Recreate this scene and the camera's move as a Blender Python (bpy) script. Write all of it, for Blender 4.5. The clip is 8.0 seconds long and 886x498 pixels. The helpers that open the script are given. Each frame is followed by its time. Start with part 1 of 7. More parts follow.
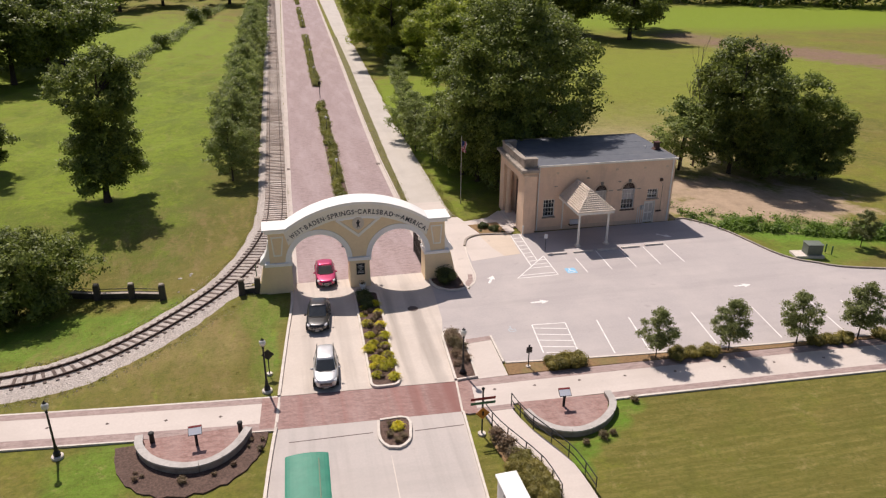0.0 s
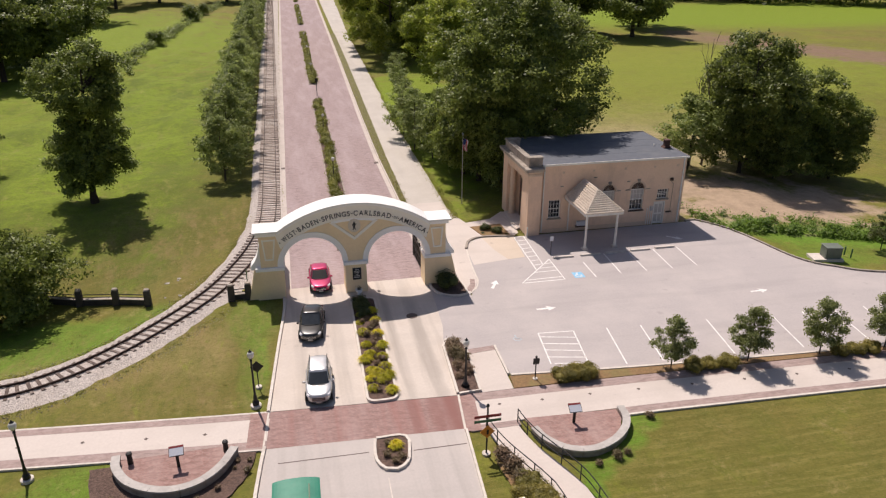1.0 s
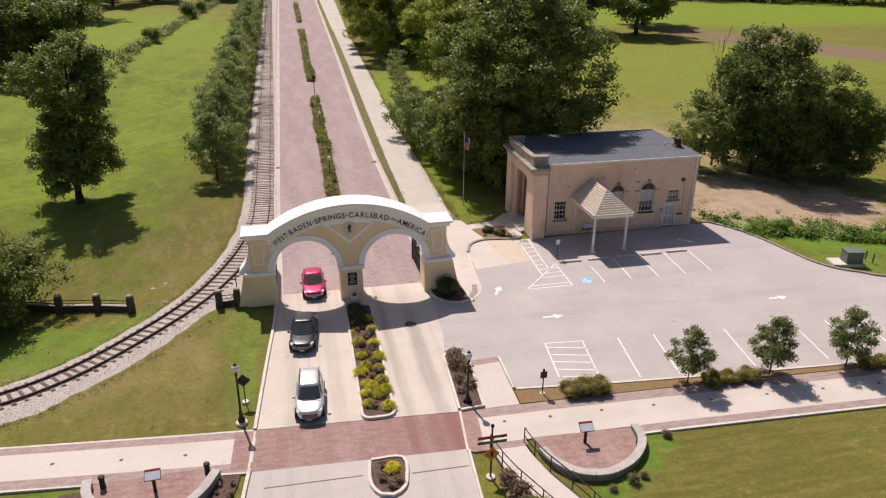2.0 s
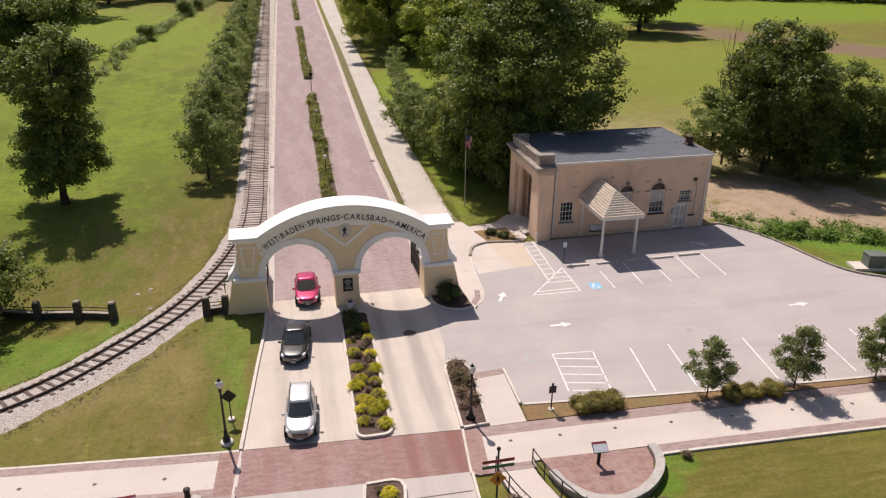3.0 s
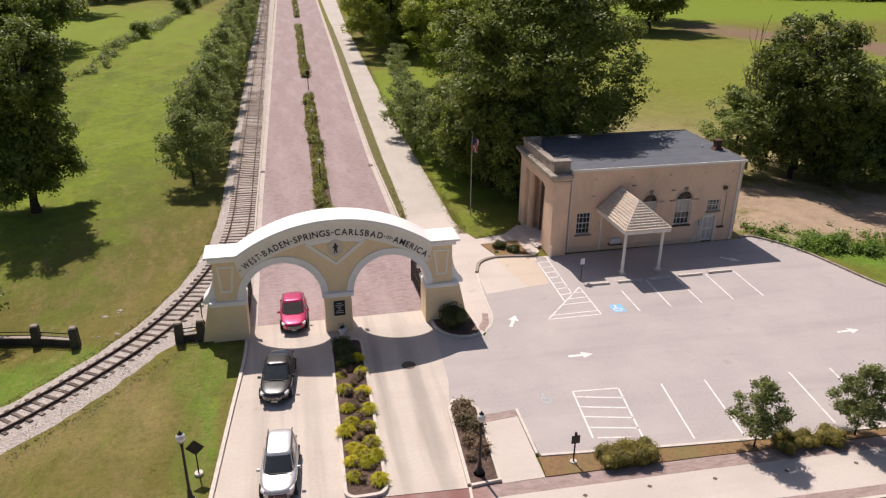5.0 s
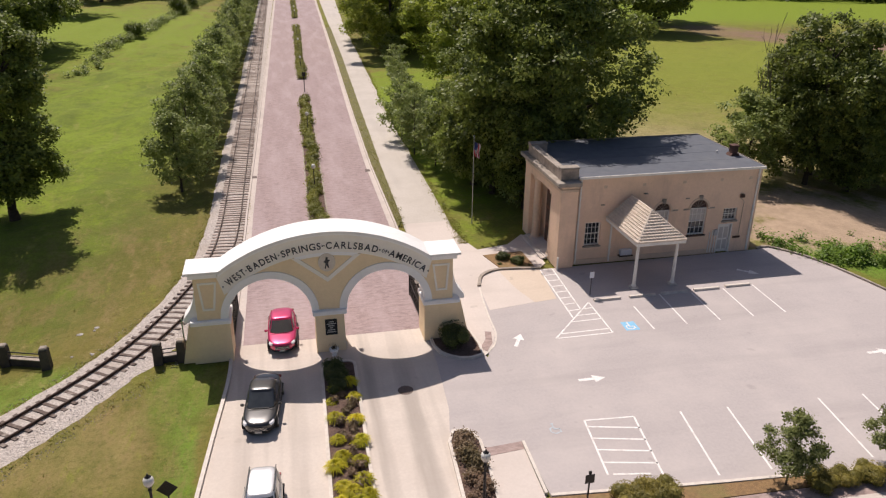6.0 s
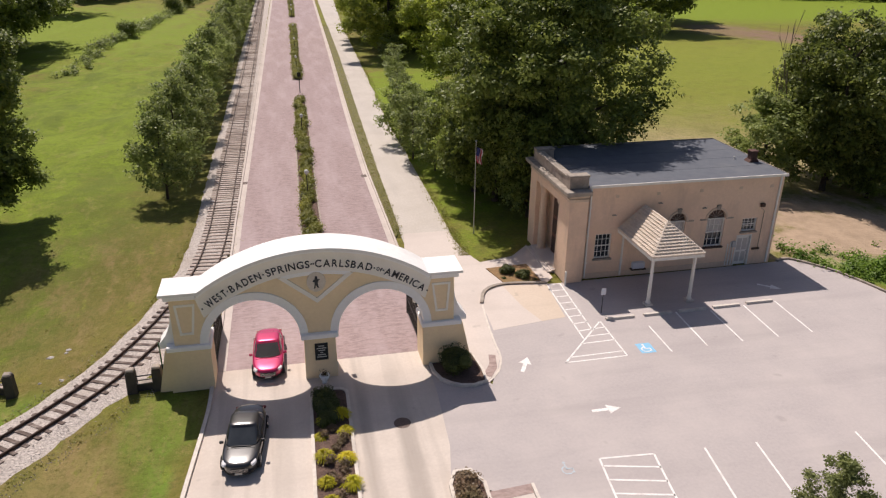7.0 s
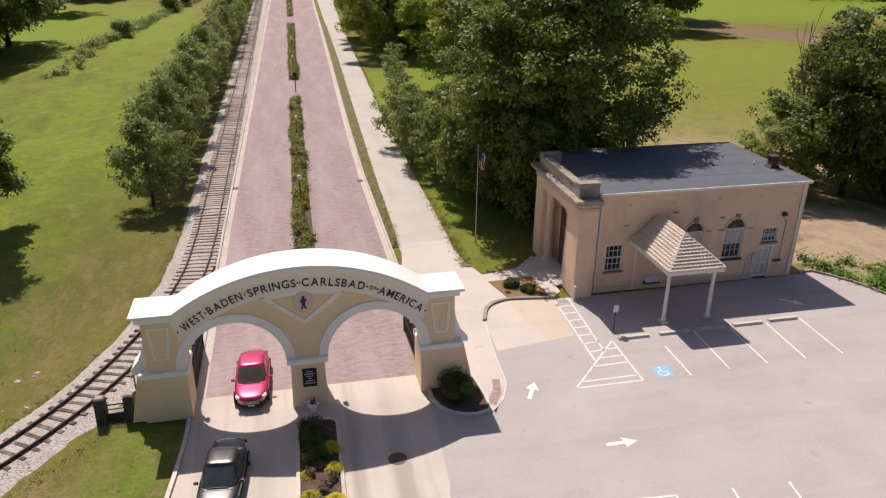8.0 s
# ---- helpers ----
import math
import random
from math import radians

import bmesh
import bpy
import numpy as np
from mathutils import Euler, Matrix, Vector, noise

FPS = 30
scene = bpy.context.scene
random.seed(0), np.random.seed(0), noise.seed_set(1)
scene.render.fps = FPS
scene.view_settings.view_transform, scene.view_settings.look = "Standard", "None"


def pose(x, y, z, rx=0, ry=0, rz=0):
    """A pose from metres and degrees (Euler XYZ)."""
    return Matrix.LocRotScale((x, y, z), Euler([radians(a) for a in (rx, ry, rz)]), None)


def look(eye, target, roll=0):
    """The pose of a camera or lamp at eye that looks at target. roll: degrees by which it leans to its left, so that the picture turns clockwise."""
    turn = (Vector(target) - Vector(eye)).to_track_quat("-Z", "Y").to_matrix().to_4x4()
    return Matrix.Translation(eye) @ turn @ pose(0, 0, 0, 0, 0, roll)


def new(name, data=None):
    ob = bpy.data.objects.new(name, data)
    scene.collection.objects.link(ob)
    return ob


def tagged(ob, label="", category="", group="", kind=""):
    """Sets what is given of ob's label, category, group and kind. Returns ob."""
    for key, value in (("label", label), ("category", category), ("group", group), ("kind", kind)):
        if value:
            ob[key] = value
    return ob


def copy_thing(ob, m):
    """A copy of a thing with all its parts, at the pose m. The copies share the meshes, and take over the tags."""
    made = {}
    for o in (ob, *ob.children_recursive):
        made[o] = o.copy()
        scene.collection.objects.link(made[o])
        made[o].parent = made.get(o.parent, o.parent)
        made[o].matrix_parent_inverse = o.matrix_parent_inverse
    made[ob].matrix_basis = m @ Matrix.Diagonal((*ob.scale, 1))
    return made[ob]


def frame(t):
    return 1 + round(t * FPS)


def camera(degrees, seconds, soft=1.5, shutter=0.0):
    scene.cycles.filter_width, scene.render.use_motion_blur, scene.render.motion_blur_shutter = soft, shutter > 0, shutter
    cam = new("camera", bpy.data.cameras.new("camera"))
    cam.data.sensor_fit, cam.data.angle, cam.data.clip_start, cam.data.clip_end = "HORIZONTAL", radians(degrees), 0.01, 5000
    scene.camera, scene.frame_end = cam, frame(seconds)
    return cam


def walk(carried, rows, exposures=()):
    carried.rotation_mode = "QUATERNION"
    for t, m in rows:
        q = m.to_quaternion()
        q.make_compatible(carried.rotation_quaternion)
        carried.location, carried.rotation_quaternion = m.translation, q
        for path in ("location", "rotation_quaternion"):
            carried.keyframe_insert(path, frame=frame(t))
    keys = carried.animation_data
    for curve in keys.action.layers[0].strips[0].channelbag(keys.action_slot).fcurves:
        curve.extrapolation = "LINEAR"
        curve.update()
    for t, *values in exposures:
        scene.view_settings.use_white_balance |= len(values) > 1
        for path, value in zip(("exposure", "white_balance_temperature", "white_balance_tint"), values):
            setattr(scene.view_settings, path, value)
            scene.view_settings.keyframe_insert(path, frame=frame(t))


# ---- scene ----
cam = camera(62.6, 8.0, soft=1.25)
PATH = [
    (0, (-5.518, -54.944, 27.239), (-5.113, -53.155, 26.441), 0.4),
    (0.5, (-5.257, -53.503, 26.79), (-4.851, -51.716, 25.989), 0.4),
    (1, (-4.95, -51.982, 26.295), (-4.544, -50.194, 25.495), 0.4),
    (1.5, (-4.62, -50.485, 25.788), (-4.215, -48.697, 24.989), 0.5),
    (3, (-3.746, -46.156, 24.324), (-3.34, -44.368, 23.524), 0.5),
    (3.5, (-3.463, -44.781, 23.928), (-3.057, -42.993, 23.129), 0.5),
    (4, (-3.165, -43.353, 23.543), (-2.759, -41.565, 22.743), 0.5),
    (4.5, (-2.848, -41.911, 23.217), (-2.447, -40.122, 22.418), 0.5),
    (4.7, (-2.724, -41.329, 23.171), (-2.325, -39.54, 22.37), 0.5),
    (6, (-1.835, -37.218, 22.399), (-1.436, -35.427, 21.604), 0.6),
    (6.5, (-1.466, -35.499, 22.086), (-1.067, -33.708, 21.291), 0.6),
    (7, (-1.109, -33.74, 21.885), (-0.709, -31.95, 21.089), 0.6),
    (7.5, (-0.731, -32.037, 21.604), (-0.331, -30.246, 20.807), 0.6),
    (8, (-0.334, -30.492, 21.293), (0.064, -28.701, 20.497), 0.6),
]
walk(cam, [(t, look(eye, target, roll)) for t, eye, target, roll in PATH], exposures=((0.0, 0.0, 6540, 18), (8.0, 0.0, 6540, 18)))

# ---- light ----
SUN = Vector((-0.135, 0.56, 0.82)).normalized()
world = bpy.data.worlds.new("sky")
scene.world = world
world.use_nodes = True
_n = world.node_tree.nodes
_sky = _n.new("ShaderNodeTexSky")
_sky.sky_type, _sky.sun_disc = "NISHITA", False
_sky.sun_elevation = math.asin(SUN.z)
_sky.sun_rotation = math.atan2(SUN.x, SUN.y)
_sky.air_density, _sky.dust_density = 1.0, 1.8
_n["Background"].inputs["Strength"].default_value = 0.07
world.node_tree.links.new(_sky.outputs[0], _n["Background"].inputs["Color"])
_sd = bpy.data.lights.new("sun", "SUN")
_sd.energy, _sd.angle, _sd.color = 4.85, radians(0.55), (1.0, 0.935, 0.83)
_so = new("sun", _sd)
_so.matrix_world = look(tuple(SUN * 100), (0, 0, 0))
scene.view_settings.exposure = 0.0

# ---- materials ----


def ramp_mix(nt, fac, a, b):
    m = nt.nodes.new("ShaderNodeMix")
    m.data_type = "RGBA"
    nt.links.new(fac, m.inputs[0])
    for i, v in ((6, a), (7, b)):
        if isinstance(v, tuple):
            m.inputs[i].default_value = (*v, 1)
        else:
            nt.links.new(v, m.inputs[i])
    return m.outputs[2]


def noise_at(nt, vec, scale, detail=4.0, rough=0.55, lo=0.35, hi=0.65):
    n = nt.nodes.new("ShaderNodeTexNoise")
    n.inputs["Scale"].default_value, n.inputs["Detail"].default_value = scale, detail
    n.inputs["Roughness"].default_value = rough
    nt.links.new(vec, n.inputs["Vector"])
    r = nt.nodes.new("ShaderNodeMapRange")
    r.inputs[1].default_value, r.inputs[2].default_value = lo, hi
    nt.links.new(n.outputs[0], r.inputs[0])
    return r.outputs[0]


def base_mat(name, rough=0.8, metal=0.0, spec=0.4):
    m = bpy.data.materials.new(name)
    m.use_nodes = True
    nt = m.node_tree
    p = nt.nodes["Principled BSDF"]
    p.inputs["Roughness"].default_value, p.inputs["Metallic"].default_value = rough, metal
    p.inputs["Specular IOR Level"].default_value = spec
    pos = nt.nodes.new("ShaderNodeNewGeometry").outputs["Position"]
    return m, nt, p, pos


def bump_on(nt, p, height, strength, dist=0.02):
    b = nt.nodes.new("ShaderNodeBump")
    b.inputs["Strength"].default_value, b.inputs["Distance"].default_value = strength, dist
    nt.links.new(height, b.inputs["Height"])
    nt.links.new(b.outputs[0], p.inputs["Normal"])


def surf(name, c1, c2, scale=3.0, c3=None, scale3=0.25, amount3=1.0, rough=0.8, metal=0.0, bump=0.15, bscale=25.0, spec=0.35, dist=0.01):
    """A surface with fine grain between c1 and c2 and broad stains towards c3."""
    m, nt, p, pos = base_mat(name, rough, metal, spec)
    col = ramp_mix(nt, noise_at(nt, pos, scale), c1, c2)
    if c3:
        f = noise_at(nt, pos, scale3, 5.0, 0.6, 0.5, 0.5 + 0.28 / amount3)
        col = ramp_mix(nt, f, col, c3)
    nt.links.new(col, p.inputs["Base Color"])
    if bump:
        bump_on(nt, p, noise_at(nt, pos, bscale, 3.0, 0.6, 0.2, 0.8), bump, dist)
    return m


def leaf_mat(name, c1, c2, c3, trans=0.3, rough=0.5):
    m, nt, p, pos = base_mat(name, rough, 0.0, 0.3)
    g = nt.nodes.new("ShaderNodeNewGeometry")
    o = nt.nodes.new("ShaderNodeObjectInfo")
    col = ramp_mix(nt, g.outputs["Random Per Island"], c1, c2)
    col = ramp_mix(nt, noise_at(nt, pos, 0.55, 3.0, 0.5, 0.42, 0.66), col, c3)
    h = nt.nodes.new("ShaderNodeHueSaturation")
    r = nt.nodes.new("ShaderNodeMapRange")
    r.inputs[3].default_value, r.inputs[4].default_value = 0.82, 1.18
    nt.links.new(o.outputs["Random"], r.inputs[0])
    nt.links.new(r.outputs[0], h.inputs["Value"])
    nt.links.new(col, h.inputs["Color"])
    nt.links.new(h.outputs[0], p.inputs["Base Color"])
    t = nt.nodes.new("ShaderNodeBsdfTranslucent")
    nt.links.new(h.outputs[0], t.inputs[0])
    mix = nt.nodes.new("ShaderNodeMixShader")
    mix.inputs[0].default_value = trans
    out = nt.nodes["Material Output"]
    nt.links.new(p.outputs[0], mix.inputs[1])
    nt.links.new(t.outputs[0], mix.inputs[2])
    nt.links.new(mix.outputs[0], out.inputs[0])
    return m


def vec_op(nt, op, a, b):
    n = nt.nodes.new("ShaderNodeMath")
    n.operation = op
    for i, v in enumerate((a, b)):
        if isinstance(v, (int, float)):
            n.inputs[i].default_value = v
        else:
            nt.links.new(v, n.inputs[i])
    return n.outputs[0]


def patch(nt, xyz, cx, cy, rx, ry, wob, soft=0.35):
    """1 inside an uneven oval patch, 0 outside."""
    dx = vec_op(nt, "DIVIDE", vec_op(nt, "SUBTRACT", xyz[0], cx), rx)
    dy = vec_op(nt, "DIVIDE", vec_op(nt, "SUBTRACT", xyz[1], cy), ry)
    d = vec_op(nt, "ADD", vec_op(nt, "MULTIPLY", dx, dx), vec_op(nt, "MULTIPLY", dy, dy))
    d = vec_op(nt, "ADD", d, wob)
    r = nt.nodes.new("ShaderNodeMapRange")
    r.inputs[1].default_value, r.inputs[2].default_value = 1.0 - soft, 1.0 + soft
    r.inputs[3].default_value, r.inputs[4].default_value = 1.0, 0.0
    nt.links.new(d, r.inputs[0])
    return r.outputs[0]


def ground_mat():
    m, nt, p, pos = base_mat("lawn", 0.9, 0.0, 0.15)
    sep = nt.nodes.new("ShaderNodeSeparateXYZ")
    nt.links.new(pos, sep.inputs[0])
    col = ramp_mix(nt, noise_at(nt, pos, 0.9, 9.0, 0.8, 0.40, 0.60), (0.20, 0.185, 0.042), (0.13, 0.135, 0.028))
    col = ramp_mix(nt, vec_op(nt, "MULTIPLY", noise_at(nt, pos, 0.10, 6.0, 0.7, 0.44, 0.64), 0.8), col, (0.21, 0.235, 0.024))
    col = ramp_mix(nt, vec_op(nt, "MULTIPLY", noise_at(nt, pos, 0.06, 8.0, 0.75, 0.47, 0.64), 0.8), col, (0.215, 0.15, 0.05))
    wob = vec_op(nt, "MULTIPLY", vec_op(nt, "SUBTRACT", noise_at(nt, pos, 0.22, 8.0, 0.75, 0.2, 0.8), 0.5), 3.2)
    trim_wob = vec_op(nt, "MULTIPLY", wob, 0.22)
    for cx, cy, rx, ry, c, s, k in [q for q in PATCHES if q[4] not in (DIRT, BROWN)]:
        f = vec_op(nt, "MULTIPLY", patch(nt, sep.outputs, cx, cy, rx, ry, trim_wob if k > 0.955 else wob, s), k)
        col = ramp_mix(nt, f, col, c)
    # mower tracks, coarse mottling, worn spots and dark tufts
    lane = nt.nodes.new("ShaderNodeMapping")
    lane.inputs["Scale"].default_value = (0.10, 1.0, 1.0)
    lane.inputs["Rotation"].default_value = (0, 0, 0.05)
    nt.links.new(pos, lane.inputs[0])
    calm = nt.nodes.new("ShaderNodeMapRange")
    calm.inputs[1].default_value, calm.inputs[2].default_value = 24.0, 80.0
    calm.inputs[3].default_value, calm.inputs[4].default_value = 1.0, 0.5
    nt.links.new(sep.outputs[1], calm.inputs[0])
    calm = calm.outputs[0]
    rows = vec_op(nt, "ADD", vec_op(nt, "MULTIPLY", patch(nt, sep.outputs, 34, -34, 40, 17, wob, 0.5), 0.8), 0.2)
    col = ramp_mix(nt, vec_op(nt, "MULTIPLY", vec_op(nt, "MULTIPLY", noise_at(nt, lane.outputs[0], 1.3, 8.0, 0.75, 0.42, 0.64), 0.62), rows), col, (0.11, 0.11, 0.02))
    col = ramp_mix(nt, vec_op(nt, "MULTIPLY", vec_op(nt, "MULTIPLY", noise_at(nt, lane.outputs[0], 3.1, 9.0, 0.82, 0.48, 0.66), 0.5), rows), col, (0.36, 0.30, 0.10))
    col = ramp_mix(nt, vec_op(nt, "MULTIPLY", vec_op(nt, "MULTIPLY", noise_at(nt, pos, 0.45, 10.0, 0.8, 0.47, 0.62), 0.42), calm), col, (0.10, 0.115, 0.02))
    col = ramp_mix(nt, vec_op(nt, "MULTIPLY", vec_op(nt, "MULTIPLY", noise_at(nt, pos, 0.5, 10.0, 0.85, 0.55, 0.67), 0.7), calm), col, (0.36, 0.28, 0.12))
    col = ramp_mix(nt, vec_op(nt, "MULTIPLY", vec_op(nt, "MULTIPLY", noise_at(nt, pos, 2.8, 6.0, 0.8, 0.53, 0.66), 0.45), calm), col, (0.10, 0.105, 0.02))
    worn = nt.nodes.new("ShaderNodeMapping")
    worn.inputs["Scale"].default_value = (1.0, 0.35, 1.0)
    worn.inputs["Rotation"].default_value = (0, 0, 0.5)
    nt.links.new(pos, worn.inputs[0])
    west = vec_op(nt, "MAXIMUM", patch(nt, sep.outputs, -15, 14, 10, 11, wob, 0.6), patch(nt, sep.outputs, -15, -8, 11, 8, wob, 0.6))
    col = ramp_mix(nt, vec_op(nt, "MULTIPLY", vec_op(nt, "MULTIPLY", noise_at(nt, worn.outputs[0], 0.7, 9.0, 0.78, 0.47, 0.66), 0.75), west), col, (0.265, 0.185, 0.085))
    col = ramp_mix(nt, vec_op(nt, "MULTIPLY", vec_op(nt, "MULTIPLY", noise_at(nt, pos, 1.6, 9.0, 0.8, 0.54, 0.68), 0.55), west), col, (0.085, 0.10, 0.02))
    # west lawn: light and shade of humps tinted into the colour, plus dry spots
    hum = nt.nodes.new("ShaderNodeMapping")
    hum.inputs["Scale"].default_value = (1.0, 0.45, 1.0)
    hum.inputs["Rotation"].default_value = (0, 0, -0.45)
    nt.links.new(pos, hum.inputs[0])
    rough = patch(nt, sep.outputs, -27, 58, 18, 56, wob, 0.4)
    col = ramp_mix(nt, vec_op(nt, "MULTIPLY", vec_op(nt, "MULTIPLY", noise_at(nt, hum.outputs[0], 0.16, 8.0, 0.7, 0.46, 0.62), 0.7), rough), col, (0.10, 0.13, 0.02))
    col = ramp_mix(nt, vec_op(nt, "MULTIPLY", vec_op(nt, "MULTIPLY", noise_at(nt, hum.outputs[0], 0.42, 8.0, 0.72, 0.58, 0.70), 0.6), rough), col, (0.30, 0.27, 0.09))
    col = ramp_mix(nt, vec_op(nt, "MULTIPLY", vec_op(nt, "MULTIPLY", noise_at(nt, pos, 0.6, 9.0, 0.78, 0.50, 0.63), 0.55), rough), col, (0.09, 0.115, 0.018))
    col = ramp_mix(nt, vec_op(nt, "MULTIPLY", vec_op(nt, "MULTIPLY", noise_at(nt, hum.outputs[0], 0.8, 9.0, 0.78, 0.57, 0.67), 0.6), vec_op(nt, "MAXIMUM", rough, west)), col, (0.23, 0.27, 0.03))
    # blades and seed heads at close range
    col = ramp_mix(nt, vec_op(nt, "MULTIPLY", vec_op(nt, "MULTIPLY", noise_at(nt, pos, 4.5, 6.0, 0.8, 0.50, 0.62), 0.5), calm), col, (0.085, 0.092, 0.018))
    col = ramp_mix(nt, vec_op(nt, "MULTIPLY", vec_op(nt, "MULTIPLY", noise_at(nt, pos, 6.5, 5.0, 0.8, 0.60, 0.68), 0.45), calm), col, (0.36, 0.31, 0.13))
    mow = nt.nodes.new("ShaderNodeTexWave")
    mow.wave_type, mow.bands_direction = "BANDS", "Y"
    mow.inputs["Scale"].default_value, mow.inputs["Distortion"].default_value = 0.42, 2.2
    mow.inputs["Detail"].default_value, mow.inputs["Detail Scale"].default_value = 2.0, 0.35
    nt.links.new(pos, mow.inputs["Vector"])
    col = ramp_mix(nt, vec_op(nt, "MULTIPLY", vec_op(nt, "MULTIPLY", mow.outputs["Fac"], 0.24), rows), col, (0.11, 0.105, 0.02))
    # bare soil lies over the mown texture
    for cx, cy, rx, ry, c, s, k in [q for q in PATCHES if q[4] in (DIRT, BROWN)]:
        f = vec_op(nt, "MULTIPLY", patch(nt, sep.outputs, cx, cy, rx, ry, wob, s), k)
        soil = ramp_mix(nt, noise_at(nt, pos, 0.7, 9.0, 0.8, 0.4, 0.66), c, tuple(0.7 * v for v in c))
        col = ramp_mix(nt, f, col, soil)
    nt.links.new(col, p.inputs["Base Color"])
    bump_on(nt, p, noise_at(nt, pos, 5.0, 8.0, 0.8, 0.2, 0.8), 0.6, 0.08)
    return m


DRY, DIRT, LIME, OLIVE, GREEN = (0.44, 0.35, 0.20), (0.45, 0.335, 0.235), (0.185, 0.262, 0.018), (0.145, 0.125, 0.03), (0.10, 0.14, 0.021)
FRESH, BROWN = (0.13, 0.26, 0.024), (0.25, 0.165, 0.115)
PATCHES = [
    (-14, -9, 9, 8, (0.175, 0.15, 0.042), 0.6, 0.8), (-11, -7, 3.5, 3, (0.30, 0.235, 0.095), 0.8, 0.6), (-19, -8, 4, 3, (0.29, 0.235, 0.08), 0.8, 0.6), (30, -30, 30, 10, (0.168, 0.143, 0.036), 0.5, 0.85), (-20, 15, 15, 13, OLIVE, 0.8, 0.9), (-16, 9, 5, 4, (0.21, 0.18, 0.055), 0.9, 0.6),
    # LIME near x -31 and GREEN near x -17 paint a bank's light and shade
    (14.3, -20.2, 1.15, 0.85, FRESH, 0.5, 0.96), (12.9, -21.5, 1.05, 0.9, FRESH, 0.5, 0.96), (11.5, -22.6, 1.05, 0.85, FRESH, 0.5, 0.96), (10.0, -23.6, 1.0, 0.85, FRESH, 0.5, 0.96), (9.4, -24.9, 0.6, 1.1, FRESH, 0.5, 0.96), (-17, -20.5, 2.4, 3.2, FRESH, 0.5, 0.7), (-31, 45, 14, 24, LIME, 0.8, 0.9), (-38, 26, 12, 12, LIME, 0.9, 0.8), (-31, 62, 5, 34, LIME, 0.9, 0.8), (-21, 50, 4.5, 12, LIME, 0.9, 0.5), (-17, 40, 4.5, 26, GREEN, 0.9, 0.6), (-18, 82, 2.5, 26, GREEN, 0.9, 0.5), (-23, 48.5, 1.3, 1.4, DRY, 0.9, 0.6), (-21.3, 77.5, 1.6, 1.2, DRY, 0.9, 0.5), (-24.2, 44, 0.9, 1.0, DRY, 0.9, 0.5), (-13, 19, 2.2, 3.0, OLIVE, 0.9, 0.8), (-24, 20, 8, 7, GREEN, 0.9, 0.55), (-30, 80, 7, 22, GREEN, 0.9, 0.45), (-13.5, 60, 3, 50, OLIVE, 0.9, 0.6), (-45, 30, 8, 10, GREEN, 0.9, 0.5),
    (-24, 64, 10, 46, LIME, 0.7, 0.9), (-62, 150, 55, 70, LIME, 0.6, 0.9), (-25, -2.0, 9, 5, FRESH, 0.6, 0.8), (-17.5, 0.8, 4, 2, FRESH, 0.7, 0.5), (-8.0, -9.5, 0.9, 5, FRESH, 0.6, 0.75), (-46, 60, 14, 26, LIME, 0.6, 0.7),
    (46, 35, 13, 11, DRY, 0.7, 0.8), (46, 14, 13, 8.5, DIRT, 0.4, 1.0), (38.5, 18, 5, 8, DIRT, 0.5, 0.8), (58, 50, 24, 13, DRY, 0.8, 0.45),
    (110, 137, 9, 15, BROWN, 0.6, 0.7), (117, 122, 8, 13, BROWN, 0.6, 0.85), (124, 109, 9, 12, BROWN, 0.6, 0.9), (131, 97, 10, 12, BROWN, 0.6, 0.9), (140, 84, 11, 12, BROWN, 0.6, 0.9), (150, 71, 12, 12, BROWN, 0.6, 0.9), (85, 90, 50, 30, (0.205, 0.25, 0.028), 0.7, 0.85), (62, 66, 26, 20, (0.215, 0.24, 0.034), 0.8, 0.7), (170, 190, 130, 40, LIME, 0.5, 1.0), (75, 120, 30, 25, (0.23, 0.25, 0.035), 0.6, 0.5),
    (-8.9, 60, 1.2, 90, OLIVE, 0.5, 0.6), (-8.2, -3, 1.8, 3.5, FRESH, 0.6, 0.5), (14, 52, 4, 36, LIME, 0.6, 0.95), (20, 70, 8, 32, LIME, 0.6, 0.9),
    (44, -0.5, 6, 3, FRESH, 0.6, 0.6), (38.5, 7.5, 3.5, 3.2, FRESH, 0.5, 0.9), (44, 4.2, 6, 2.6, FRESH, 0.5, 0.9), (53, 1.8, 8, 2.8, FRESH, 0.5, 0.9), (64, -1.5, 9, 3, FRESH, 0.5, 0.9),
]


XBANDS = ((1.35, -16.5, 0.28, 4, 0.7), (2.75, -16.5, 0.45, 4, 0.6), (3.75, -16.5, 0.55, 4, 0.85))


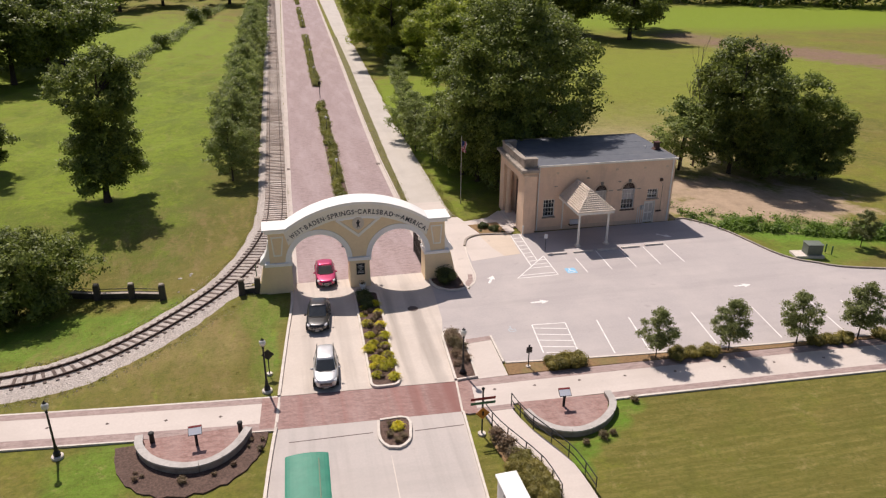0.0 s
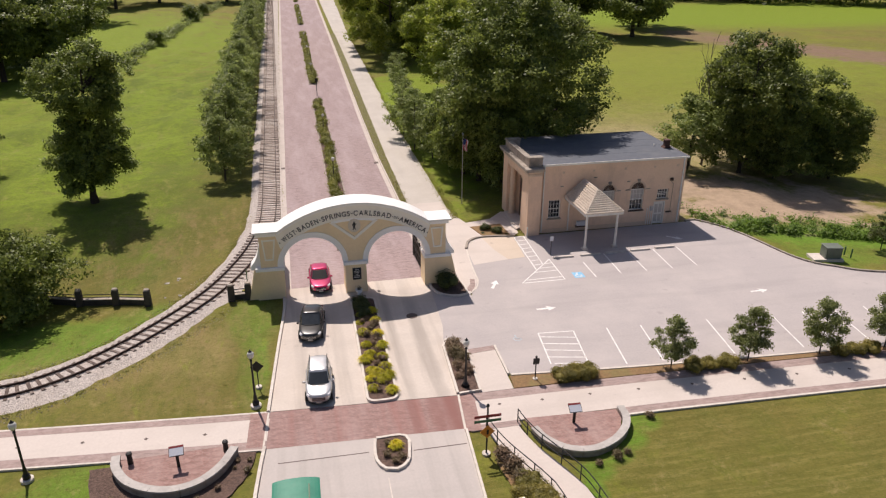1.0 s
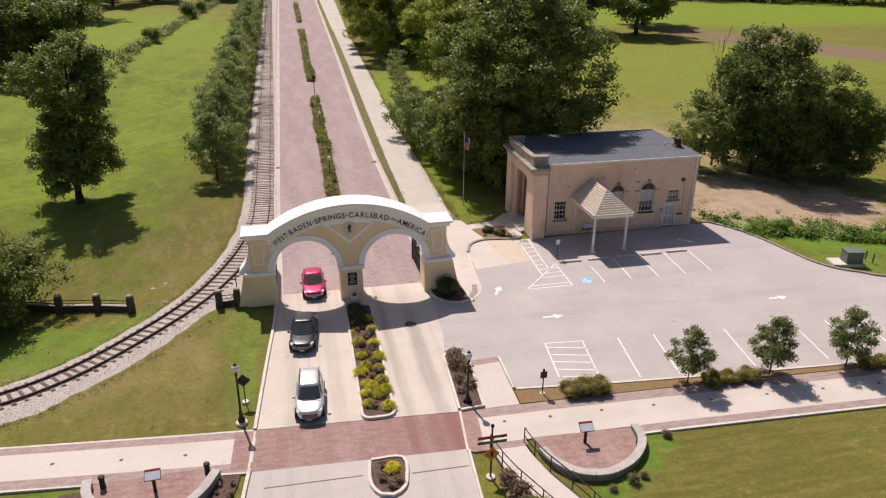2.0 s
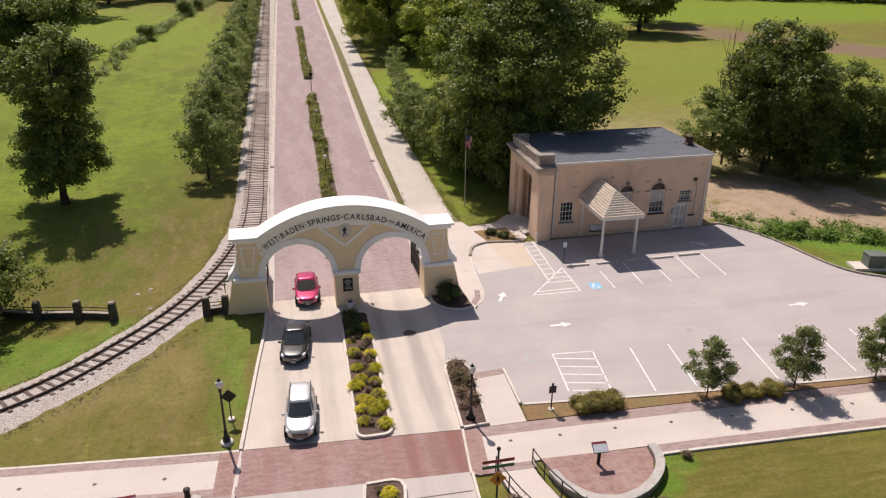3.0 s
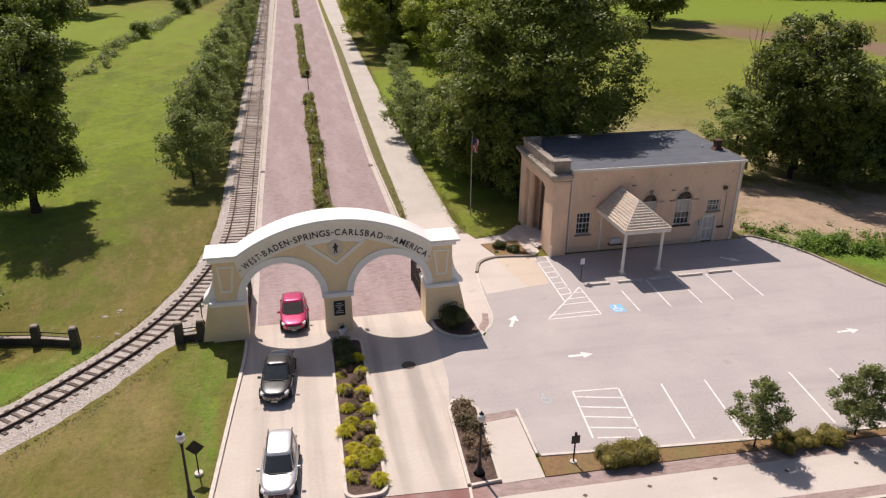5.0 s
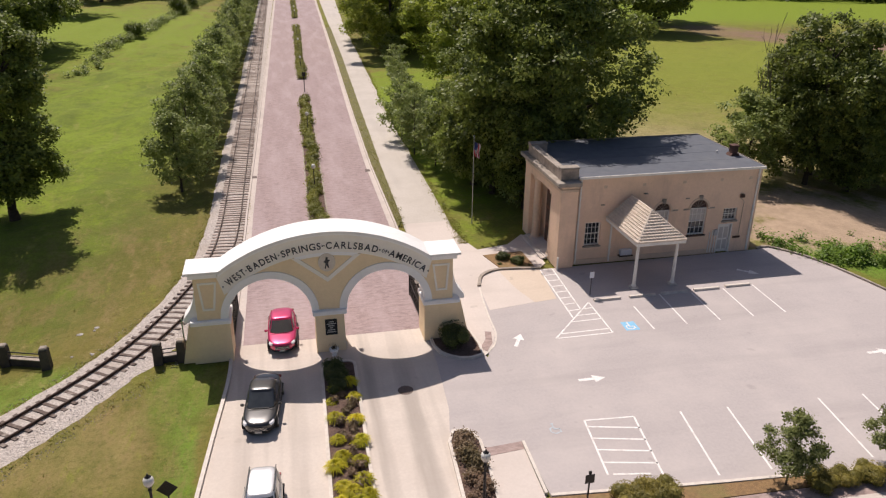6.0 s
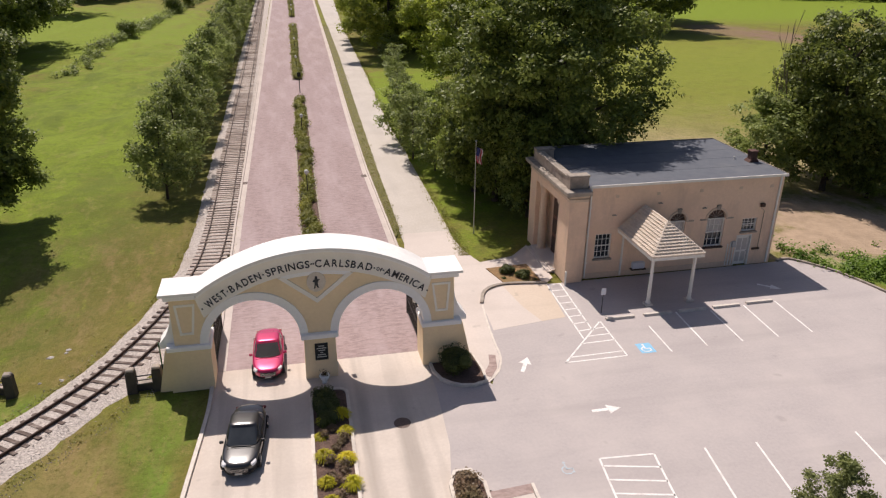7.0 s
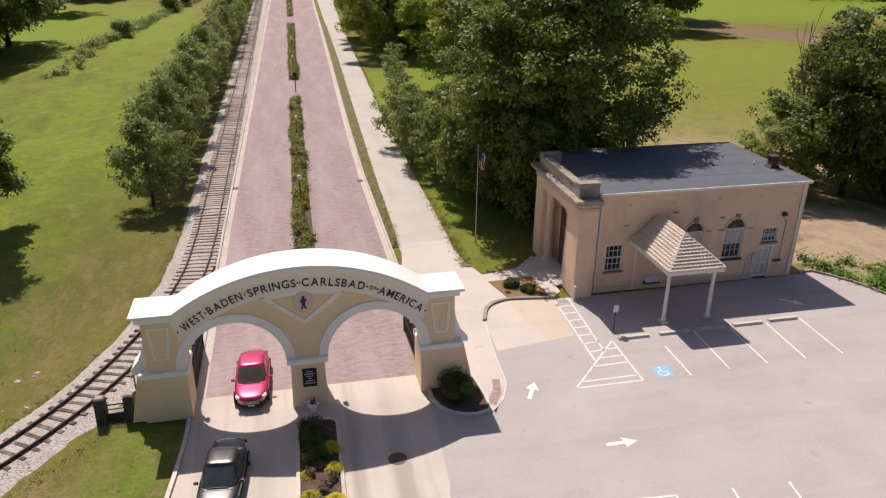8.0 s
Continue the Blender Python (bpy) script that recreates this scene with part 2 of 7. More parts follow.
def brick_mat(name, c1, c2, mortar, bw=0.2, bh=0.1, turn=0.0, c3=None, worn=None):
    m, nt, p, pos = base_mat(name, 0.85, 0.0, 0.25)
    mp = nt.nodes.new("ShaderNodeMapping")
    mp.inputs["Rotation"].default_value = (0, 0, turn)
    nt.links.new(pos, mp.inputs[0])
    b = nt.nodes.new("ShaderNodeTexBrick")
    b.inputs["Scale"].default_value = 1.0
    b.inputs["Brick Width"].default_value, b.inputs["Row Height"].default_value = bw, bh
    b.inputs["Mortar Size"].default_value = 0.006
    b.inputs["Color1"].default_value, b.inputs["Color2"].default_value, b.inputs["Mortar"].default_value = (*c1, 1), (*c2, 1), (*mortar, 1)
    nt.links.new(mp.outputs[0], b.inputs["Vector"])
    col = b.outputs["Color"]
    fine = noise_at(nt, pos, 2.5, 5.0, 0.7, 0.35, 0.75)
    col = ramp_mix(nt, vec_op(nt, "MULTIPLY", fine, 0.45), col, tuple(0.6 * a for a in c1))
    wv = nt.nodes.new("ShaderNodeMapping")
    wv.inputs["Scale"].default_value = (0.8, 2.6, 1.0)
    nt.links.new(pos, wv.inputs[0])
    col = ramp_mix(nt, vec_op(nt, "MULTIPLY", noise_at(nt, wv.outputs[0], 1.5, 6.0, 0.75, 0.46, 0.60), 0.6), col, tuple(0.62 * a for a in c2))
    if c3:
        sc = nt.nodes.new("ShaderNodeMapping")
        sc.inputs["Scale"].default_value = (1.0, 0.18, 1.0)
        nt.links.new(pos, sc.inputs[0])
        col = ramp_mix(nt, vec_op(nt, "MULTIPLY", noise_at(nt, sc.outputs[0], 0.5, 4.0, 0.6, 0.45, 0.72), 0.55), col, c3)
    if worn:
        wh = nt.nodes.new("ShaderNodeMapping")
        wh.inputs["Scale"].default_value = (1.0, 0.05, 1.0)
        nt.links.new(pos, wh.inputs[0])
        col = ramp_mix(nt, vec_op(nt, "MULTIPLY", noise_at(nt, wh.outputs[0], 0.75, 3.0, 0.55, 0.52, 0.7), 0.8), col, worn)
        col = tyre_wear(nt, pos, col, XBANDS, tuple(0.78 * a for a in worn))
    nt.links.new(col, p.inputs["Base Color"])
    bump_on(nt, p, b.outputs["Fac"], -0.4, 0.01)
    return m


def tyre_wear(nt, pos, col, bands, c):
    """Broad bands that wheels have darkened along the lanes: (x, y, half width, half length, strength)."""
    sep = nt.nodes.new("ShaderNodeSeparateXYZ")
    nt.links.new(pos, sep.inputs[0])
    wob = vec_op(nt, "MULTIPLY", vec_op(nt, "SUBTRACT", noise_at(nt, pos, 0.6, 5.0, 0.65, 0.2, 0.8), 0.5), 1.1)
    for x, y, w, l, k in bands:
        col = ramp_mix(nt, vec_op(nt, "MULTIPLY", patch(nt, sep.outputs, x, y, w, l, wob, 0.8), k), col, c)
    return col


def paving_mat(name, c1, c2, c3, streak=True, gravel=False, bands=()):
    """Concrete or worn asphalt: speckle, broad stains and streaks along the traffic."""
    m, nt, p, pos = base_mat(name, 0.85, 0.0, 0.25)
    col = ramp_mix(nt, noise_at(nt, pos, 6.0, 6.0, 0.75), c1, c2)
    col = ramp_mix(nt, vec_op(nt, "MULTIPLY", noise_at(nt, pos, 0.22, 5.0, 0.6, 0.45, 0.75), 0.8), col, c3)
    if streak:
        sc = nt.nodes.new("ShaderNodeMapping")
        sc.inputs["Scale"].default_value = (1.0, 0.06, 1.0)
        nt.links.new(pos, sc.inputs[0])
        col = ramp_mix(nt, vec_op(nt, "MULTIPLY", noise_at(nt, sc.outputs[0], 0.9, 3.0, 0.6, 0.5, 0.75), 0.55), col, tuple(0.62 * a for a in c3))
    arcs = nt.nodes.new("ShaderNodeMapping")
    arcs.inputs["Scale"].default_value = (1.0, 0.1, 1.0) if gravel else (0.12, 1.0, 1.0)
    arcs.inputs["Rotation"].default_value = (0, 0, 0.02 if gravel else 0.12)
    nt.links.new(pos, arcs.inputs[0])
    col = ramp_mix(nt, vec_op(nt, "MULTIPLY", noise_at(nt, arcs.outputs[0], 0.5, 4.0, 0.6, 0.5, 0.72), 0.45), col, tuple(0.84 * a for a in c2))
    col = tyre_wear(nt, pos, col, bands, tuple(0.58 * a for a in c2))
    spots = noise_at(nt, pos, 0.9, 2.0, 0.5, 0.70, 0.76)
    col = ramp_mix(nt, vec_op(nt, "MULTIPLY", spots, 0.25), col, tuple(0.4 * a for a in c3))
    nt.links.new(col, p.inputs["Base Color"])
    bump_on(nt, p, noise_at(nt, pos, 40.0, 3.0, 0.7, 0.2, 0.8), 0.25, 0.005)
    return m


LAWN = ground_mat()
CONC = paving_mat("lane_concrete", (0.62, 0.55, 0.48), (0.56, 0.49, 0.43), (0.50, 0.43, 0.37), bands=((1.65, -9, 0.32, 9, 0.35), (3.5, -9, 0.42, 9, 0.55), (-4.9, -9, 0.4, 9, 0.25), (-2.2, -8, 0.35, 9, 0.22), (3.6, -27, 0.5, 7, 0.3), (-4.7, -27, 0.5, 7, 0.25)))
WALKC = paving_mat("walk_concrete", (0.62, 0.55, 0.495), (0.57, 0.50, 0.45), (0.51, 0.445, 0.395), streak=False)
LOT = paving_mat("lot_asphalt", (0.455, 0.41, 0.395), (0.40, 0.36, 0.35), (0.515, 0.462, 0.435), streak=False)
TRAIL = paving_mat("trail_gravel", (0.57, 0.522, 0.465), (0.46, 0.415, 0.368), (0.43, 0.385, 0.33), streak=False, gravel=True)
GUTTER = paving_mat("gutter_concrete", (0.58, 0.51, 0.46), (0.50, 0.435, 0.39), (0.42, 0.36, 0.32), streak=False)
BRICKROAD = brick_mat("brick_road", (0.405, 0.308, 0.30), (0.34, 0.25, 0.243), (0.34, 0.26, 0.25), c3=(0.46, 0.37, 0.37))
BRICKWALK = brick_mat("brick_paving", (0.40, 0.245, 0.215), (0.31, 0.175, 0.15), (0.35, 0.28, 0.25), turn=radians(45), c3=(0.44, 0.33, 0.30))
BRICKXING = brick_mat("brick_crossing", (0.39, 0.25, 0.225), (0.32, 0.195, 0.172), (0.30, 0.21, 0.19), turn=radians(45), c3=(0.46, 0.345, 0.32), worn=(0.31, 0.15, 0.13))
BRICKGREY = brick_mat("weathered_brick", (0.43, 0.325, 0.295), (0.37, 0.27, 0.245), (0.40, 0.33, 0.30), turn=radians(45))
KERB = surf("kerb_concrete", (0.68, 0.62, 0.55), (0.58, 0.52, 0.46), 5.0, (0.46, 0.41, 0.36), 0.6)
PAINT = surf("road_paint", (0.82, 0.80, 0.77), (0.72, 0.69, 0.66), 9.0, (0.53, 0.48, 0.45), 2.2, 1.0, rough=0.7)
FADED = surf("faded_blue_paint", (0.42, 0.52, 0.58), (0.45, 0.46, 0.47), 6.0, (0.42, 0.38, 0.36), 3.0)
BLUEP = surf("blue_paint", (0.20, 0.48, 0.70), (0.26, 0.52, 0.72), 8.0, (0.38, 0.46, 0.52), 3.0)
STUCCO = surf("yellow_stucco", (0.88, 0.70, 0.45), (0.84, 0.665, 0.42), 7.0, (0.79, 0.62, 0.39), 0.7, bump=0.25, bscale=60)
TRIM = surf("white_stucco_trim", (0.92, 0.90, 0.87), (0.89, 0.87, 0.84), 8.0, (0.84, 0.82, 0.79), 0.8, bump=0.15, bscale=60)
CREAM = surf("cream_stucco", (0.91, 0.86, 0.77), (0.88, 0.83, 0.74), 8.0, (0.82, 0.77, 0.68), 0.8, bump=0.15, bscale=60)
MEDAL = surf("weathered_plaster", (0.72, 0.64, 0.54), (0.66, 0.58, 0.48), 9.0, (0.58, 0.51, 0.43), 2.5, bump=0.2, bscale=50)
CAPW = surf("white_cap", (0.86, 0.85, 0.82), (0.82, 0.80, 0.77), 5.0, (0.74, 0.72, 0.68), 0.7)
LETTER = surf("letter_metal", (0.035, 0.035, 0.04), (0.05, 0.05, 0.055), 10.0, rough=0.5, bump=0.0)
SIGNBLK = surf("black_sign", (0.02, 0.02, 0.022), (0.03, 0.03, 0.03), 8.0, rough=0.4, bump=0.0)
BAR = surf("pale_lettering", (0.6, 0.58, 0.52), (0.5, 0.48, 0.44), 20.0, bump=0.0)
def stained_stucco(name, c1, c2, stain):
    """Stucco with runs of dirt down the wall, a grimy foot and uneven patches."""
    m, nt, p, pos = base_mat(name, 0.9, 0.0, 0.25)
    col = ramp_mix(nt, noise_at(nt, pos, 6.0, 6.0, 0.7), c1, c2)
    col = ramp_mix(nt, vec_op(nt, "MULTIPLY", noise_at(nt, pos, 0.45, 6.0, 0.65, 0.48, 0.72), 0.8), col, tuple(0.80 * a for a in c1))
    run = nt.nodes.new("ShaderNodeMapping")
    run.inputs["Scale"].default_value = (1.0, 1.0, 0.22)
    nt.links.new(pos, run.inputs[0])
    col = ramp_mix(nt, vec_op(nt, "MULTIPLY", noise_at(nt, run.outputs[0], 0.75, 7.0, 0.7, 0.52, 0.78), 0.6), col, stain)
    nt.links.new(col, p.inputs["Base Color"])
    bump_on(nt, p, noise_at(nt, pos, 50.0, 3.0, 0.6, 0.2, 0.8), 0.25, 0.01)
    return m


PINKST = stained_stucco("building_stucco", (0.82, 0.60, 0.44), (0.76, 0.55, 0.40), (0.46, 0.335, 0.255))
PARAM = surf("weathered_parapet", (0.42, 0.345, 0.285), (0.33, 0.27, 0.225), 3.0, (0.19, 0.16, 0.14), 0.9, 1.3, rough=0.9, bump=0.4, dist=0.02)
FLAGW = surf("flag_white", (0.62, 0.58, 0.56), (0.55, 0.50, 0.49), 6.0, rough=0.9, bump=0.0)
FLAGB = surf("flag_blue", (0.03, 0.04, 0.12), (0.04, 0.05, 0.15), 6.0, rough=0.9, bump=0.0)
PINKTR = surf("building_trim", (0.68, 0.52, 0.39), (0.62, 0.47, 0.35), 6.0, (0.52, 0.40, 0.30), 0.8)
ROOFM = surf("roof_membrane", (0.115, 0.125, 0.145), (0.095, 0.105, 0.125), 1.5, (0.15, 0.155, 0.165), 0.35, rough=0.75, bump=0.1)
COPING = surf("weathered_coping", (0.38, 0.325, 0.27), (0.28, 0.24, 0.20), 2.5, (0.14, 0.12, 0.105), 1.2)
TILE = surf("canopy_shingle", (0.68, 0.58, 0.48), (0.58, 0.49, 0.40), 4.0, (0.74, 0.65, 0.56), 1.2)
WHITEW = surf("white_paint", (0.80, 0.765, 0.71), (0.74, 0.705, 0.65), 9.0, (0.64, 0.61, 0.56), 1.5, bump=0.05)
DOORRED = surf("red_brown_door", (0.16, 0.05, 0.03), (0.12, 0.038, 0.025), 5.0, rough=0.5)
DARKBR = surf("dark_brown_grille", (0.10, 0.06, 0.045), (0.07, 0.045, 0.035), 6.0)
CHIM = surf("chimney_brick", (0.12, 0.06, 0.045), (0.08, 0.04, 0.035), 9.0, (0.05, 0.035, 0.03), 2.0, bump=0.5)
MULCH = surf("mulch", (0.165, 0.105, 0.082), (0.09, 0.058, 0.046), 7.0, (0.21, 0.135, 0.105), 1.1, rough=0.95, bump=0.9, bscale=14, dist=0.06)
STRAW = surf("pine_straw", (0.29, 0.18, 0.085), (0.21, 0.13, 0.065), 6.0, (0.20, 0.18, 0.065), 0.5, 1.2, rough=0.95, bump=0.6, bscale=22, dist=0.04)
BALLAST = surf("ballast", (0.60, 0.535, 0.485), (0.38, 0.335, 0.30), 7.5, (0.44, 0.375, 0.32), 0.5, rough=0.95, bump=1.0, bscale=9, dist=0.08)
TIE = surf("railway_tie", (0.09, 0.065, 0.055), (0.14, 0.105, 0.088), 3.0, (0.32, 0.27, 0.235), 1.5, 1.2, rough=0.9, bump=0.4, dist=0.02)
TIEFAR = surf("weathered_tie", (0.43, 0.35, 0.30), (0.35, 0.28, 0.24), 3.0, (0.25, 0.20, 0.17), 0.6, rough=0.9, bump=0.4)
RAIL = surf("rusty_rail", (0.055, 0.035, 0.028), (0.08, 0.05, 0.038), 6.0, rough=0.6, metal=0.3)
IRON = surf("black_iron", (0.014, 0.014, 0.015), (0.022, 0.021, 0.02), 8.0, rough=0.45, bump=0.0)
STONEDK = surf("dark_fence_stone", (0.06, 0.05, 0.045), (0.09, 0.075, 0.065), 4.0, (0.035, 0.03, 0.028), 1.0, bump=0.6)
WALLST = surf("seat_wall_stone", (0.50, 0.465, 0.43), (0.42, 0.39, 0.36), 4.0, (0.34, 0.31, 0.285), 0.9)
GLOBE = surf("lamp_globe", (0.78, 0.76, 0.70), (0.74, 0.72, 0.66), 8.0, rough=0.25, bump=0.0)
BARK = surf("bark", (0.075, 0.055, 0.042), (0.045, 0.034, 0.027), 5.0, (0.10, 0.08, 0.065), 1.0, rough=0.95, bump=0.8, bscale=12, dist=0.05)
DEADW = surf("dead_wood", (0.23, 0.19, 0.155), (0.16, 0.13, 0.11), 5.0, rough=0.95)
RUST = surf("steel_cover", (0.10, 0.07, 0.06), (0.14, 0.10, 0.085), 9.0, rough=0.7)
AMBER = surf("amber_sign", (0.55, 0.22, 0.03), (0.50, 0.19, 0.03), 9.0, rough=0.5, bump=0.0)
REDS = surf("dark_red_sign", (0.28, 0.04, 0.04), (0.22, 0.035, 0.035), 9.0, rough=0.5, bump=0.0)
GREENS = surf("dark_green_sign", (0.07, 0.15, 0.08), (0.055, 0.12, 0.065), 9.0, rough=0.5, bump=0.0)
PANELP = surf("panel_print", (0.55, 0.58, 0.66), (0.62, 0.62, 0.64), 12.0, rough=0.35, bump=0.0)
GREENR = surf("green_canopy", (0.03, 0.225, 0.145), (0.026, 0.19, 0.125), 2.0, (0.06, 0.25, 0.17), 0.8, rough=0.55, bump=0.05)
UTIL = surf("green_grey_cabinet", (0.16, 0.18, 0.15), (0.13, 0.15, 0.125), 4.0, rough=0.6)
RUBBER = surf("rubber", (0.018, 0.018, 0.018), (0.028, 0.027, 0.026), 9.0, rough=0.85)
CHROME = surf("chrome", (0.55, 0.55, 0.56), (0.5, 0.5, 0.51), 9.0, rough=0.2, metal=0.9, bump=0.0)
CARGLASS = surf("tinted_glass", (0.04, 0.045, 0.048), (0.05, 0.055, 0.058), 3.0, rough=0.06, bump=0.0, spec=0.8)
HEADL = surf("headlight_lens", (0.7, 0.7, 0.7), (0.6, 0.6, 0.62), 9.0, rough=0.12, bump=0.0, spec=0.7)


def car_paint(name, c, metal, rough):
    """Clear-coated flake paint."""
    m = surf(name, c, tuple(0.9 * v for v in c), 2.0, rough=rough, metal=metal, bump=0.0, spec=0.5)
    p = m.node_tree.nodes["Principled BSDF"]
    p.inputs["Coat Weight"].default_value, p.inputs["Coat Roughness"].default_value = 0.9, 0.06
    return m


SILVER = car_paint("silver_paint", (0.60, 0.60, 0.60), 0.5, 0.32)
BLACKP = car_paint("black_paint", (0.012, 0.012, 0.013), 0.0, 0.3)
REDP = car_paint("red_paint", (0.52, 0.012, 0.10), 0.35, 0.32)
PANE = surf("window_pane", (0.02, 0.023, 0.026), (0.03, 0.033, 0.036), 2.0, rough=0.08, bump=0.0, spec=0.7)
BLIND = surf("pale_blind", (0.55, 0.50, 0.46), (0.50, 0.46, 0.42), 6.0, rough=0.7, bump=0.05)
FLAGM = surf("flag_cloth", (0.42, 0.035, 0.045), (0.36, 0.03, 0.04), 6.0, rough=0.9, bump=0.0)
STEEL = surf("galvanised_pole", (0.5, 0.5, 0.5), (0.45, 0.45, 0.45), 8.0, rough=0.4, metal=0.6, bump=0.0)
LEAFD = leaf_mat("leaf_dark", (0.055, 0.082, 0.024), (0.31, 0.36, 0.078), (0.19, 0.24, 0.045), 0.42, 0.5)
LEAFM = leaf_mat("leaf_mid", (0.16, 0.215, 0.04), (0.36, 0.42, 0.065), (0.40, 0.45, 0.07), 0.55, 0.42)
LEAFG = leaf_mat("leaf_greyish", (0.15, 0.195, 0.066), (0.40, 0.45, 0.14), (0.25, 0.31, 0.08), 0.48, 0.5)
LEAFY = leaf_mat("leaf_yellow_grass", (0.60, 0.55, 0.03), (0.46, 0.45, 0.03), (0.66, 0.58, 0.04), 0.45)
LEAFB = leaf_mat("leaf_bush", (0.14, 0.125, 0.026), (0.31, 0.25, 0.05), (0.17, 0.155, 0.034), 0.3)
LEAFS = leaf_mat("leaf_street_tree", (0.085, 0.11, 0.036), (0.31, 0.34, 0.125), (0.23, 0.26, 0.08), 0.42)
LEAFP = leaf_mat("leaf_purple_brown", (0.20, 0.13, 0.085), (0.25, 0.17, 0.105), (0.16, 0.125, 0.06), 0.3)
LEAFA = leaf_mat("leaf_avenue", (0.24, 0.25, 0.05), (0.34, 0.33, 0.06), (0.17, 0.18, 0.04), 0.4)
LEAFT = leaf_mat("leaf_grass", (0.22, 0.205, 0.035), (0.30, 0.265, 0.055), (0.18, 0.19, 0.028), 0.45)
# dark green, with the gateway's shade put into the leaf colour
LEAFK = leaf_mat("leaf_shade_dark_shrub", (0.035, 0.05, 0.014), (0.13, 0.15, 0.035), (0.07, 0.09, 0.022), 0.3)
LEAFW = leaf_mat("leaf_weed", (0.15, 0.25, 0.03), (0.20, 0.31, 0.035), (0.11, 0.19, 0.025), 0.35)

# ---- building blocks ----


def thing(name, label, category, m=None, group="", kind=""):
    ob = new(name)
    ob.empty_display_size = 0.3
    if m is not None:
        ob.matrix_basis = m
    return tagged(ob, label, category, group, kind)


def mesh_of(bm, name):
    me = bpy.data.meshes.new(name)
    bm.normal_update()
    bm.to_mesh(me)
    bm.free()
    return me


def part(name, bm, material, parent=None, label="", smooth=False):
    me = mesh_of(bm, name) if isinstance(bm, bmesh.types.BMesh) else bm
    if not me.materials:
        me.materials.append(material)
    if smooth:
        me.polygons.foreach_set("use_smooth", [True] * len(me.polygons))
    ob = new(name, me)
    if parent is not None:
        ob.parent = parent
    if label:
        ob["label"] = label
    return ob


def B():
    return bmesh.new()


def box(bm, x0, x1, y0, y1, z0, z1, bevel=0.0):
    vs = [bm.verts.new((x, y, z)) for z in (z0, z1) for x, y in ((x0, y0), (x1, y0), (x1, y1), (x0, y1))]
    fs = [bm.faces.new([vs[i] for i in q]) for q in ((3, 2, 1, 0), (4, 5, 6, 7), (0, 1, 5, 4), (1, 2, 6, 5), (2, 3, 7, 6), (3, 0, 4, 7))]
    if bevel:
        es = list({e for f in fs for e in f.edges})
        bmesh.ops.bevel(bm, geom=es, offset=bevel, segments=1, affect="EDGES")
    return bm


def prism(bm, pts, a, b, axis="z"):
    """A straight prism over a flat outline, from a to b along an axis."""
    def at(p, h):
        return {"z": (p[0], p[1], h), "y": (p[0], h, p[1]), "x": (h, p[0], p[1])}[axis]
    area = sum(p[0] * q[1] - q[0] * p[1] for p, q in zip(pts, pts[1:] + pts[:1]))
    if (area < 0) != (axis == "y"):
        pts = pts[::-1]
    lo, hi = [bm.verts.new(at(p, a)) for p in pts], [bm.verts.new(at(p, b)) for p in pts]
    bm.faces.new(lo[::-1])
    bm.faces.new(hi)
    for i in range(len(pts)):
        j = (i + 1) % len(pts)
        bm.faces.new((lo[i], lo[j], hi[j], hi[i]))
    return bm


def tube(bm, p0, p1, r0, r1=None, n=8):
    """A tapered round bar from p0 to p1."""
    r1 = r0 if r1 is None else r1
    p0, p1 = Vector(p0), Vector(p1)
    q = (p1 - p0).to_track_quat("Z", "Y")
    rings = []
    for p, r in ((p0, r0), (p1, r1)):
        rings.append([bm.verts.new(p + q @ Vector((r * math.cos(2 * math.pi * i / n), r * math.sin(2 * math.pi * i / n), 0))) for i in range(n)])
    for i in range(n):
        j = (i + 1) % n
        bm.faces.new((rings[0][i], rings[0][j], rings[1][j], rings[1][i]))
    bm.faces.new(rings[0][::-1])
    bm.faces.new(rings[1])
    return bm


def lathe(bm, prof, c=(0, 0), n=12):
    """A turned body from (radius, height) pairs."""
    rings = [[bm.verts.new((c[0] + max(r, 0.001) * math.cos(2 * math.pi * i / n), c[1] + max(r, 0.001) * math.sin(2 * math.pi * i / n), z)) for i in range(n)] for r, z in prof]
    for a, b in zip(rings, rings[1:]):
        for i in range(n):
            j = (i + 1) % n
            bm.faces.new((a[i], a[j], b[j], b[i]))
    bm.faces.new(rings[0][::-1])
    bm.faces.new(rings[-1])
    return bm


def strip(bm, left, right, z0, z1):
    """A slab between two lines of points; z1 may be a function of x, y."""
    f = z1 if callable(z1) else (lambda x, y: z1)
    rows = []
    for (ax, ay), (bx, by) in zip(left, right):
        rows.append([bm.verts.new((ax, ay, f(ax, ay))), bm.verts.new((bx, by, f(bx, by))), bm.verts.new((ax, ay, f(ax, ay) + z0)), bm.verts.new((bx, by, f(bx, by) + z0))])
    for a, b in zip(rows, rows[1:]):
        bm.faces.new((a[0], a[1], b[1], b[0]))
        bm.faces.new((a[2], b[2], b[3], a[3]))
        bm.faces.new((a[0], b[0], b[2], a[2]))
        bm.faces.new((a[1], a[3], b[3], b[1]))
    a, b = rows[0], rows[-1]
    bm.faces.new((a[0], a[2], a[3], a[1]))
    bm.faces.new((b[0], b[1], b[3], b[2]))
    bmesh.ops.recalc_face_normals(bm, faces=bm.faces)
    return bm


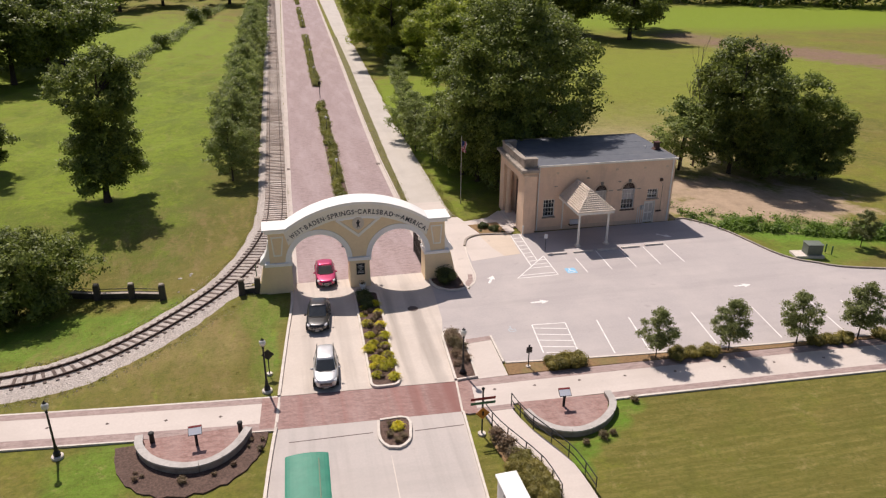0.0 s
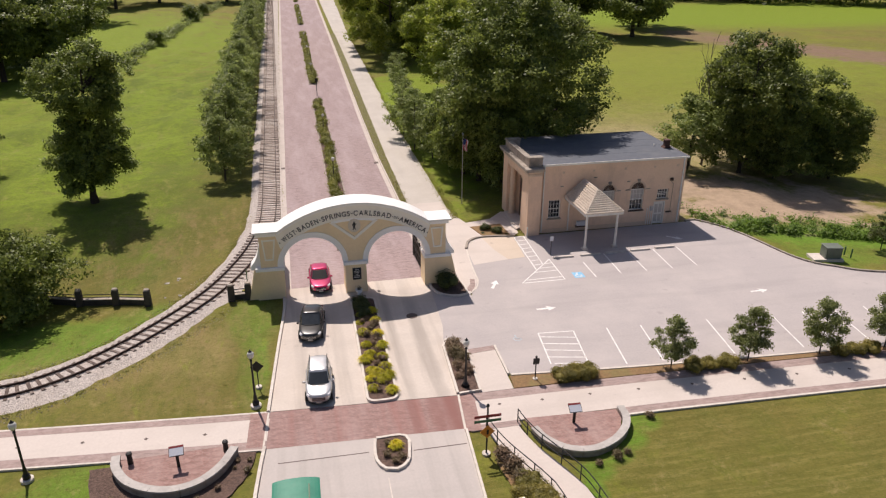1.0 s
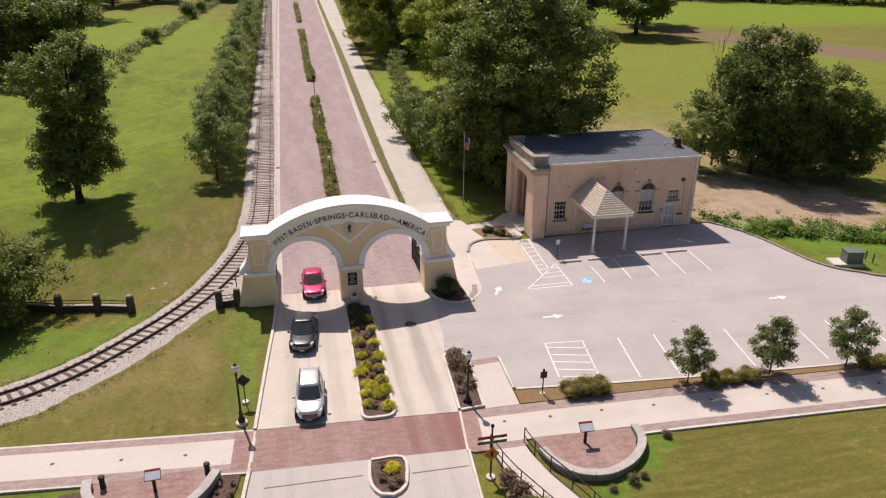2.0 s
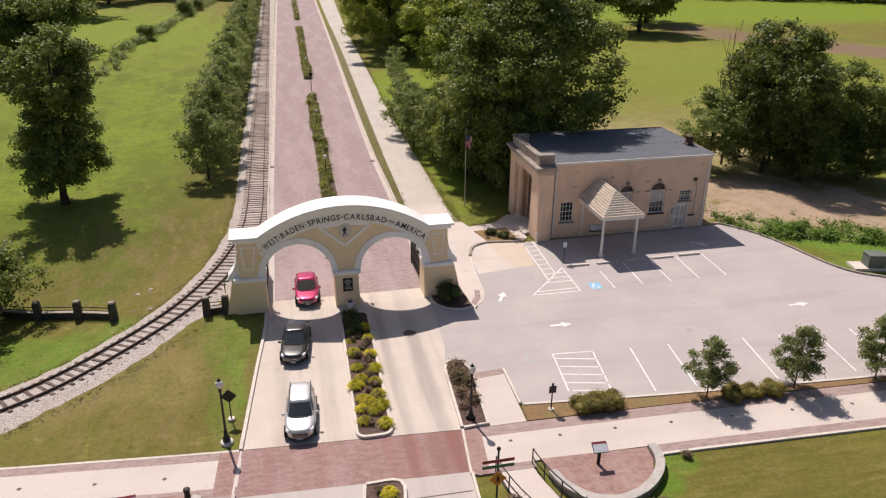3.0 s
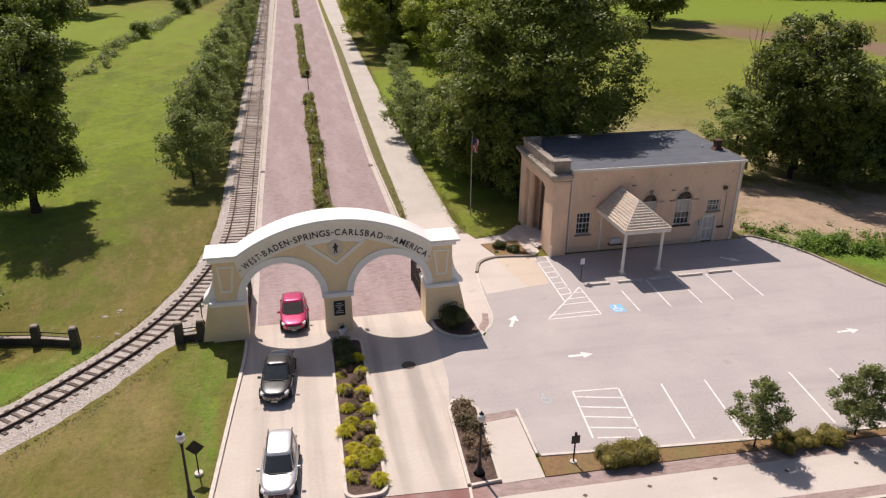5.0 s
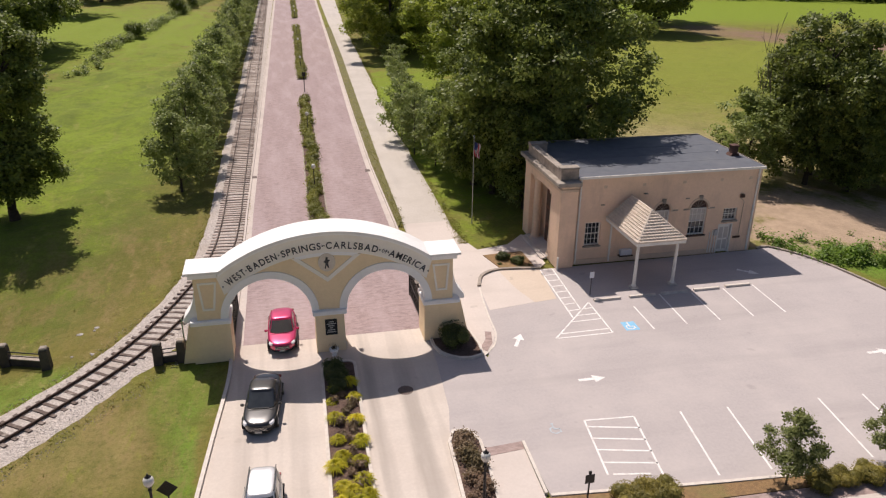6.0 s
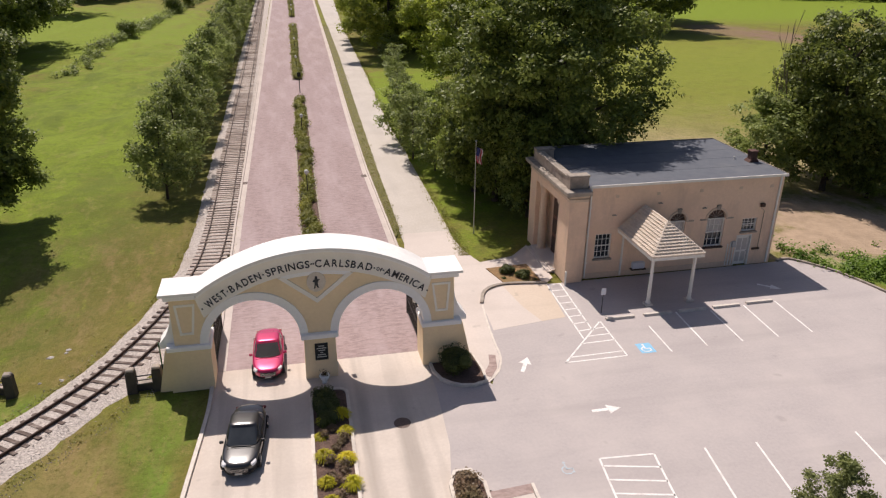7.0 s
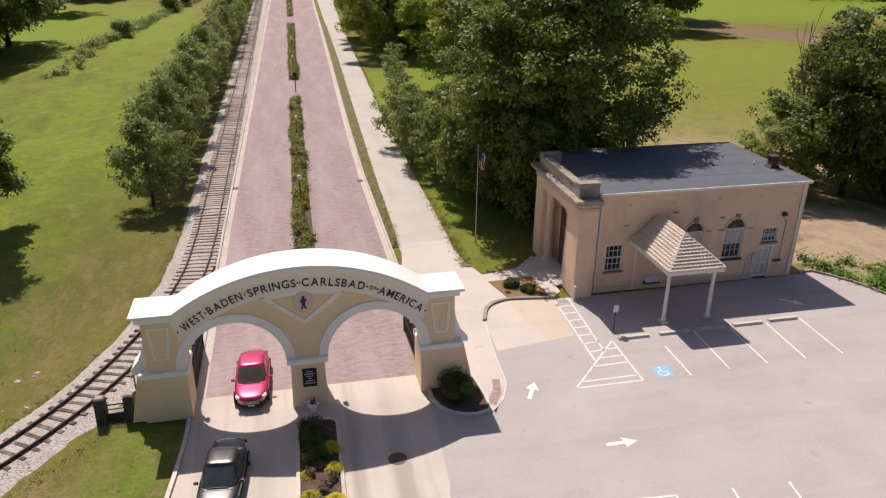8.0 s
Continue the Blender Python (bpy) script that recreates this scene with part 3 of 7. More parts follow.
def spline(pts, step=0.6):
    """Points about a step apart on a smooth line through pts."""
    P = [Vector((*p, 0)) for p in pts]
    P = [2 * P[0] - P[1]] + P + [2 * P[-1] - P[-2]]
    out = []
    for i in range(1, len(P) - 2):
        n = max(1, round((P[i + 1] - P[i]).length / step))
        for k in range(n):
            t = k / n
            a, b, c, d = P[i - 1:i + 3]
            v = 0.5 * (2 * b + (c - a) * t + (2 * a - 5 * b + 4 * c - d) * t * t + (3 * b - a - 3 * c + d) * t ** 3)
            out.append((v.x, v.y))
    out.append((P[-2].x, P[-2].y))
    return out


def offset(line, d):
    """The line moved d to its right."""
    out = []
    for i, p in enumerate(line):
        a, b = line[max(0, i - 1)], line[min(len(line) - 1, i + 1)]
        dx, dy = b[0] - a[0], b[1] - a[1]
        k = d / math.hypot(dx, dy)
        out.append((p[0] + dy * k, p[1] - dx * k))
    return out


def sstep(t):
    t = min(1.0, max(0.0, t))
    return t * t * (3 - 2 * t)


def hz(x, y):
    """The lie of the land: a hollow by the fence and a fall behind the building."""
    z = -1.7 * sstep((-8 - x) / 16) * math.exp(-((y - 5) / 11) ** 2)
    if x < -12.5 and y > 10:
        k = sstep((-12.5 - x) / 7) * sstep((y - 10) / 22)
        z += k * (0.34 * math.sin(0.42 * x + 0.21 * y) * math.cos(0.13 * x - 0.24 * y + 1.1) + 0.18 * math.sin(0.75 * x - 0.33 * y + 0.6))
    return z - 2.2 * sstep((x - 36) / 30) * math.exp(-((y - 25) / 26) ** 2)


def bend(y):
    """How far the planted middle of the avenue has drifted east at y."""
    return max(0.0, 0.0183 * y - 0.43)


def road_left(y):
    return float(np.interp(y, (1.5, 24, 64, 420), (-5.2, -5.05, -4.4, 1.2)))


def road_right(y):
    return float(np.interp(y, (1.5, 37, 62, 110, 420), (6.0, 6.12, 6.75, 8.25, 17.0)))


def trail_left(y):
    return float(np.interp(y, (12, 20, 36, 62, 110, 237, 420), (7.3, 7.3, 7.68, 8.55, 10.2, 13.7, 18.8)))


def trail_right(y):
    return float(np.interp(y, (12, 20, 32, 49, 61, 81, 110, 155, 237, 420), (11.0, 11.2, 11.35, 11.6, 11.8, 12.6, 13.6, 15.0, 19.0, 27.0)))


def rail_mid(y):
    return -6.95 + 0.0065 * y


def leaves(rng, centres, radii, n, size, flat=0.0, tight=False):
    """n leaf blades in round clumps; returns a mesh of quads, each leaf its own island."""
    centres, radii = np.asarray(centres, float), np.asarray(radii, float)
    w = radii ** 2
    k = rng.choice(len(centres), n, p=w / w.sum())
    d = rng.normal(size=(n, 3))
    d /= np.linalg.norm(d, axis=1)[:, None]
    r = np.clip(np.abs(rng.normal(0.62, 0.42, n)), 0.1, 1.5)
    if tight:
        r = rng.uniform(0.82, 1.04, n)
    sprays = n >= 4000 and not tight and not flat
    if sprays:
        up = (d[:, 2] < 0) & (rng.uniform(size=n) < 0.55)
        d[up, 2] *= -1
        r = np.clip(rng.normal(0.86, 0.2, n), 0.25, 1.35)
    p = centres[k] + d * (r * radii[k])[:, None] * np.array((1, 1, 0.92))
    nrm = d * 0.6 + rng.normal(size=(n, 3)) * 0.55 + np.array((0, 0, 0.7 + flat))
    nrm /= np.linalg.norm(nrm, axis=1)[:, None]
    if sprays:
        # leaves sit in sprays that face one way
        k = rng.integers(0, n // 11, n)
        p = p[k] + rng.normal(size=(n, 3)) * size * np.array((0.85, 0.85, 0.45))
        nrm = nrm[k] + rng.normal(size=(n, 3)) * 0.28
        nrm /= np.linalg.norm(nrm, axis=1)[:, None]
    a = np.cross(nrm, rng.normal(size=(n, 3)))
    a /= np.linalg.norm(a, axis=1)[:, None]
    b = np.cross(nrm, a)
    s = (size * rng.uniform(0.6, 1.25, n))[:, None]
    v = np.stack((p - a * s * 0.5, p + b * s * 0.32 - nrm * s * 0.06, p + a * s * 0.5, p - b * s * 0.32 - nrm * s * 0.06), 1).reshape(-1, 3)
    me = bpy.data.meshes.new("leaves")
    me.vertices.add(4 * n)
    me.vertices.foreach_set("co", v.ravel())
    me.loops.add(4 * n)
    me.loops.foreach_set("vertex_index", np.arange(4 * n))
    me.polygons.add(n)
    me.polygons.foreach_set("loop_start", np.arange(0, 4 * n, 4))
    me.update(calc_edges=True)
    return me

# ---- ground ----


def graded(lo, hi, step, far):
    a = list(np.arange(lo, hi + step / 2, step))
    g, left, right = step, [], []
    while lo - sum(left) > -far or hi + sum(right) < far:
        g *= 1.35
        left.append(g)
        right.append(g)
    xs, x = [], lo
    for g in left:
        x -= g
        xs.append(x)
    ys, x = [], hi
    for g in right:
        x += g
        ys.append(x)
    return xs[::-1] + a + ys


def build_ground():
    xs, ys = graded(-70, 90, 1.6, 2200), graded(-60, 130, 1.6, 2200)
    bm = B()
    def z(x, y):
        rough = 0.05 * noise.noise(Vector((x * 0.3, y * 0.3, 0))) + 0.12 * noise.noise(Vector((x * 0.06, y * 0.06, 5)))
        flat = 1.0 if (x < -9 or x > 38 or y < -21 or (y > 20 and abs(x) > 16)) else 0.0
        return hz(x, y) - 0.07 + flat * rough * 0.8
    rows = [[bm.verts.new((x, y, z(x, y))) for x in xs] for y in ys]
    for a, b in zip(rows, rows[1:]):
        for i in range(len(xs) - 1):
            bm.faces.new((a[i], a[i + 1], b[i + 1], b[i]))
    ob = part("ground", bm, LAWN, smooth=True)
    tagged(ob, "mown green lawn with dry, worn and painted light-and-shade patches", "lawn", kind="structure")


build_ground()


def slab(name, pts, top, material, label, category, depth=0.25):
    ob = part(name, prism(B(), pts, top - depth, top), material)
    return tagged(ob, label, category, kind="structure")


YS = [1.5] + [float(v) for v in np.arange(6, 421, 6)]


def along(edge, d, ys=YS):
    return [(edge(y) + d, y) for y in ys]


# lanes in front of the gate
LANEL = [(-5.75, 1.5), (-5.75, -2.0), (-6.3, -7.6), (-7.0, -14.75), (-7.2, -17.9), (-7.45, -20.0), (-7.9, -24.5), (-9.2, -40), (-11.5, -70)]
LANER = [(5.6, 1.5), (5.6, -2.6), (5.3, -7.0), (4.4, -15.3), (3.98, -18.7), (3.82, -20.5), (3.45, -25.8), (2.4, -40), (0.6, -70)]
slab("lane_apron", LANEL[:4] + [(4.4, -15.45)] + LANER[:3][::-1], 0.0, CONC, "pale concrete lanes under the gateway", "road")
slab("brick_crossing", [(-6.95, -14.8), (4.35, -15.5), (3.95, -18.75), (-7.4, -18.2)], 0.004, BRICKXING, "red brick pedestrian crossing over the lanes", "crossing")
FRONT = paving_mat("street_concrete", (0.50, 0.45, 0.42), (0.45, 0.41, 0.38), (0.54, 0.48, 0.44))
slab("street", [(-7.4, -18.2), (3.95, -18.75)] + LANER[5:] + LANEL[5:][::-1], 0.0, FRONT, "grey concrete street south of the crossing", "road")
# stop lines
for x0, x1, y0, y1 in ((-6.6, -1.7, -19.6, -19.35), (0.75, 3.75, -20.05, -19.9)):
    bm = prism(B(), [(x0, y0), (x1, y0 - 0.3 * (x1 - x0) / 10 + 0.05), (x1, y0 + 0.07 - 0.3 * (x1 - x0) / 10 + 0.05), (x0, y0 + 0.07)], 0.001, 0.004)
    tagged(part("stop_line", bm, RUST), "thin dark joint line across the street", "road line", kind="structure")
bm = prism(B(), [(-0.98, -21.9), (-0.92, -21.9), (-1.06, -27.5), (-1.12, -27.5)], 0.001, 0.005)
tagged(part("centre_line", bm, KERB), "faded white centre line on the street", "road line", kind="structure")

# brick avenue beyond the gate
ob = part("road", strip(B(), along(road_left, 0), along(road_right, 0), -0.25, 0.004), BRICKROAD)
tagged(ob, "pink brick avenue running to the distance", "road", kind="structure")
for edge, x0 in ((road_left, -0.45), (road_right, 0.0)):
    tagged(part("gutter", strip(B(), along(edge, x0), along(edge, x0 + 0.45), -0.25, 0.012), GUTTER), "pale concrete gutter beside the brick avenue", "gutter", kind="structure")
for edge, x0 in ((road_left, -0.61), (road_right, 0.45)):
    tagged(part("kerb", strip(B(), along(edge, x0), along(edge, x0 + 0.16), -0.4, 0.13), GUTTER), "pale concrete kerb of the brick avenue", "kerb", kind="structure")
TRY = [float(v) for v in np.arange(12, 421, 3)]
ob = part("trail", strip(B(), [(trail_left(y) - 0.1, y) for y in TRY], [(trail_right(y) + 0.25 * noise.noise(Vector((0, y * 0.3, 4))), y) for y in TRY], -0.2, 0.0), TRAIL)
tagged(ob, "pale gravel walking trail beside the avenue", "path", kind="structure")
slab("plaza", [(6.3, 1.0), (8.2, 0.6), (8.4, -2.3), (9.2, -1.5), (9.75, -0.1), (9.85, 1.6), (10.1, 4.0), (10.4, 6.3), (11.2, 8.1), (12.4, 8.85), (15.6, 8.5), (16.3, 9.2), (16.3, 15.0), (14.6, 13.2), (12.0, 12.6), (11.3, 15.0), (11.0, 19.0), (7.5, 19.0), (6.7, 14.0)], 0.006, WALKC,
     "pale concrete walk between gateway and building", "pavement")
slab("brick_corner", [(8.45, -1.7), (8.75, -1.95), (9.3, -1.1), (9.58, 0.2), (9.2, 0.3), (9.0, -0.6), (8.6, -1.25)], 0.014, BRICKGREY, "curved brick ramp at the pavement corner", "pavement")
APRON = paving_mat("apron_concrete", (0.62, 0.52, 0.42), (0.56, 0.465, 0.375), (0.52, 0.425, 0.33), streak=False)

# parking lot
LOTEDGE = [(33.4, 8.5), (34.5, 8.75), (36.1, 6.8), (37.0, 4.7), (37.6, 2.3), (38.3, -0.8), (39.2, -2.6), (40.6, -3.75), (44.1, -5.7), (58, -9.2), (80, -13.0)]
slab("parking_lot", [(5.3, -7.0), (5.6, -2.6), (5.6, 0.9), (7.5, 0.9), (8.6, -2.6), (9.05, -1.6), (9.6, -0.1), (9.7, 1.6), (9.95, 4.0), (10.2, 6.3), (11.0, 7.9), (12.4, 8.7), (15.6, 8.3), (16.3, 8.25)] + LOTEDGE +
     [(80, -17.2), (36.8, -16.1), (16, -14.8), (8.25, -14.0), (8.25, -10.5), (6.5, -10.4), (4.85, -9.2)], 0.002, LOT, "worn grey asphalt parking lot with white stall lines", "parking lot")


slab("apron", [(10.25, 2.9), (10.45, 6.2), (11.2, 7.9), (12.5, 8.6), (12.9, 5.5), (13.5, 3.4)], 0.007, WALKC, "pale concrete apron at the corner of the lot", "pavement")
slab("apron", [(12.9, 5.5), (12.5, 8.6), (15.5, 8.2), (15.1, 3.6), (13.5, 3.4)], 0.0075, APRON, "tan stained concrete apron beside the hatched lane", "pavement")


def kerbline(name, pts, w=0.16, top=0.13, label="pale concrete kerb along the parking lot", step=0.5, smooth=True, close=False, mat=None):
    line = spline(pts, step) if smooth else pts
    ob = part(name, strip(B(), offset(line, -w / 2), offset(line, w / 2), -0.35, top), mat or KERB)
    return tagged(ob, label, "kerb", kind="structure")


kerbline("lot_kerb", LOTEDGE, 0.18, mat=COPING)
kerbline("lot_kerb", [(15.6, 8.4), (12.6, 8.75), (11.1, 8.0), (10.45, 6.4)], 0.22, 0.12, mat=COPING)
kerbline("lot_kerb", [(8.25, -14.05), (16, -14.8), (26, -15.5), (36.8, -16.1), (50, -16.6), (80, -17.3)], 0.16, 0.1)
kerbline("pavement_kerb", [(8.45, -2.35), (9.25, -1.5), (9.8, -0.1), (9.92, 1.6), (10.15, 4.0), (10.45, 6.2)], 0.12, 0.02)
kerbline("lane_kerb", [(-5.85, 1.4), (-5.85, -2.0), (-6.4, -7.6), (-7.08, -14.8)], 0.18, 0.14, "white concrete kerb of the left lane")
kerbline("lane_kerb", [(-7.3, -18.1), (-7.55, -20.0), (-8.0, -24.5), (-9.3, -40)], 0.18, 0.14, "white concrete kerb of the street")
kerbline("lane_kerb", [(4.02, -18.9), (3.5, -25.8), (2.5, -40)], 0.14, 0.12, "white concrete kerb of the street")

# pavements either side of the crossing
WR = [(4.3, -15.5), (8, -15.55), (16, -15.75), (25, -16.1), (37, -16.6), (80, -18.0)]
WL = [(-6.95, -14.75), (-10, -14.5), (-17, -13.85), (-24, -13.15), (-60, -9.5)]


def band(name, line, d0, d1, top, material, label, category="pavement"):
    ob = part(name, strip(B(), offset(line, d0), offset(line, d1), -0.2, top), material)
    return tagged(ob, label, category, kind="structure")


band("pavement", WR, 0.8, 3.1, 0.02, WALKC, "pale concrete pavement east of the crossing")
band("brick_border", WR, 0.0, 0.8, 0.024, BRICKGREY, "red brick border of the pavement")
band("brick_border", WR[:1] + [(7.3, -15.53)], 3.1, 3.6, 0.024, BRICKGREY, "red brick border of the pavement")
band("brick_border", [(13.6, -15.7)] + WR[2:], 3.1, 3.7, 0.024, BRICKGREY, "red brick border of the pavement")
band("pavement_edge", [(13.6, -15.7)] + WR[2:], 3.7, 3.86, 0.04, KERB, "pale concrete edging beside the lawn", "edging")
band("brick_border", [(4.32, -15.4), (3.9, -19.0)], -1.0, 0.0, 0.028, BRICKWALK, "red brick border at the crossing's end")
kerbline("crossing_kerb", [(4.38, -15.45), (3.97, -18.85)], 0.13, 0.04, "flush white kerb across the crossing", smooth=False)
kerbline("crossing_kerb", [(-7.05, -14.75), (-7.38, -18.2)], 0.1, 0.04, "flush white kerb across the crossing", smooth=False)
band("pavement", WL, -2.75, -0.7, 0.02, WALKC, "pale concrete pavement west of the crossing")
band("pavement_edge", WL, -0.14, 0.0, 0.03, KERB, "pale concrete edging beside the lawn", "edging")
band("brick_border", WL, -0.7, -0.14, 0.024, BRICKGREY, "red brick border of the pavement")
band("pavement_edge", [(-14.9, -14.05), (-24, -13.15), (-60, -9.5)], -3.57, -3.45, 0.03, KERB, "pale concrete edging beside the lawn", "edging")
band("pavement_edge", [(-7.1, -14.75), (-9.1, -14.55)], -3.57, -3.45, 0.03, KERB, "pale concrete edging beside the lawn", "edging")
band("brick_border", WL, -3.45, -2.75, 0.024, BRICKGREY, "red brick border of the pavement")
band("brick_border", [(-7.1, -14.8), (-7.3, -18.0)], 0.0, 1.0, 0.028, BRICKWALK, "red brick border at the crossing's end")
slab("pad", [(6.05, -11.0), (8.1, -10.8), (7.95, -15.5), (5.9, -15.5)], 0.02, WALKC, "pale concrete pad beside the planted bed", "pavement")
slab("brick_border", [(6.1, -10.4), (8.15, -10.25), (8.1, -10.82), (6.05, -11.0)], 0.03, BRICKGREY, "brown brick band along the concrete pad", "pavement")
kerbline("pad_kerb", [(8.2, -10.3), (8.1, -13.9)], 0.14, 0.1)
# small square covers in the pavement
for i, (x, y) in enumerate([(6.6, -16.9), (9.3, -17.0), (12.4, -17.05), (15.6, -17.2), (19.2, -17.4), (22.8, -17.6), (26.5, -17.8), (30.3, -18.0), (-10.6, -16.2), (-13.8, -15.9), (-17.2, -15.5), (-20.6, -15.2), (-24, -15.0)]):
    c = part("pavement_cover", prism(B(), [(x - .13, y), (x, y - .12), (x + .13, y), (x, y + .12)], 0.0, 0.026), RUST)
    tagged(c, "small dark metal cover in the pavement", "cover", "covers along the pavement")

# white stall lines, hatching and arrows


def stripe(p, q, w=0.1, mat=None, name="stall_line", label="white painted stall line on the asphalt"):
    dx, dy = q[0] - p[0], q[1] - p[1]
    k = w / 2 / math.hypot(dx, dy)
    a, b = dy * k, -dx * k
    bm = prism(B(), [(p[0] + a, p[1] + b), (q[0] + a, q[1] + b), (q[0] - a, q[1] - b), (p[0] - a, p[1] - b)], 0.0, 0.007)
    return tagged(part(name, bm, mat or PAINT), label, "road marking", "painted lines of the lot", "structure")


for p, q in (((19.7, 1.55), (19.62, -1.45)), ((22.2, 2.85), (21.97, -1.28)), ((24.5, 2.6), (24.32, -1.23)), ((26.98, 2.8), (26.72, -1.18)), ((29.34, 2.95), (29.1, -1.11))):
    stripe(p, q)
for i in range(12):
    if i != 2:
        x = 16.88 + 2.6 * i
        stripe((x, -9.58 - 0.13 * i), (x - 0.68, -14.35 - 0.11 * i))
for p, q in (((11.75, -9.3), (11.25, -13.3)), ((14.35, -9.5), (13.7, -13.9)), ((11.75, -9.3), (14.35, -9.5)),
             ((11.7, -9.8), (14.25, -10.4)), ((11.6, -10.7), (14.1, -11.3)), ((11.5, -11.55), (13.98, -12.15)), ((11.4, -12.45), (13.85, -13.0)), ((11.5, -13.3), (13.2, -13.6))):
    stripe(p, q)
LADL, LADR = ((15.5, 8.1), (15.19, 0.9)), ((16.46, 8.15), (16.1, 1.75))
TRI = ((17.0, 2.7), (16.9, -1.36), (13.2, -1.37))
for p, q in (LADL, LADR, TRI[:2], TRI[1:], (TRI[2], TRI[0]), ((15.5, 8.1), (16.46, 8.15))):
    stripe(p, q)
for y in (-0.87, 0.4, 1.12, 1.9):
    f = (y - TRI[2][1]) / (TRI[0][1] - TRI[2][1])
    stripe((TRI[2][0] + (TRI[0][0] - TRI[2][0]) * f, y - 0.02), (16.9 + 0.1 * f, y + 0.03))
for i in range(7):
    f = (i + 1) / 8
    stripe((15.5 - 0.31 * f, 8.1 - 7.2 * f), (16.46 - 0.34 * f, 8.1 - 7.1 * f))


def arrow(x, y, turn, mat=None):
    c, s = math.cos(turn), math.sin(turn)
    pts = [(-0.75, -0.11), (0.1, -0.11), (0.1, -0.36), (0.8, 0.0), (0.1, 0.36), (0.1, 0.11), (-0.75, 0.11)]
    bm = prism(B(), [(x + c * a - s * b, y + s * a + c * b) for a, b in pts], 0.0, 0.007)
    return tagged(part("painted_arrow", bm, mat or PAINT), "white painted direction arrow on the asphalt", "road marking", "painted arrows of the lot", "structure")


arrow(10.9, -1.1, radians(62))
arrow(13.6, -5.87, 0.0)
arrow(30.3, 4.95, radians(-40))
arrow(31.4, -6.55, 0.0)


def access_mark(x, y, square, mat):
    t = thing("access_marking", "wheelchair symbol painted on the asphalt", "road marking", pose(x, y, 0), "access markings", "structure")
    if square:
        part("square", prism(B(), [(-.48, -.52), (.42, -.55), (.45, .5), (-.45, .52)], 0.0, 0.006), BLUEP, t, "blue painted square")
    bm = B()
    lathe(bm, [(0.08, 0.003), (0.08, 0.01)], (-0.05, 0.36), 8)
    box(bm, -0.10, -0.02, -0.05, 0.26, 0.003, 0.01)
    box(bm, -0.10, 0.22, -0.10, -0.03, 0.003, 0.01)
    box(bm, 0.17, 0.24, -0.34, -0.05, 0.003, 0.01)
    for i in range(9):
        a0, a1 = radians(100 + 25 * i), radians(125 + 25 * i)
        v = [bm.verts.new((-0.05 + r * math.cos(a), -0.14 + r * math.sin(a), 0.0095)) for r, a in ((0.22, a0), (0.29, a0), (0.29, a1), (0.22, a1))]
        bm.faces.new(v)
    part("symbol", bm, mat, t)


access_mark(18.32, -0.8, True, PAINT)
access_mark(10.1, -9.6, False, FADED)

# ---- planted beds ----


def bed(name, pts, label, soil, kerb=True, smooth=False, top=0.1, kw=0.16, ktop=0.16, kmat=None):
    t = thing(name, label, "planted bed", pose(0, 0, 0), "", "structure")
    line = spline(pts + pts[:1], 0.4) if smooth else pts + pts[:1]
    part("soil", prism(B(), line[:-1], -0.15, top), soil, t)
    if kerb:
        area = sum(p[0] * q[1] - q[0] * p[1] for p, q in zip(line, line[1:]))
        s = 1 if area > 0 else -1
        part("kerb", strip(B(), offset(line, 0.0), offset(line, s * kw), -0.3, ktop), kmat or KERB, t, "concrete kerb")
    return t


def rounded(x0, x1, y0, y1, r, n=5):
    out = []
    for cx, cy, a in ((x1 - r, y0 + r, -90), (x1 - r, y1 - r, 0), (x0 + r, y1 - r, 90), (x0 + r, y0 + r, 180)):
        out += [(cx + r * math.cos(radians(a + 90 * i / n)), cy + r * math.sin(radians(a + 90 * i / n))) for i in range(n + 1)]
    return out


bed("median_bed", [(x + 0.025 * (y + 8), y) for x, y in rounded(-0.9, 0.78, -15.05, -1.6, 0.4)], "long mulched median bed with a white kerb", MULCH)
bed("island_bed", [(-1.15, -18.75), (0.42, -18.85), (0.38, -20.2), (0.15, -20.95), (-0.4, -21.35), (-0.95, -21.2), (-1.3, -20.5), (-1.28, -19.6)], "small mulched island bed with a white kerb", MULCH, smooth=True)
bed("corner_bed", [(4.45, -15.35), (5.75, -15.3), (6.0, -12.0), (6.1, -9.9), (5.7, -9.0), (5.1, -9.0), (4.8, -9.7)], "mulched corner bed with a white kerb", MULCH)
bed("straw_bed", [(8.0, -15.5), (16, -15.72), (25, -16.05), (37, -16.55), (80, -17.95), (80, -17.4), (36.8, -16.2), (26, -15.6), (16, -14.9), (8.1, -14.15)], "brown pine straw bed between lot and pavement", STRAW, kerb=False, top=0.05)
bed("mulch_ring", [(-16.35, -18.0), (-12, -17.9), (-7.75, -18.3)] + [(-12.05 + 4.3 * math.cos(radians(q)) * (1 + 0.025 * math.sin(q)), -18.3 - 4.55 * math.sin(radians(q)) * (1 + 0.03 * math.sin(1.7 * q))) for q in range(0, 181, 6)], "dark mulch ring round the seat wall", MULCH, kerb=False, top=0.01, smooth=False)
bed("gate_bed", [(5.85, 0.2), (5.86, -0.9), (6.1, -1.65), (6.5, -2.1), (7.0, -2.4), (7.6, -2.5), (8.3, -2.3), (8.35, -1.2), (8.2, 0.5)], "mulched bed at the foot of the gateway", MULCH, smooth=False)
bed("planter_bed", [(12.7, 9.0), (15.3, 8.75), (15.2, 11.6), (12.1, 11.4)], "mulched planter beside the building's entrance", STRAW, kerb=False, top=0.06)
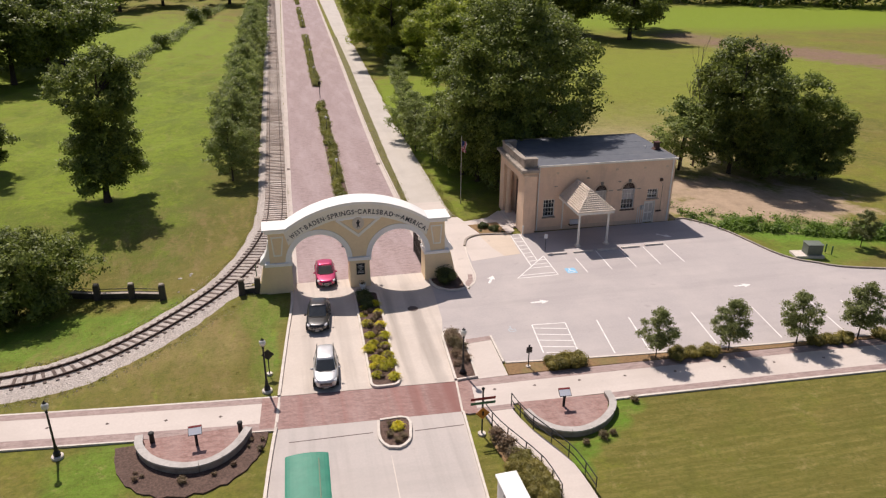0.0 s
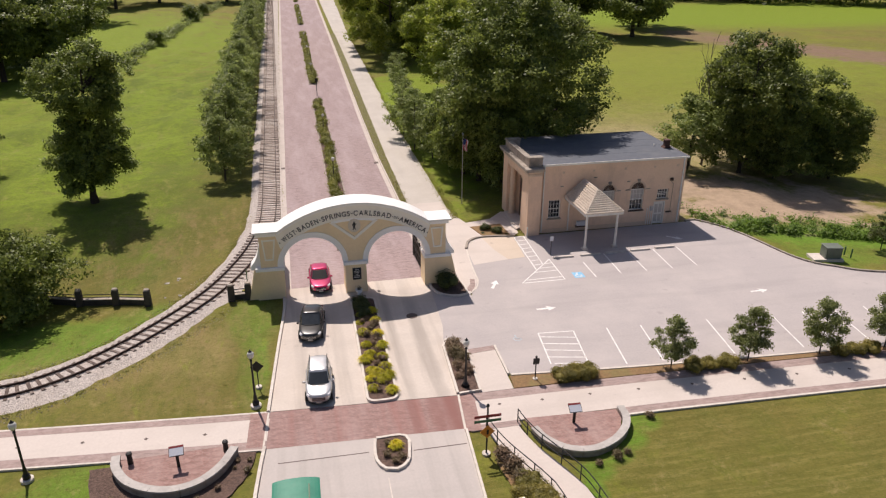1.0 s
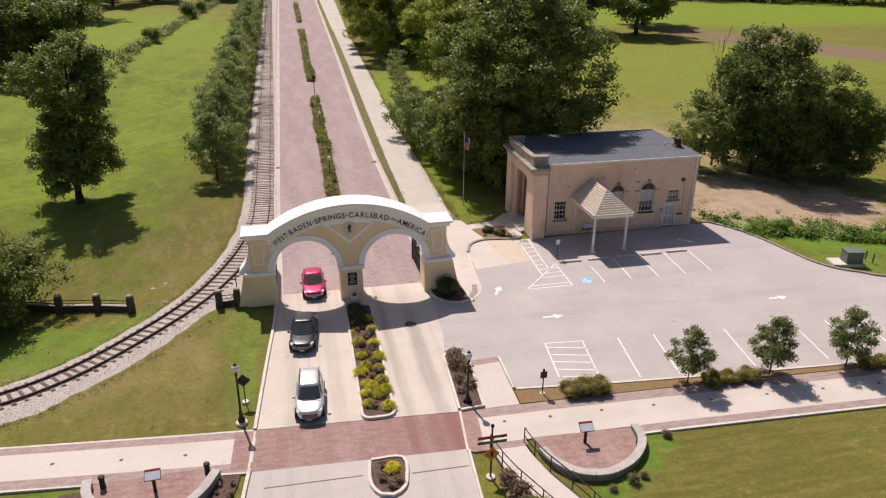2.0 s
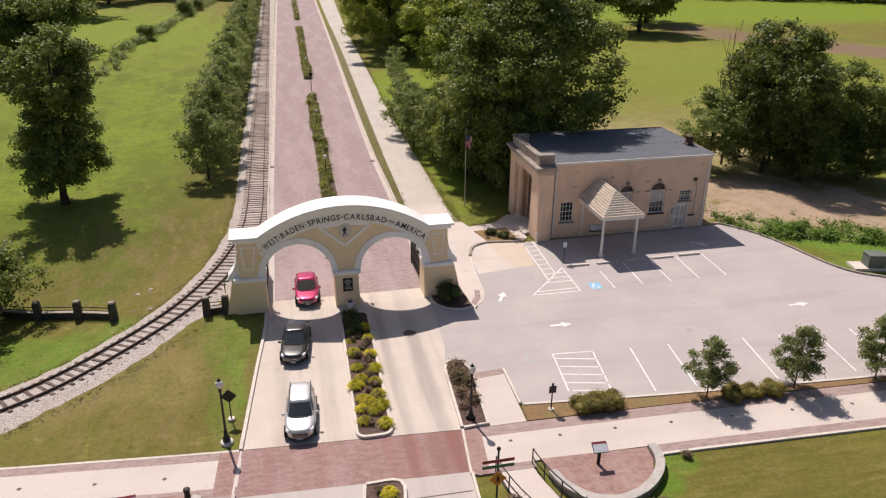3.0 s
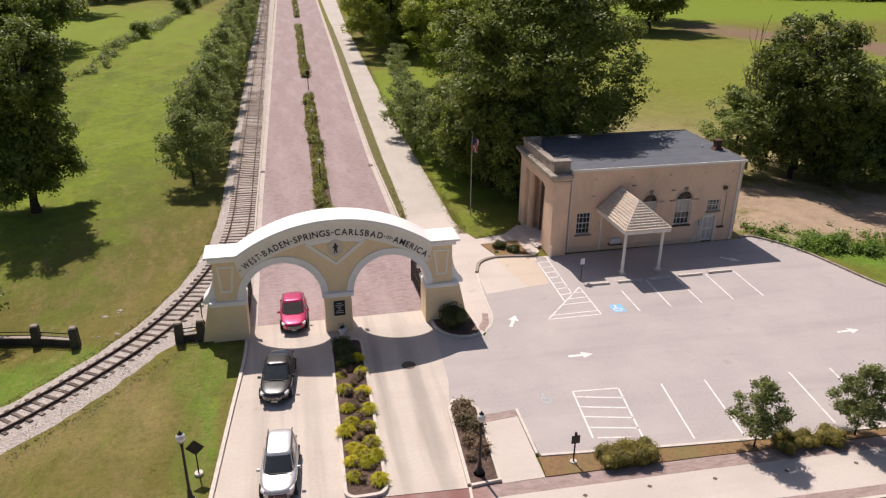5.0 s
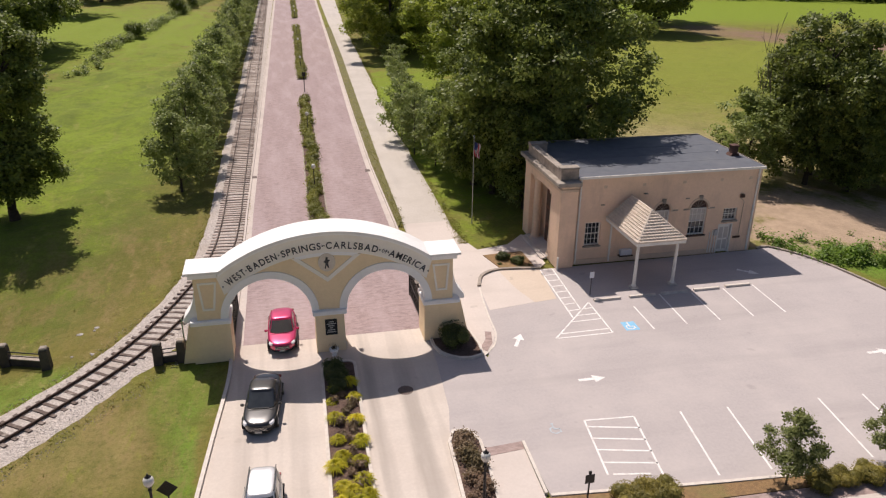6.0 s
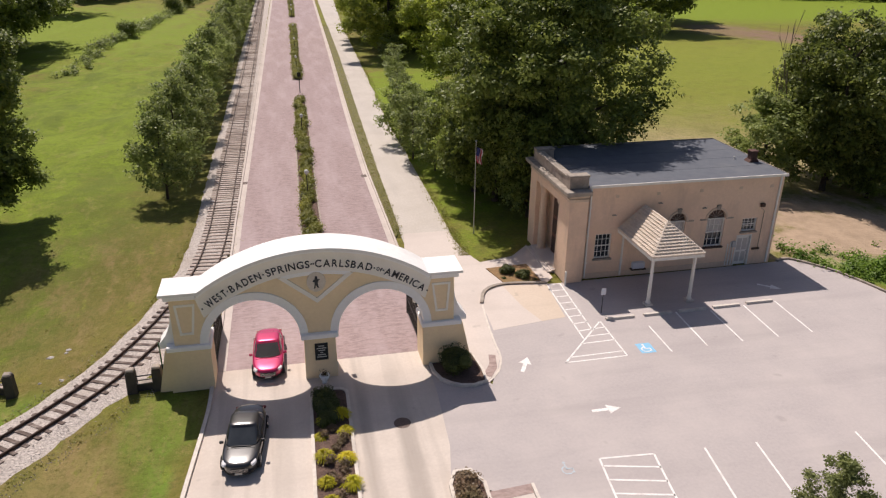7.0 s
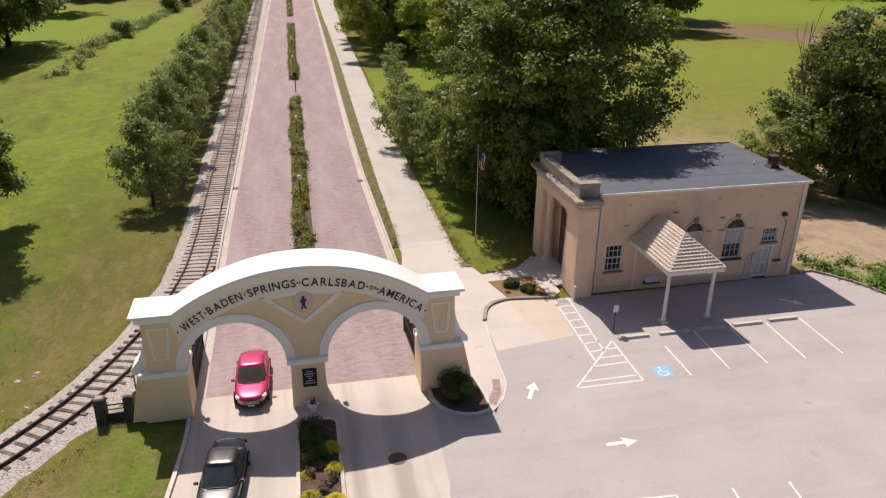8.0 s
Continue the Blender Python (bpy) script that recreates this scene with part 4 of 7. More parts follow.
bed("trail_hedge_bed", [(road_right(y) + 0.63, y) for y in (18.2, 37, 50, 62, 86, 110, 135, 158)] + [(trail_left(y), y) for y in (158, 135, 110, 86, 62, 50, 37, 20)], "narrow grass strip between kerb and trail", surf("strip_grass", (0.12, 0.115, 0.03), (0.17, 0.15, 0.045), 3.0, (0.20, 0.155, 0.07), 0.5, bump=0.6, bscale=12, dist=0.05), kerb=False, top=0.08)
for y0, y1 in ((9, 71.8), (86.5, 161), (181, 244), (258, 310)):
    ys = list(np.arange(y0, y1 + 0.1, (y1 - y0) / 10))
    bed("avenue_bed", [(-0.35 + bend(y), y) for y in ys] + [(1.15 + bend(y), y) for y in ys[::-1]], "long planted bed in the middle of the avenue", MULCH, kw=0.12, ktop=0.12, kmat=COPING)

# ---- the gateway ----
XC = -0.13
GATE = thing("gateway", "yellow stucco double-arched gateway with white trim", "gateway", pose(XC, 0, 0))
ACX, AR, SPR, CZ, THICK = 3.27, 2.3, 2.62, -2.4, 1.6


def arc(cx, cz, r, a0, a1, n):
    return [(cx + r * math.cos(radians(a0 + (a1 - a0) * i / n)), cz + r * math.sin(radians(a0 + (a1 - a0) * i / n))) for i in range(n + 1)]


def top_arc(r, x, n=40):
    a = math.degrees(math.acos(x / r))
    return arc(0, CZ, r, 180 - a, a, n)


out = [(-7.2, 2.6), (-7.2, 5.4), (-5.95, 5.4)] + top_arc(9.62, 5.7) + [(5.95, 5.4), (7.2, 5.4), (7.2, 2.6)]
out += arc(ACX, SPR, AR, 0, 180, 28) + [(ACX - AR, 2.6), (-ACX + AR, 2.6)] + arc(-ACX, SPR, AR, 0, 180, 28) + [(-ACX - AR, 2.6)]
part("wall", prism(B(), out, 0.06, THICK - 0.06, "y"), STUCCO, GATE, "yellow stucco arcade wall")


def ring(inner, outer, y0, y1):
    bm = B()
    n = len(inner)
    rows = [[bm.verts.new((p[0], y, p[1])) for p, y in ((inner[i], y0), (outer[i], y0), (outer[i], y1), (inner[i], y1))] for i in range(n)]
    for a, b in zip(rows, rows[1:]):
        for k in range(4):
            bm.faces.new((a[k], b[k], b[(k + 1) % 4], a[(k + 1) % 4]))
    bm.faces.new(rows[0])
    bm.faces.new(rows[-1][::-1])
    bmesh.ops.recalc_face_normals(bm, faces=bm.faces)
    return bm


for s in (-1, 1):
    part("archivolt", ring(arc(s * ACX, SPR, AR - 0.02, 0, 180, 32), arc(s * ACX, SPR, AR + 0.40, 0, 180, 32), -0.02, THICK + 0.02), TRIM, GATE, "pale grey arch band")
part("frieze", ring(top_arc(8.62, 5.62), top_arc(9.70, 5.95), 0.0, THICK), CREAM, GATE, "pale cream curved frieze")
part("moulding", ring(top_arc(9.66, 5.80), top_arc(9.80, 5.88), -0.10, THICK + 0.10), TRIM, GATE)
capi = [(-7.62, 5.52), (-5.86, 5.52)] + top_arc(9.78, 5.78) + [(5.86, 5.52), (7.62, 5.52)]
capo = [(-7.62, 5.66), (-5.80, 5.66)] + top_arc(9.92, 5.70) + [(5.80, 5.66), (7.62, 5.66)]
part("cap", ring(capi, capo, -0.2, THICK + 0.2), CAPW, GATE, "white arched cap")
for s in (-1, 1):
    bm = box(B(), min(s * 5.9, s * 7.42), max(s * 5.9, s * 7.42), -0.1, THICK + 0.1, 5.25, 5.52, 0.03)
    part("cornice", bm, TRIM, GATE)
    # pilaster panel outline, wider above
    o = [(5.98, 4.95), (7.0, 4.95), (6.86, 3.25), (6.2, 3.25)]
    i = [(6.1, 4.83), (6.88, 4.83), (6.76, 3.37), (6.3, 3.37)]
    o, i = [(s * a, b) for a, b in o + o[:1]], [(s * a, b) for a, b in i + i[:1]]
    part("panel_band", ring(i, o, 0.02, 0.1), CREAM, GATE)
    # base, tapering upwards, with an outer buttress
    bm = prism(B(), [(s * 5.5, 0), (s * 7.62, 0), (s * 7.45, 2.4), (s * 5.5, 2.4)], -0.06, THICK + 0.1, "y")
    part("pier", bm, STUCCO, GATE, "yellow stucco pier")
    bm = prism(B(), [(s * 7.4, 0), (s * 8.25, 0), (s * 7.72, 2.42), (s * 7.4, 2.42)], 0.12, THICK - 0.1, "y")
    part("buttress", bm, STUCCO, GATE)
    part("impost", box(B(), min(s * 5.42, s * 7.62), max(s * 5.42, s * 7.62), -0.14, THICK + 0.14, 2.4, 2.68, 0.04), TRIM, GATE)
    sc = [(7.19, 4.3), (7.28, 4.25), (7.33, 3.9), (7.45, 3.5), (7.62, 3.15), (7.86, 2.86), (7.98, 2.68), (7.98, 2.44), (7.19, 2.44)]
    part("scroll", prism(B(), [(s * a, b) for a, b in sc], 0.35, THICK - 0.3, "y"), TRIM, GATE, "white curved scroll buttress")
    # no lamps: small globes stand for white scroll brackets on the back
    for sx in (5.53, 1.02):
        t = part("wall_lantern", lathe(B(), [(0.04, 0), (0.11, 0.06), (0.13, 0.2), (0.10, 0.36), (0.03, 0.44)], (0, 0), 8), GLOBE, GATE, "white globe standing for a scroll bracket")
        t.location = (s * (sx + (-0.16 if sx > 3 else 0.16)), 1.78, 2.95)
        b = part("bracket", box(B(), -0.12, 0.12, -0.04, 0.04, -0.06, 0.0), IRON, t)
bm = prism(B(), [(-0.85, 0), (0.85, 0), (0.8, 2.4), (-0.8, 2.4)], -0.14, THICK + 0.1, "y")
part("pier", bm, STUCCO, GATE, "yellow stucco pier")
part("impost", box(B(), -0.97, 0.97, -0.22, THICK + 0.16, 2.4, 2.68, 0.04), TRIM, GATE)
# white V with a round medallion between the arches
vo = [(-1.9, 5.98), (0, 4.42), (1.9, 5.98)]
vi = [(-1.55, 5.98), (0, 4.70), (1.55, 5.98)]
part("chevron", ring(vi, vo, 0.0, 0.12), CREAM, GATE)
tp = top_arc(8.42, 1.7, 10)
part("chevron_top", ring(tp, top_arc(8.62, 1.75, 10), 0.005, 0.12), TRIM, GATE)
m = part("medallion", prism(B(), [(0.48 * math.cos(a), 5.62 + 0.55 * math.sin(a)) for a in [2 * math.pi * k / 20 for k in range(20)]], -0.02, 0.08, "y"), MEDAL, GATE, "pale oval medallion")
part("emblem", prism(B(), [(-0.14, 5.27), (-0.06, 5.27), (-0.02, 5.46), (0.04, 5.3), (0.13, 5.28), (0.07, 5.52), (0.1, 5.66), (0.19, 5.76), (0.06, 5.80), (0.07, 5.93), (-0.05, 5.95), (-0.07, 5.80), (-0.18, 5.66), (-0.08, 5.60), (-0.09, 5.46)], -0.04, -0.018, "y"), LETTER, m, "dark plain emblem")
pl = part("plaque", box(B(), -0.3, 0.38, -0.2, -0.13, 1.12, 2.12, 0.01), SIGNBLK, GATE, "black sign board")
for k, w in enumerate((0.3, 0.5, 0.34, 0.16, 0.42, 0.5)):
    part("text_bar", box(B(), 0.04 - w / 2, 0.04 + w / 2, -0.212, -0.198, 1.95 - 0.13 * k, 2.0 - 0.13 * k), BAR, pl)


def lettering():
    """Raised letters along the frieze, each word between its own two places on the arch."""
    R = 9.03
    words = [("WEST", -5.43, -4.44), ("BADEN", -4.24, -2.70), ("SPRINGS", -2.42, -0.28), ("CARLSBAD", 0.0, 2.86), ("OF", 3.09, 3.36), ("AMERICA", 3.52, 5.58)]
    words += [("\u00b7", x, x) for x in (-5.64, -4.35, -2.56, -0.19, -0.09, 2.97, 3.44, 5.72)]
    for word, x0, x1 in words:
        h = 0.2 if word == "OF" else 0.39
        glyphs = []
        for ch in word:
            cu = bpy.data.curves.new("letter", "FONT")
            cu.body = ch
            cu.size, cu.extrude, cu.offset = h / 0.70, 0.012, 0.007
            tmp = bpy.data.objects.new("letter", cu)
            me = bpy.data.meshes.new_from_object(tmp)
            bpy.data.objects.remove(tmp)
            co = np.array([v.co[:] for v in me.vertices])
            lo, hi = co.min(0), co.max(0)
            glyphs.append((me, (lo + hi) / 2, hi[0] - lo[0]))
        a0, a1 = math.asin(x0 / R), math.asin(x1 / R)
        span, total = R * (a1 - a0), sum(g[2] for g in glyphs)
        k = min(0.95, 0.79 * span / total) if len(word) > 1 else 1.0
        gap = (span - k * total) / (len(word) - 1) if len(word) > 1 else 0.0
        at = R * a0 - (glyphs[0][2] / 2 if len(word) == 1 else 0.0)
        for me, mid, w in glyphs:
            for v in me.vertices:
                v.co.x = (v.co.x - mid[0]) * k
                v.co.y -= mid[1]
            a = (at + k * w / 2) / R
            at += k * w + gap
            ob = part("letter", me, LETTER, GATE)
            ob.matrix_basis = Matrix.Translation((R * math.sin(a), -0.014, CZ + R * math.cos(a))) @ Matrix.Rotation(a, 4, "Y") @ Matrix.Rotation(radians(90), 4, "X")


lettering()

# flower urn at the foot of the middle pier
urn = thing("flower_urn", "white urn with red flowers by the middle pier", "urn", pose(XC + 0.1, -0.62, 0))
part("bowl", lathe(B(), [(0.16, 0.0), (0.12, 0.1), (0.22, 0.25), (0.3, 0.45), (0.27, 0.46)], n=14), TRIM, urn, smooth=True)
tagged(part("flowers", leaves(np.random.default_rng(3), [(0, 0, 0.5)], [0.24], 420, 0.06), leaf_mat("flower_leaf", (0.08, 0.05, 0.03), (0.16, 0.05, 0.04), (0.06, 0.08, 0.03)), urn), kind="stuff")


# open iron gate leaves along the road
def gate_leaf(x, y0, y1, lean):
    t = thing("iron_gate", "open dark iron gate leaf beside the lane", "gate", pose(x, y0, 0, 0, 0, lean), "iron gate leaves")
    n = y1 - y0
    for z in (0.15, 1.0, 1.85):
        part("rail", box(B(), -0.025, 0.025, 0, n, z, z + 0.07), IRON, t)
    for k in range(int(n / 0.14) + 1):
        part("bar", box(B(), -0.014, 0.014, 0.14 * k - 0.014, 0.14 * k + 0.014, 0.1, 2.05 + 0.25 * math.sin(math.pi * 0.14 * k / n)), IRON, t)
    for y in (0, n):
        part("post", box(B(), -0.05, 0.05, y - 0.05, y + 0.05, 0, 2.25), IRON, t)


gate_leaf(-5.72, 1.75, 6.1, -1)
gate_leaf(5.62, 1.75, 6.1, 1)

# ---- the stone building ----
HX, HY = 18.2, 8.55
HOUSE = thing("bank_building", "one-storey tan stucco building with a flat dark roof", "building", pose(HX, HY, 0))
WX, WY, WZ = 14.5, 9.35, 6.65


def wall_with_holes(length, height, t, holes, flip):
    """A wall in the xz plane, t thick towards +y, with rectangular or round-headed holes (x0, x1, z0, z1, arched)."""
    bm = B()
    xs = sorted({0.0, length, *[h[0] for h in holes], *[h[1] for h in holes]})
    for a, b in zip(xs, xs[1:]):
        inside = sorted([h for h in holes if h[0] <= a + 1e-6 and h[1] >= b - 1e-6], key=lambda h: h[2])
        z = 0.0
        for h in inside:
            if h[2] > z:
                box(bm, a, b, 0, t, z, h[2])
            z = h[3]
            if h[4]:
                r, cx = (h[1] - h[0]) / 2, (h[0] + h[1]) / 2
                crown = [(cx + r * math.cos(math.pi * k / 14), h[3] + r * math.sin(math.pi * k / 14)) for k in range(15)]
                z = h[3] + r + 0.1
                prism(bm, crown[:8] + [(cx, z), (h[1], z)], 0, t, "y")
                prism(bm, crown[7:] + [(h[0], z), (cx, z)], 0, t, "y")
        box(bm, a, b, 0, t, z, height)
    bmesh.ops.remove_doubles(bm, verts=bm.verts, dist=0.0005)
    return bm


HOLES = [(0.72, 1.92, 1.45, 3.25, False), (6.1, 7.35, 1.65, 3.75, True), (9.0, 10.4, 1.65, 3.75, True), (11.8, 12.95, 2.62, 3.6, False), (11.6, 12.7, 0.0, 2.3, False)]
part("wall", wall_with_holes(WX, WZ, 0.35, HOLES, False), PINKST, HOUSE, "tan stucco wall with round-headed windows")
part("wall", box(B(), WX - 0.35, WX, 0.35, WY, 0, WZ), PINKST, HOUSE)
part("wall", box(B(), -0.2, WX - 0.35, WY - 0.35, WY, 0, WZ), PINKST, HOUSE)
part("wall", box(B(), -0.2, 0.0, 0.1, WY - 0.35, 0, WZ), PINKST, HOUSE)
part("floor_slab", box(B(), 0, WX - 0.35, 0.35, WY - 0.35, 0.0, 0.1), KERB, HOUSE)
roof = part("roof", prism(B(), [(-0.2, -0.12), (WX + 0.1, -0.12), (WX + 0.1, WY + 0.05), (-0.2, WY + 0.05)], WZ, WZ + 0.12), ROOFM, HOUSE, "dark grey flat roof")
part("drip_edge", box(B(), -0.1, WX + 0.14, -0.19, -0.124, WZ - 0.03, WZ + 0.145), WHITEW, roof, "white metal roof edge")
part("drip_edge", box(B(), WX + 0.104, WX + 0.16, -0.12, WY + 0.05, WZ - 0.03, WZ + 0.16), COPING, roof)
part("drip_edge", box(B(), -0.2, WX + 0.1, WY + 0.054, WY + 0.12, WZ - 0.03, WZ + 0.2), COPING, roof)
for y in (2.2, 4.3, 6.4):
    part("roof_seam", box(B(), 0, WX, y - 0.03, y + 0.03, WZ + 0.12, WZ + 0.128), ROOFM, roof)
ch = part("chimney", box(B(), WX - 0.82, WX - 0.34, 2.9, 3.4, WZ + 0.1, WZ + 0.85, 0.02), CHIM, HOUSE, "dark brick chimney")
part("chimney_cap", box(B(), WX - 0.88, WX - 0.28, 2.84, 3.46, WZ + 0.85, WZ + 0.95, 0.02), CHIM, ch)
part("flashing", prism(B(), [(WX - 1.0, WZ + 0.12), (WX - 0.2, WZ + 0.12), (WX - 0.3, WZ + 0.3), (WX - 0.86, WZ + 0.3)], 2.82, 3.48, "y"), CHIM, ch)
part("roof_vent", lathe(B(), [(0.05, WZ + 0.12), (0.05, WZ + 0.25), (0.08, WZ + 0.26), (0.06, WZ + 0.32)], (13.0, 3.9), 8), WHITEW, HOUSE)


def window(x0, x1, z0, z1, arched, cols, rows, blind=0.0):
    w = part("window", box(B(), x0, x1, 0.24, 0.27, z0, z1), PANE, HOUSE, "white framed sash window")
    f = B()
    for a, b, c, d in ((x0, x0 + 0.07, z0, z1), (x1 - 0.07, x1, z0, z1), (x0 + 0.07, x1 - 0.07, z0, z0 + 0.07), (x0 + 0.07, x1 - 0.07, z1 - 0.07, z1)):
        box(f, a, b, 0.1, 0.23, c, d)
    box(f, x0 + 0.07, x1 - 0.07, 0.14, 0.23, (z0 + z1) / 2 - 0.03, (z0 + z1) / 2 + 0.03)
    part("frame", f, WHITEW, w)
    for k in range(1, cols):
        x = x0 + (x1 - x0) * k / cols
        part("muntin", box(B(), x - 0.015, x + 0.015, 0.19, 0.235, z0 + 0.07, z1 - 0.07), WHITEW, w)
    for k in range(1, rows):
        z = z0 + (z1 - z0) * k / rows
        part("muntin", box(B(), x0 + 0.07, x1 - 0.07, 0.2, 0.233, z - 0.015, z + 0.015), WHITEW, w)
    part("sill", box(B(), x0 - 0.1, x1 + 0.1, -0.09, 0.1, z0 - 0.13, z0, 0.015), DARKBR if arched else COPING, w, "dark weathered sill")
    if blind:
        part("blind", box(B(), x0 + 0.07, x1 - 0.07, 0.236, 0.239, z1 - blind, z1 - 0.07), BLIND, w, "pale lowered blind")
    if arched:
        r, cx = (x1 - x0) / 2, (x0 + x1) / 2
        half = [(cx + r * math.cos(math.pi * k / 14), z1 + r * math.sin(math.pi * k / 14)) for k in range(15)]
        part("fanlight", prism(B(), half, 0.2, 0.27, "y"), DARKBR, w, "dark brown fanlight grille")
        for k in range(1, 6):
            a = math.pi * k / 6
            bm = tube(B(), (cx, 0.17, z1 + 0.05), (cx + 0.94 * r * math.cos(a), 0.17, z1 + 0.94 * r * math.sin(a)), 0.02, n=5)
            part("fan_bar", bm, COPING, w)
        o = [(cx + (r + 0.16) * math.cos(math.pi * k / 14), z1 + (r + 0.16) * math.sin(math.pi * k / 14)) for k in range(15)]
        part("hood", ring([(cx + (r + 0.02) * math.cos(math.pi * k / 14), z1 + (r + 0.02) * math.sin(math.pi * k / 14)) for k in range(15)], o, -0.06, 0.05), PINKTR, w)
        part("keystone", prism(B(), [(cx - 0.1, z1 + r), (cx + 0.1, z1 + r), (cx + 0.16, z1 + r + 0.34), (cx - 0.16, z1 + r + 0.34)], -0.12, 0.02, "y"), COPING, w)
        for sx in (-1, 1):
            part("string_course", box(B(), cx + sx * (r + 0.3) - 0.28, cx + sx * (r + 0.3) + 0.28, -0.05, 0.02, z1 - 0.05, z1 + 0.05), COPING, w)


window(0.72, 1.92, 1.45, 3.25, False, 4, 4)
window(6.1, 7.35, 1.65, 3.75, True, 4, 4, 1.6)
window(9.0, 10.4, 1.65, 3.75, True, 4, 4, 1.05)
window(11.8, 12.95, 2.62, 3.6, False, 4, 3)
d = part("door", box(B(), 11.66, 12.64, 0.14, 0.2, 0.02, 2.24), WHITEW, HOUSE, "white panelled side door")
for a, b in ((0.25, 1.0), (1.15, 2.05)):
    for x in (11.76, 12.2):
        part("panel", box(B(), x, x + 0.34, 0.125, 0.142, a, b, 0.005), BLIND, d)
part("handle", tube(B(), (12.56, 0.08, 1.05), (12.56, 0.15, 1.05), 0.03, n=8), CHROME, d)
for a, b, c, e in ((11.54, 11.62, 0, 2.36), (12.66, 12.74, 0, 2.36), (11.62, 12.66, 2.27, 2.36)):
    part("door_frame", box(B(), a, b, -0.03, 0.2, c, e), WHITEW, HOUSE)
# downspouts, pipes and small wall fixtures
for x, h in ((0.1, WZ), (2.75, 3.6), (14.2, WZ)):
    ds = part("downspout", box(B(), x - 0.06, x + 0.06, -0.13, -0.01, 0.1, h, 0.015), WHITEW, HOUSE, "white rain pipe")
    for z in (1.2, 3.2, 5.2):
        if z < h:
            part("strap", box(B(), x - 0.1, x + 0.1, -0.14, 0.0, z, z + 0.05), WHITEW, ds)
for x, z0, z1 in ((10.9, 0.1, 1.75), (11.12, 0.1, 1.9), (11.35, 0.1, 1.6)):
    part("conduit", tube(B(), (x, -0.06, z0), (x, -0.06, z1), 0.05, n=6), WHITEW, HOUSE)
part("meter_box", box(B(), 11.2, 11.5, -0.16, 0.0, 1.5, 1.95, 0.02), STEEL, HOUSE)
part("alarm_box", box(B(), 12.95, 13.25, -0.22, 0.0, 4.45, 4.7, 0.02), DARKBR, HOUSE)
part("pipe", tube(B(), (13.35, -0.05, 1.2), (13.35, -0.05, 4.1), 0.022, n=6), COPING, HOUSE)
part("pipe", tube(B(), (13.35, -0.05, 4.1), (12.9, -0.05, 4.5), 0.022, n=6), COPING, HOUSE)
part("vent_box", box(B(), 12.9, 13.5, -0.1, 0.0, 1.15, 1.3, 0.01), DARKBR, HOUSE)
for x in (2.0, 5.0, 8.2, 11.2, 13.6):
    part("scupper", box(B(), x - 0.12, x + 0.12, -0.03, 0.02, 5.82, 6.02), PINKTR, HOUSE)
for x, z in ((1.9, 4.55), (5.2, 5.2), (8.6, 4.6)):
    part("wall_hook", box(B(), x - 0.14, x + 0.14, -0.12, 0.0, z, z + 0.06), COPING, HOUSE)
part("wall_unit", box(B(), 3.6, 4.5, -0.3, 0.0, 0.55, 1.0, 0.02), PANELP, HOUSE, "pale box on the wall")
part("wall_shelf", box(B(), 3.5, 4.6, -0.36, 0.0, 0.45, 0.54, 0.01), DARKBR, HOUSE)
part("plinth", box(B(), 0.2, 11.5, -0.05, 0.0, 0.0, 0.4, 0.01), PINKTR, HOUSE)

# entrance block facing west
FX0, FX1, FY0, FY1 = -1.5, -0.2, -0.45, 7.4
for a, b in ((FY0, 1.35), (6.1, FY1)):
    part("corner_pier", box(B(), FX0, FX1, a, b, 0, 6.0, 0.02), PINKST, HOUSE, "tan stucco corner pier")
part("recess_wall", box(B(), FX1 - 0.25, FX1, 1.35, 6.1, 0, 6.0), PINKTR, HOUSE)
part("lintel", box(B(), FX0, FX1 - 0.25, 1.35, 6.1, 5.3, 6.0), PINKST, HOUSE)
for y in (1.9, 5.5):
    part("column", lathe(B(), [(0.4, 0), (0.4, 0.2), (0.32, 0.28), (0.3, 2.0), (0.26, 4.9), (0.36, 5.0), (0.4, 5.3)], (FX0 + 0.45, y), 16), PINKTR, HOUSE, "tan round column", smooth=False)
dd = part("entrance_door", box(B(), FX1 - 0.34, FX1 - 0.26, 2.7, 4.8, 0.1, 4.4, 0.01), DOORRED, HOUSE, "tall red-brown entrance door")
for y in (2.8, 3.8):
    for z in (0.3, 1.7, 3.1):
        part("panel", box(B(), FX1 - 0.37, FX1 - 0.34, y + 0.06, y + 0.84, z, z + 1.15, 0.01), DARKBR, dd)
part("architrave", box(B(), FX0 - 0.06, FX1 + 0.0, FY0 - 0.06, FY1 + 0.06, 5.85, 6.05, 0.02), PINKTR, HOUSE)
part("cornice", box(B(), FX0 - 0.38, FX1 + 0.1, FY0 - 0.32, FY1 + 0.35, 6.3, 6.62, 0.05), COPING, HOUSE, "weathered projecting cornice")
part("frieze_band", box(B(), FX0, FX1 + 0.02, FY0, FY1, 6.05, 6.3), PINKTR, HOUSE)
part("parapet", box(B(), FX0 + 0.05, FX0 + 0.45, FY0 + 0.7, FY1 - 0.3, 6.62, 7.25, 0.03), PARAM, HOUSE, "weathered parapet")
part("parapet_coping", box(B(), FX0, FX0 + 0.52, FY0 + 0.62, FY1 - 0.25, 7.25, 7.4, 0.03), COPING, HOUSE)
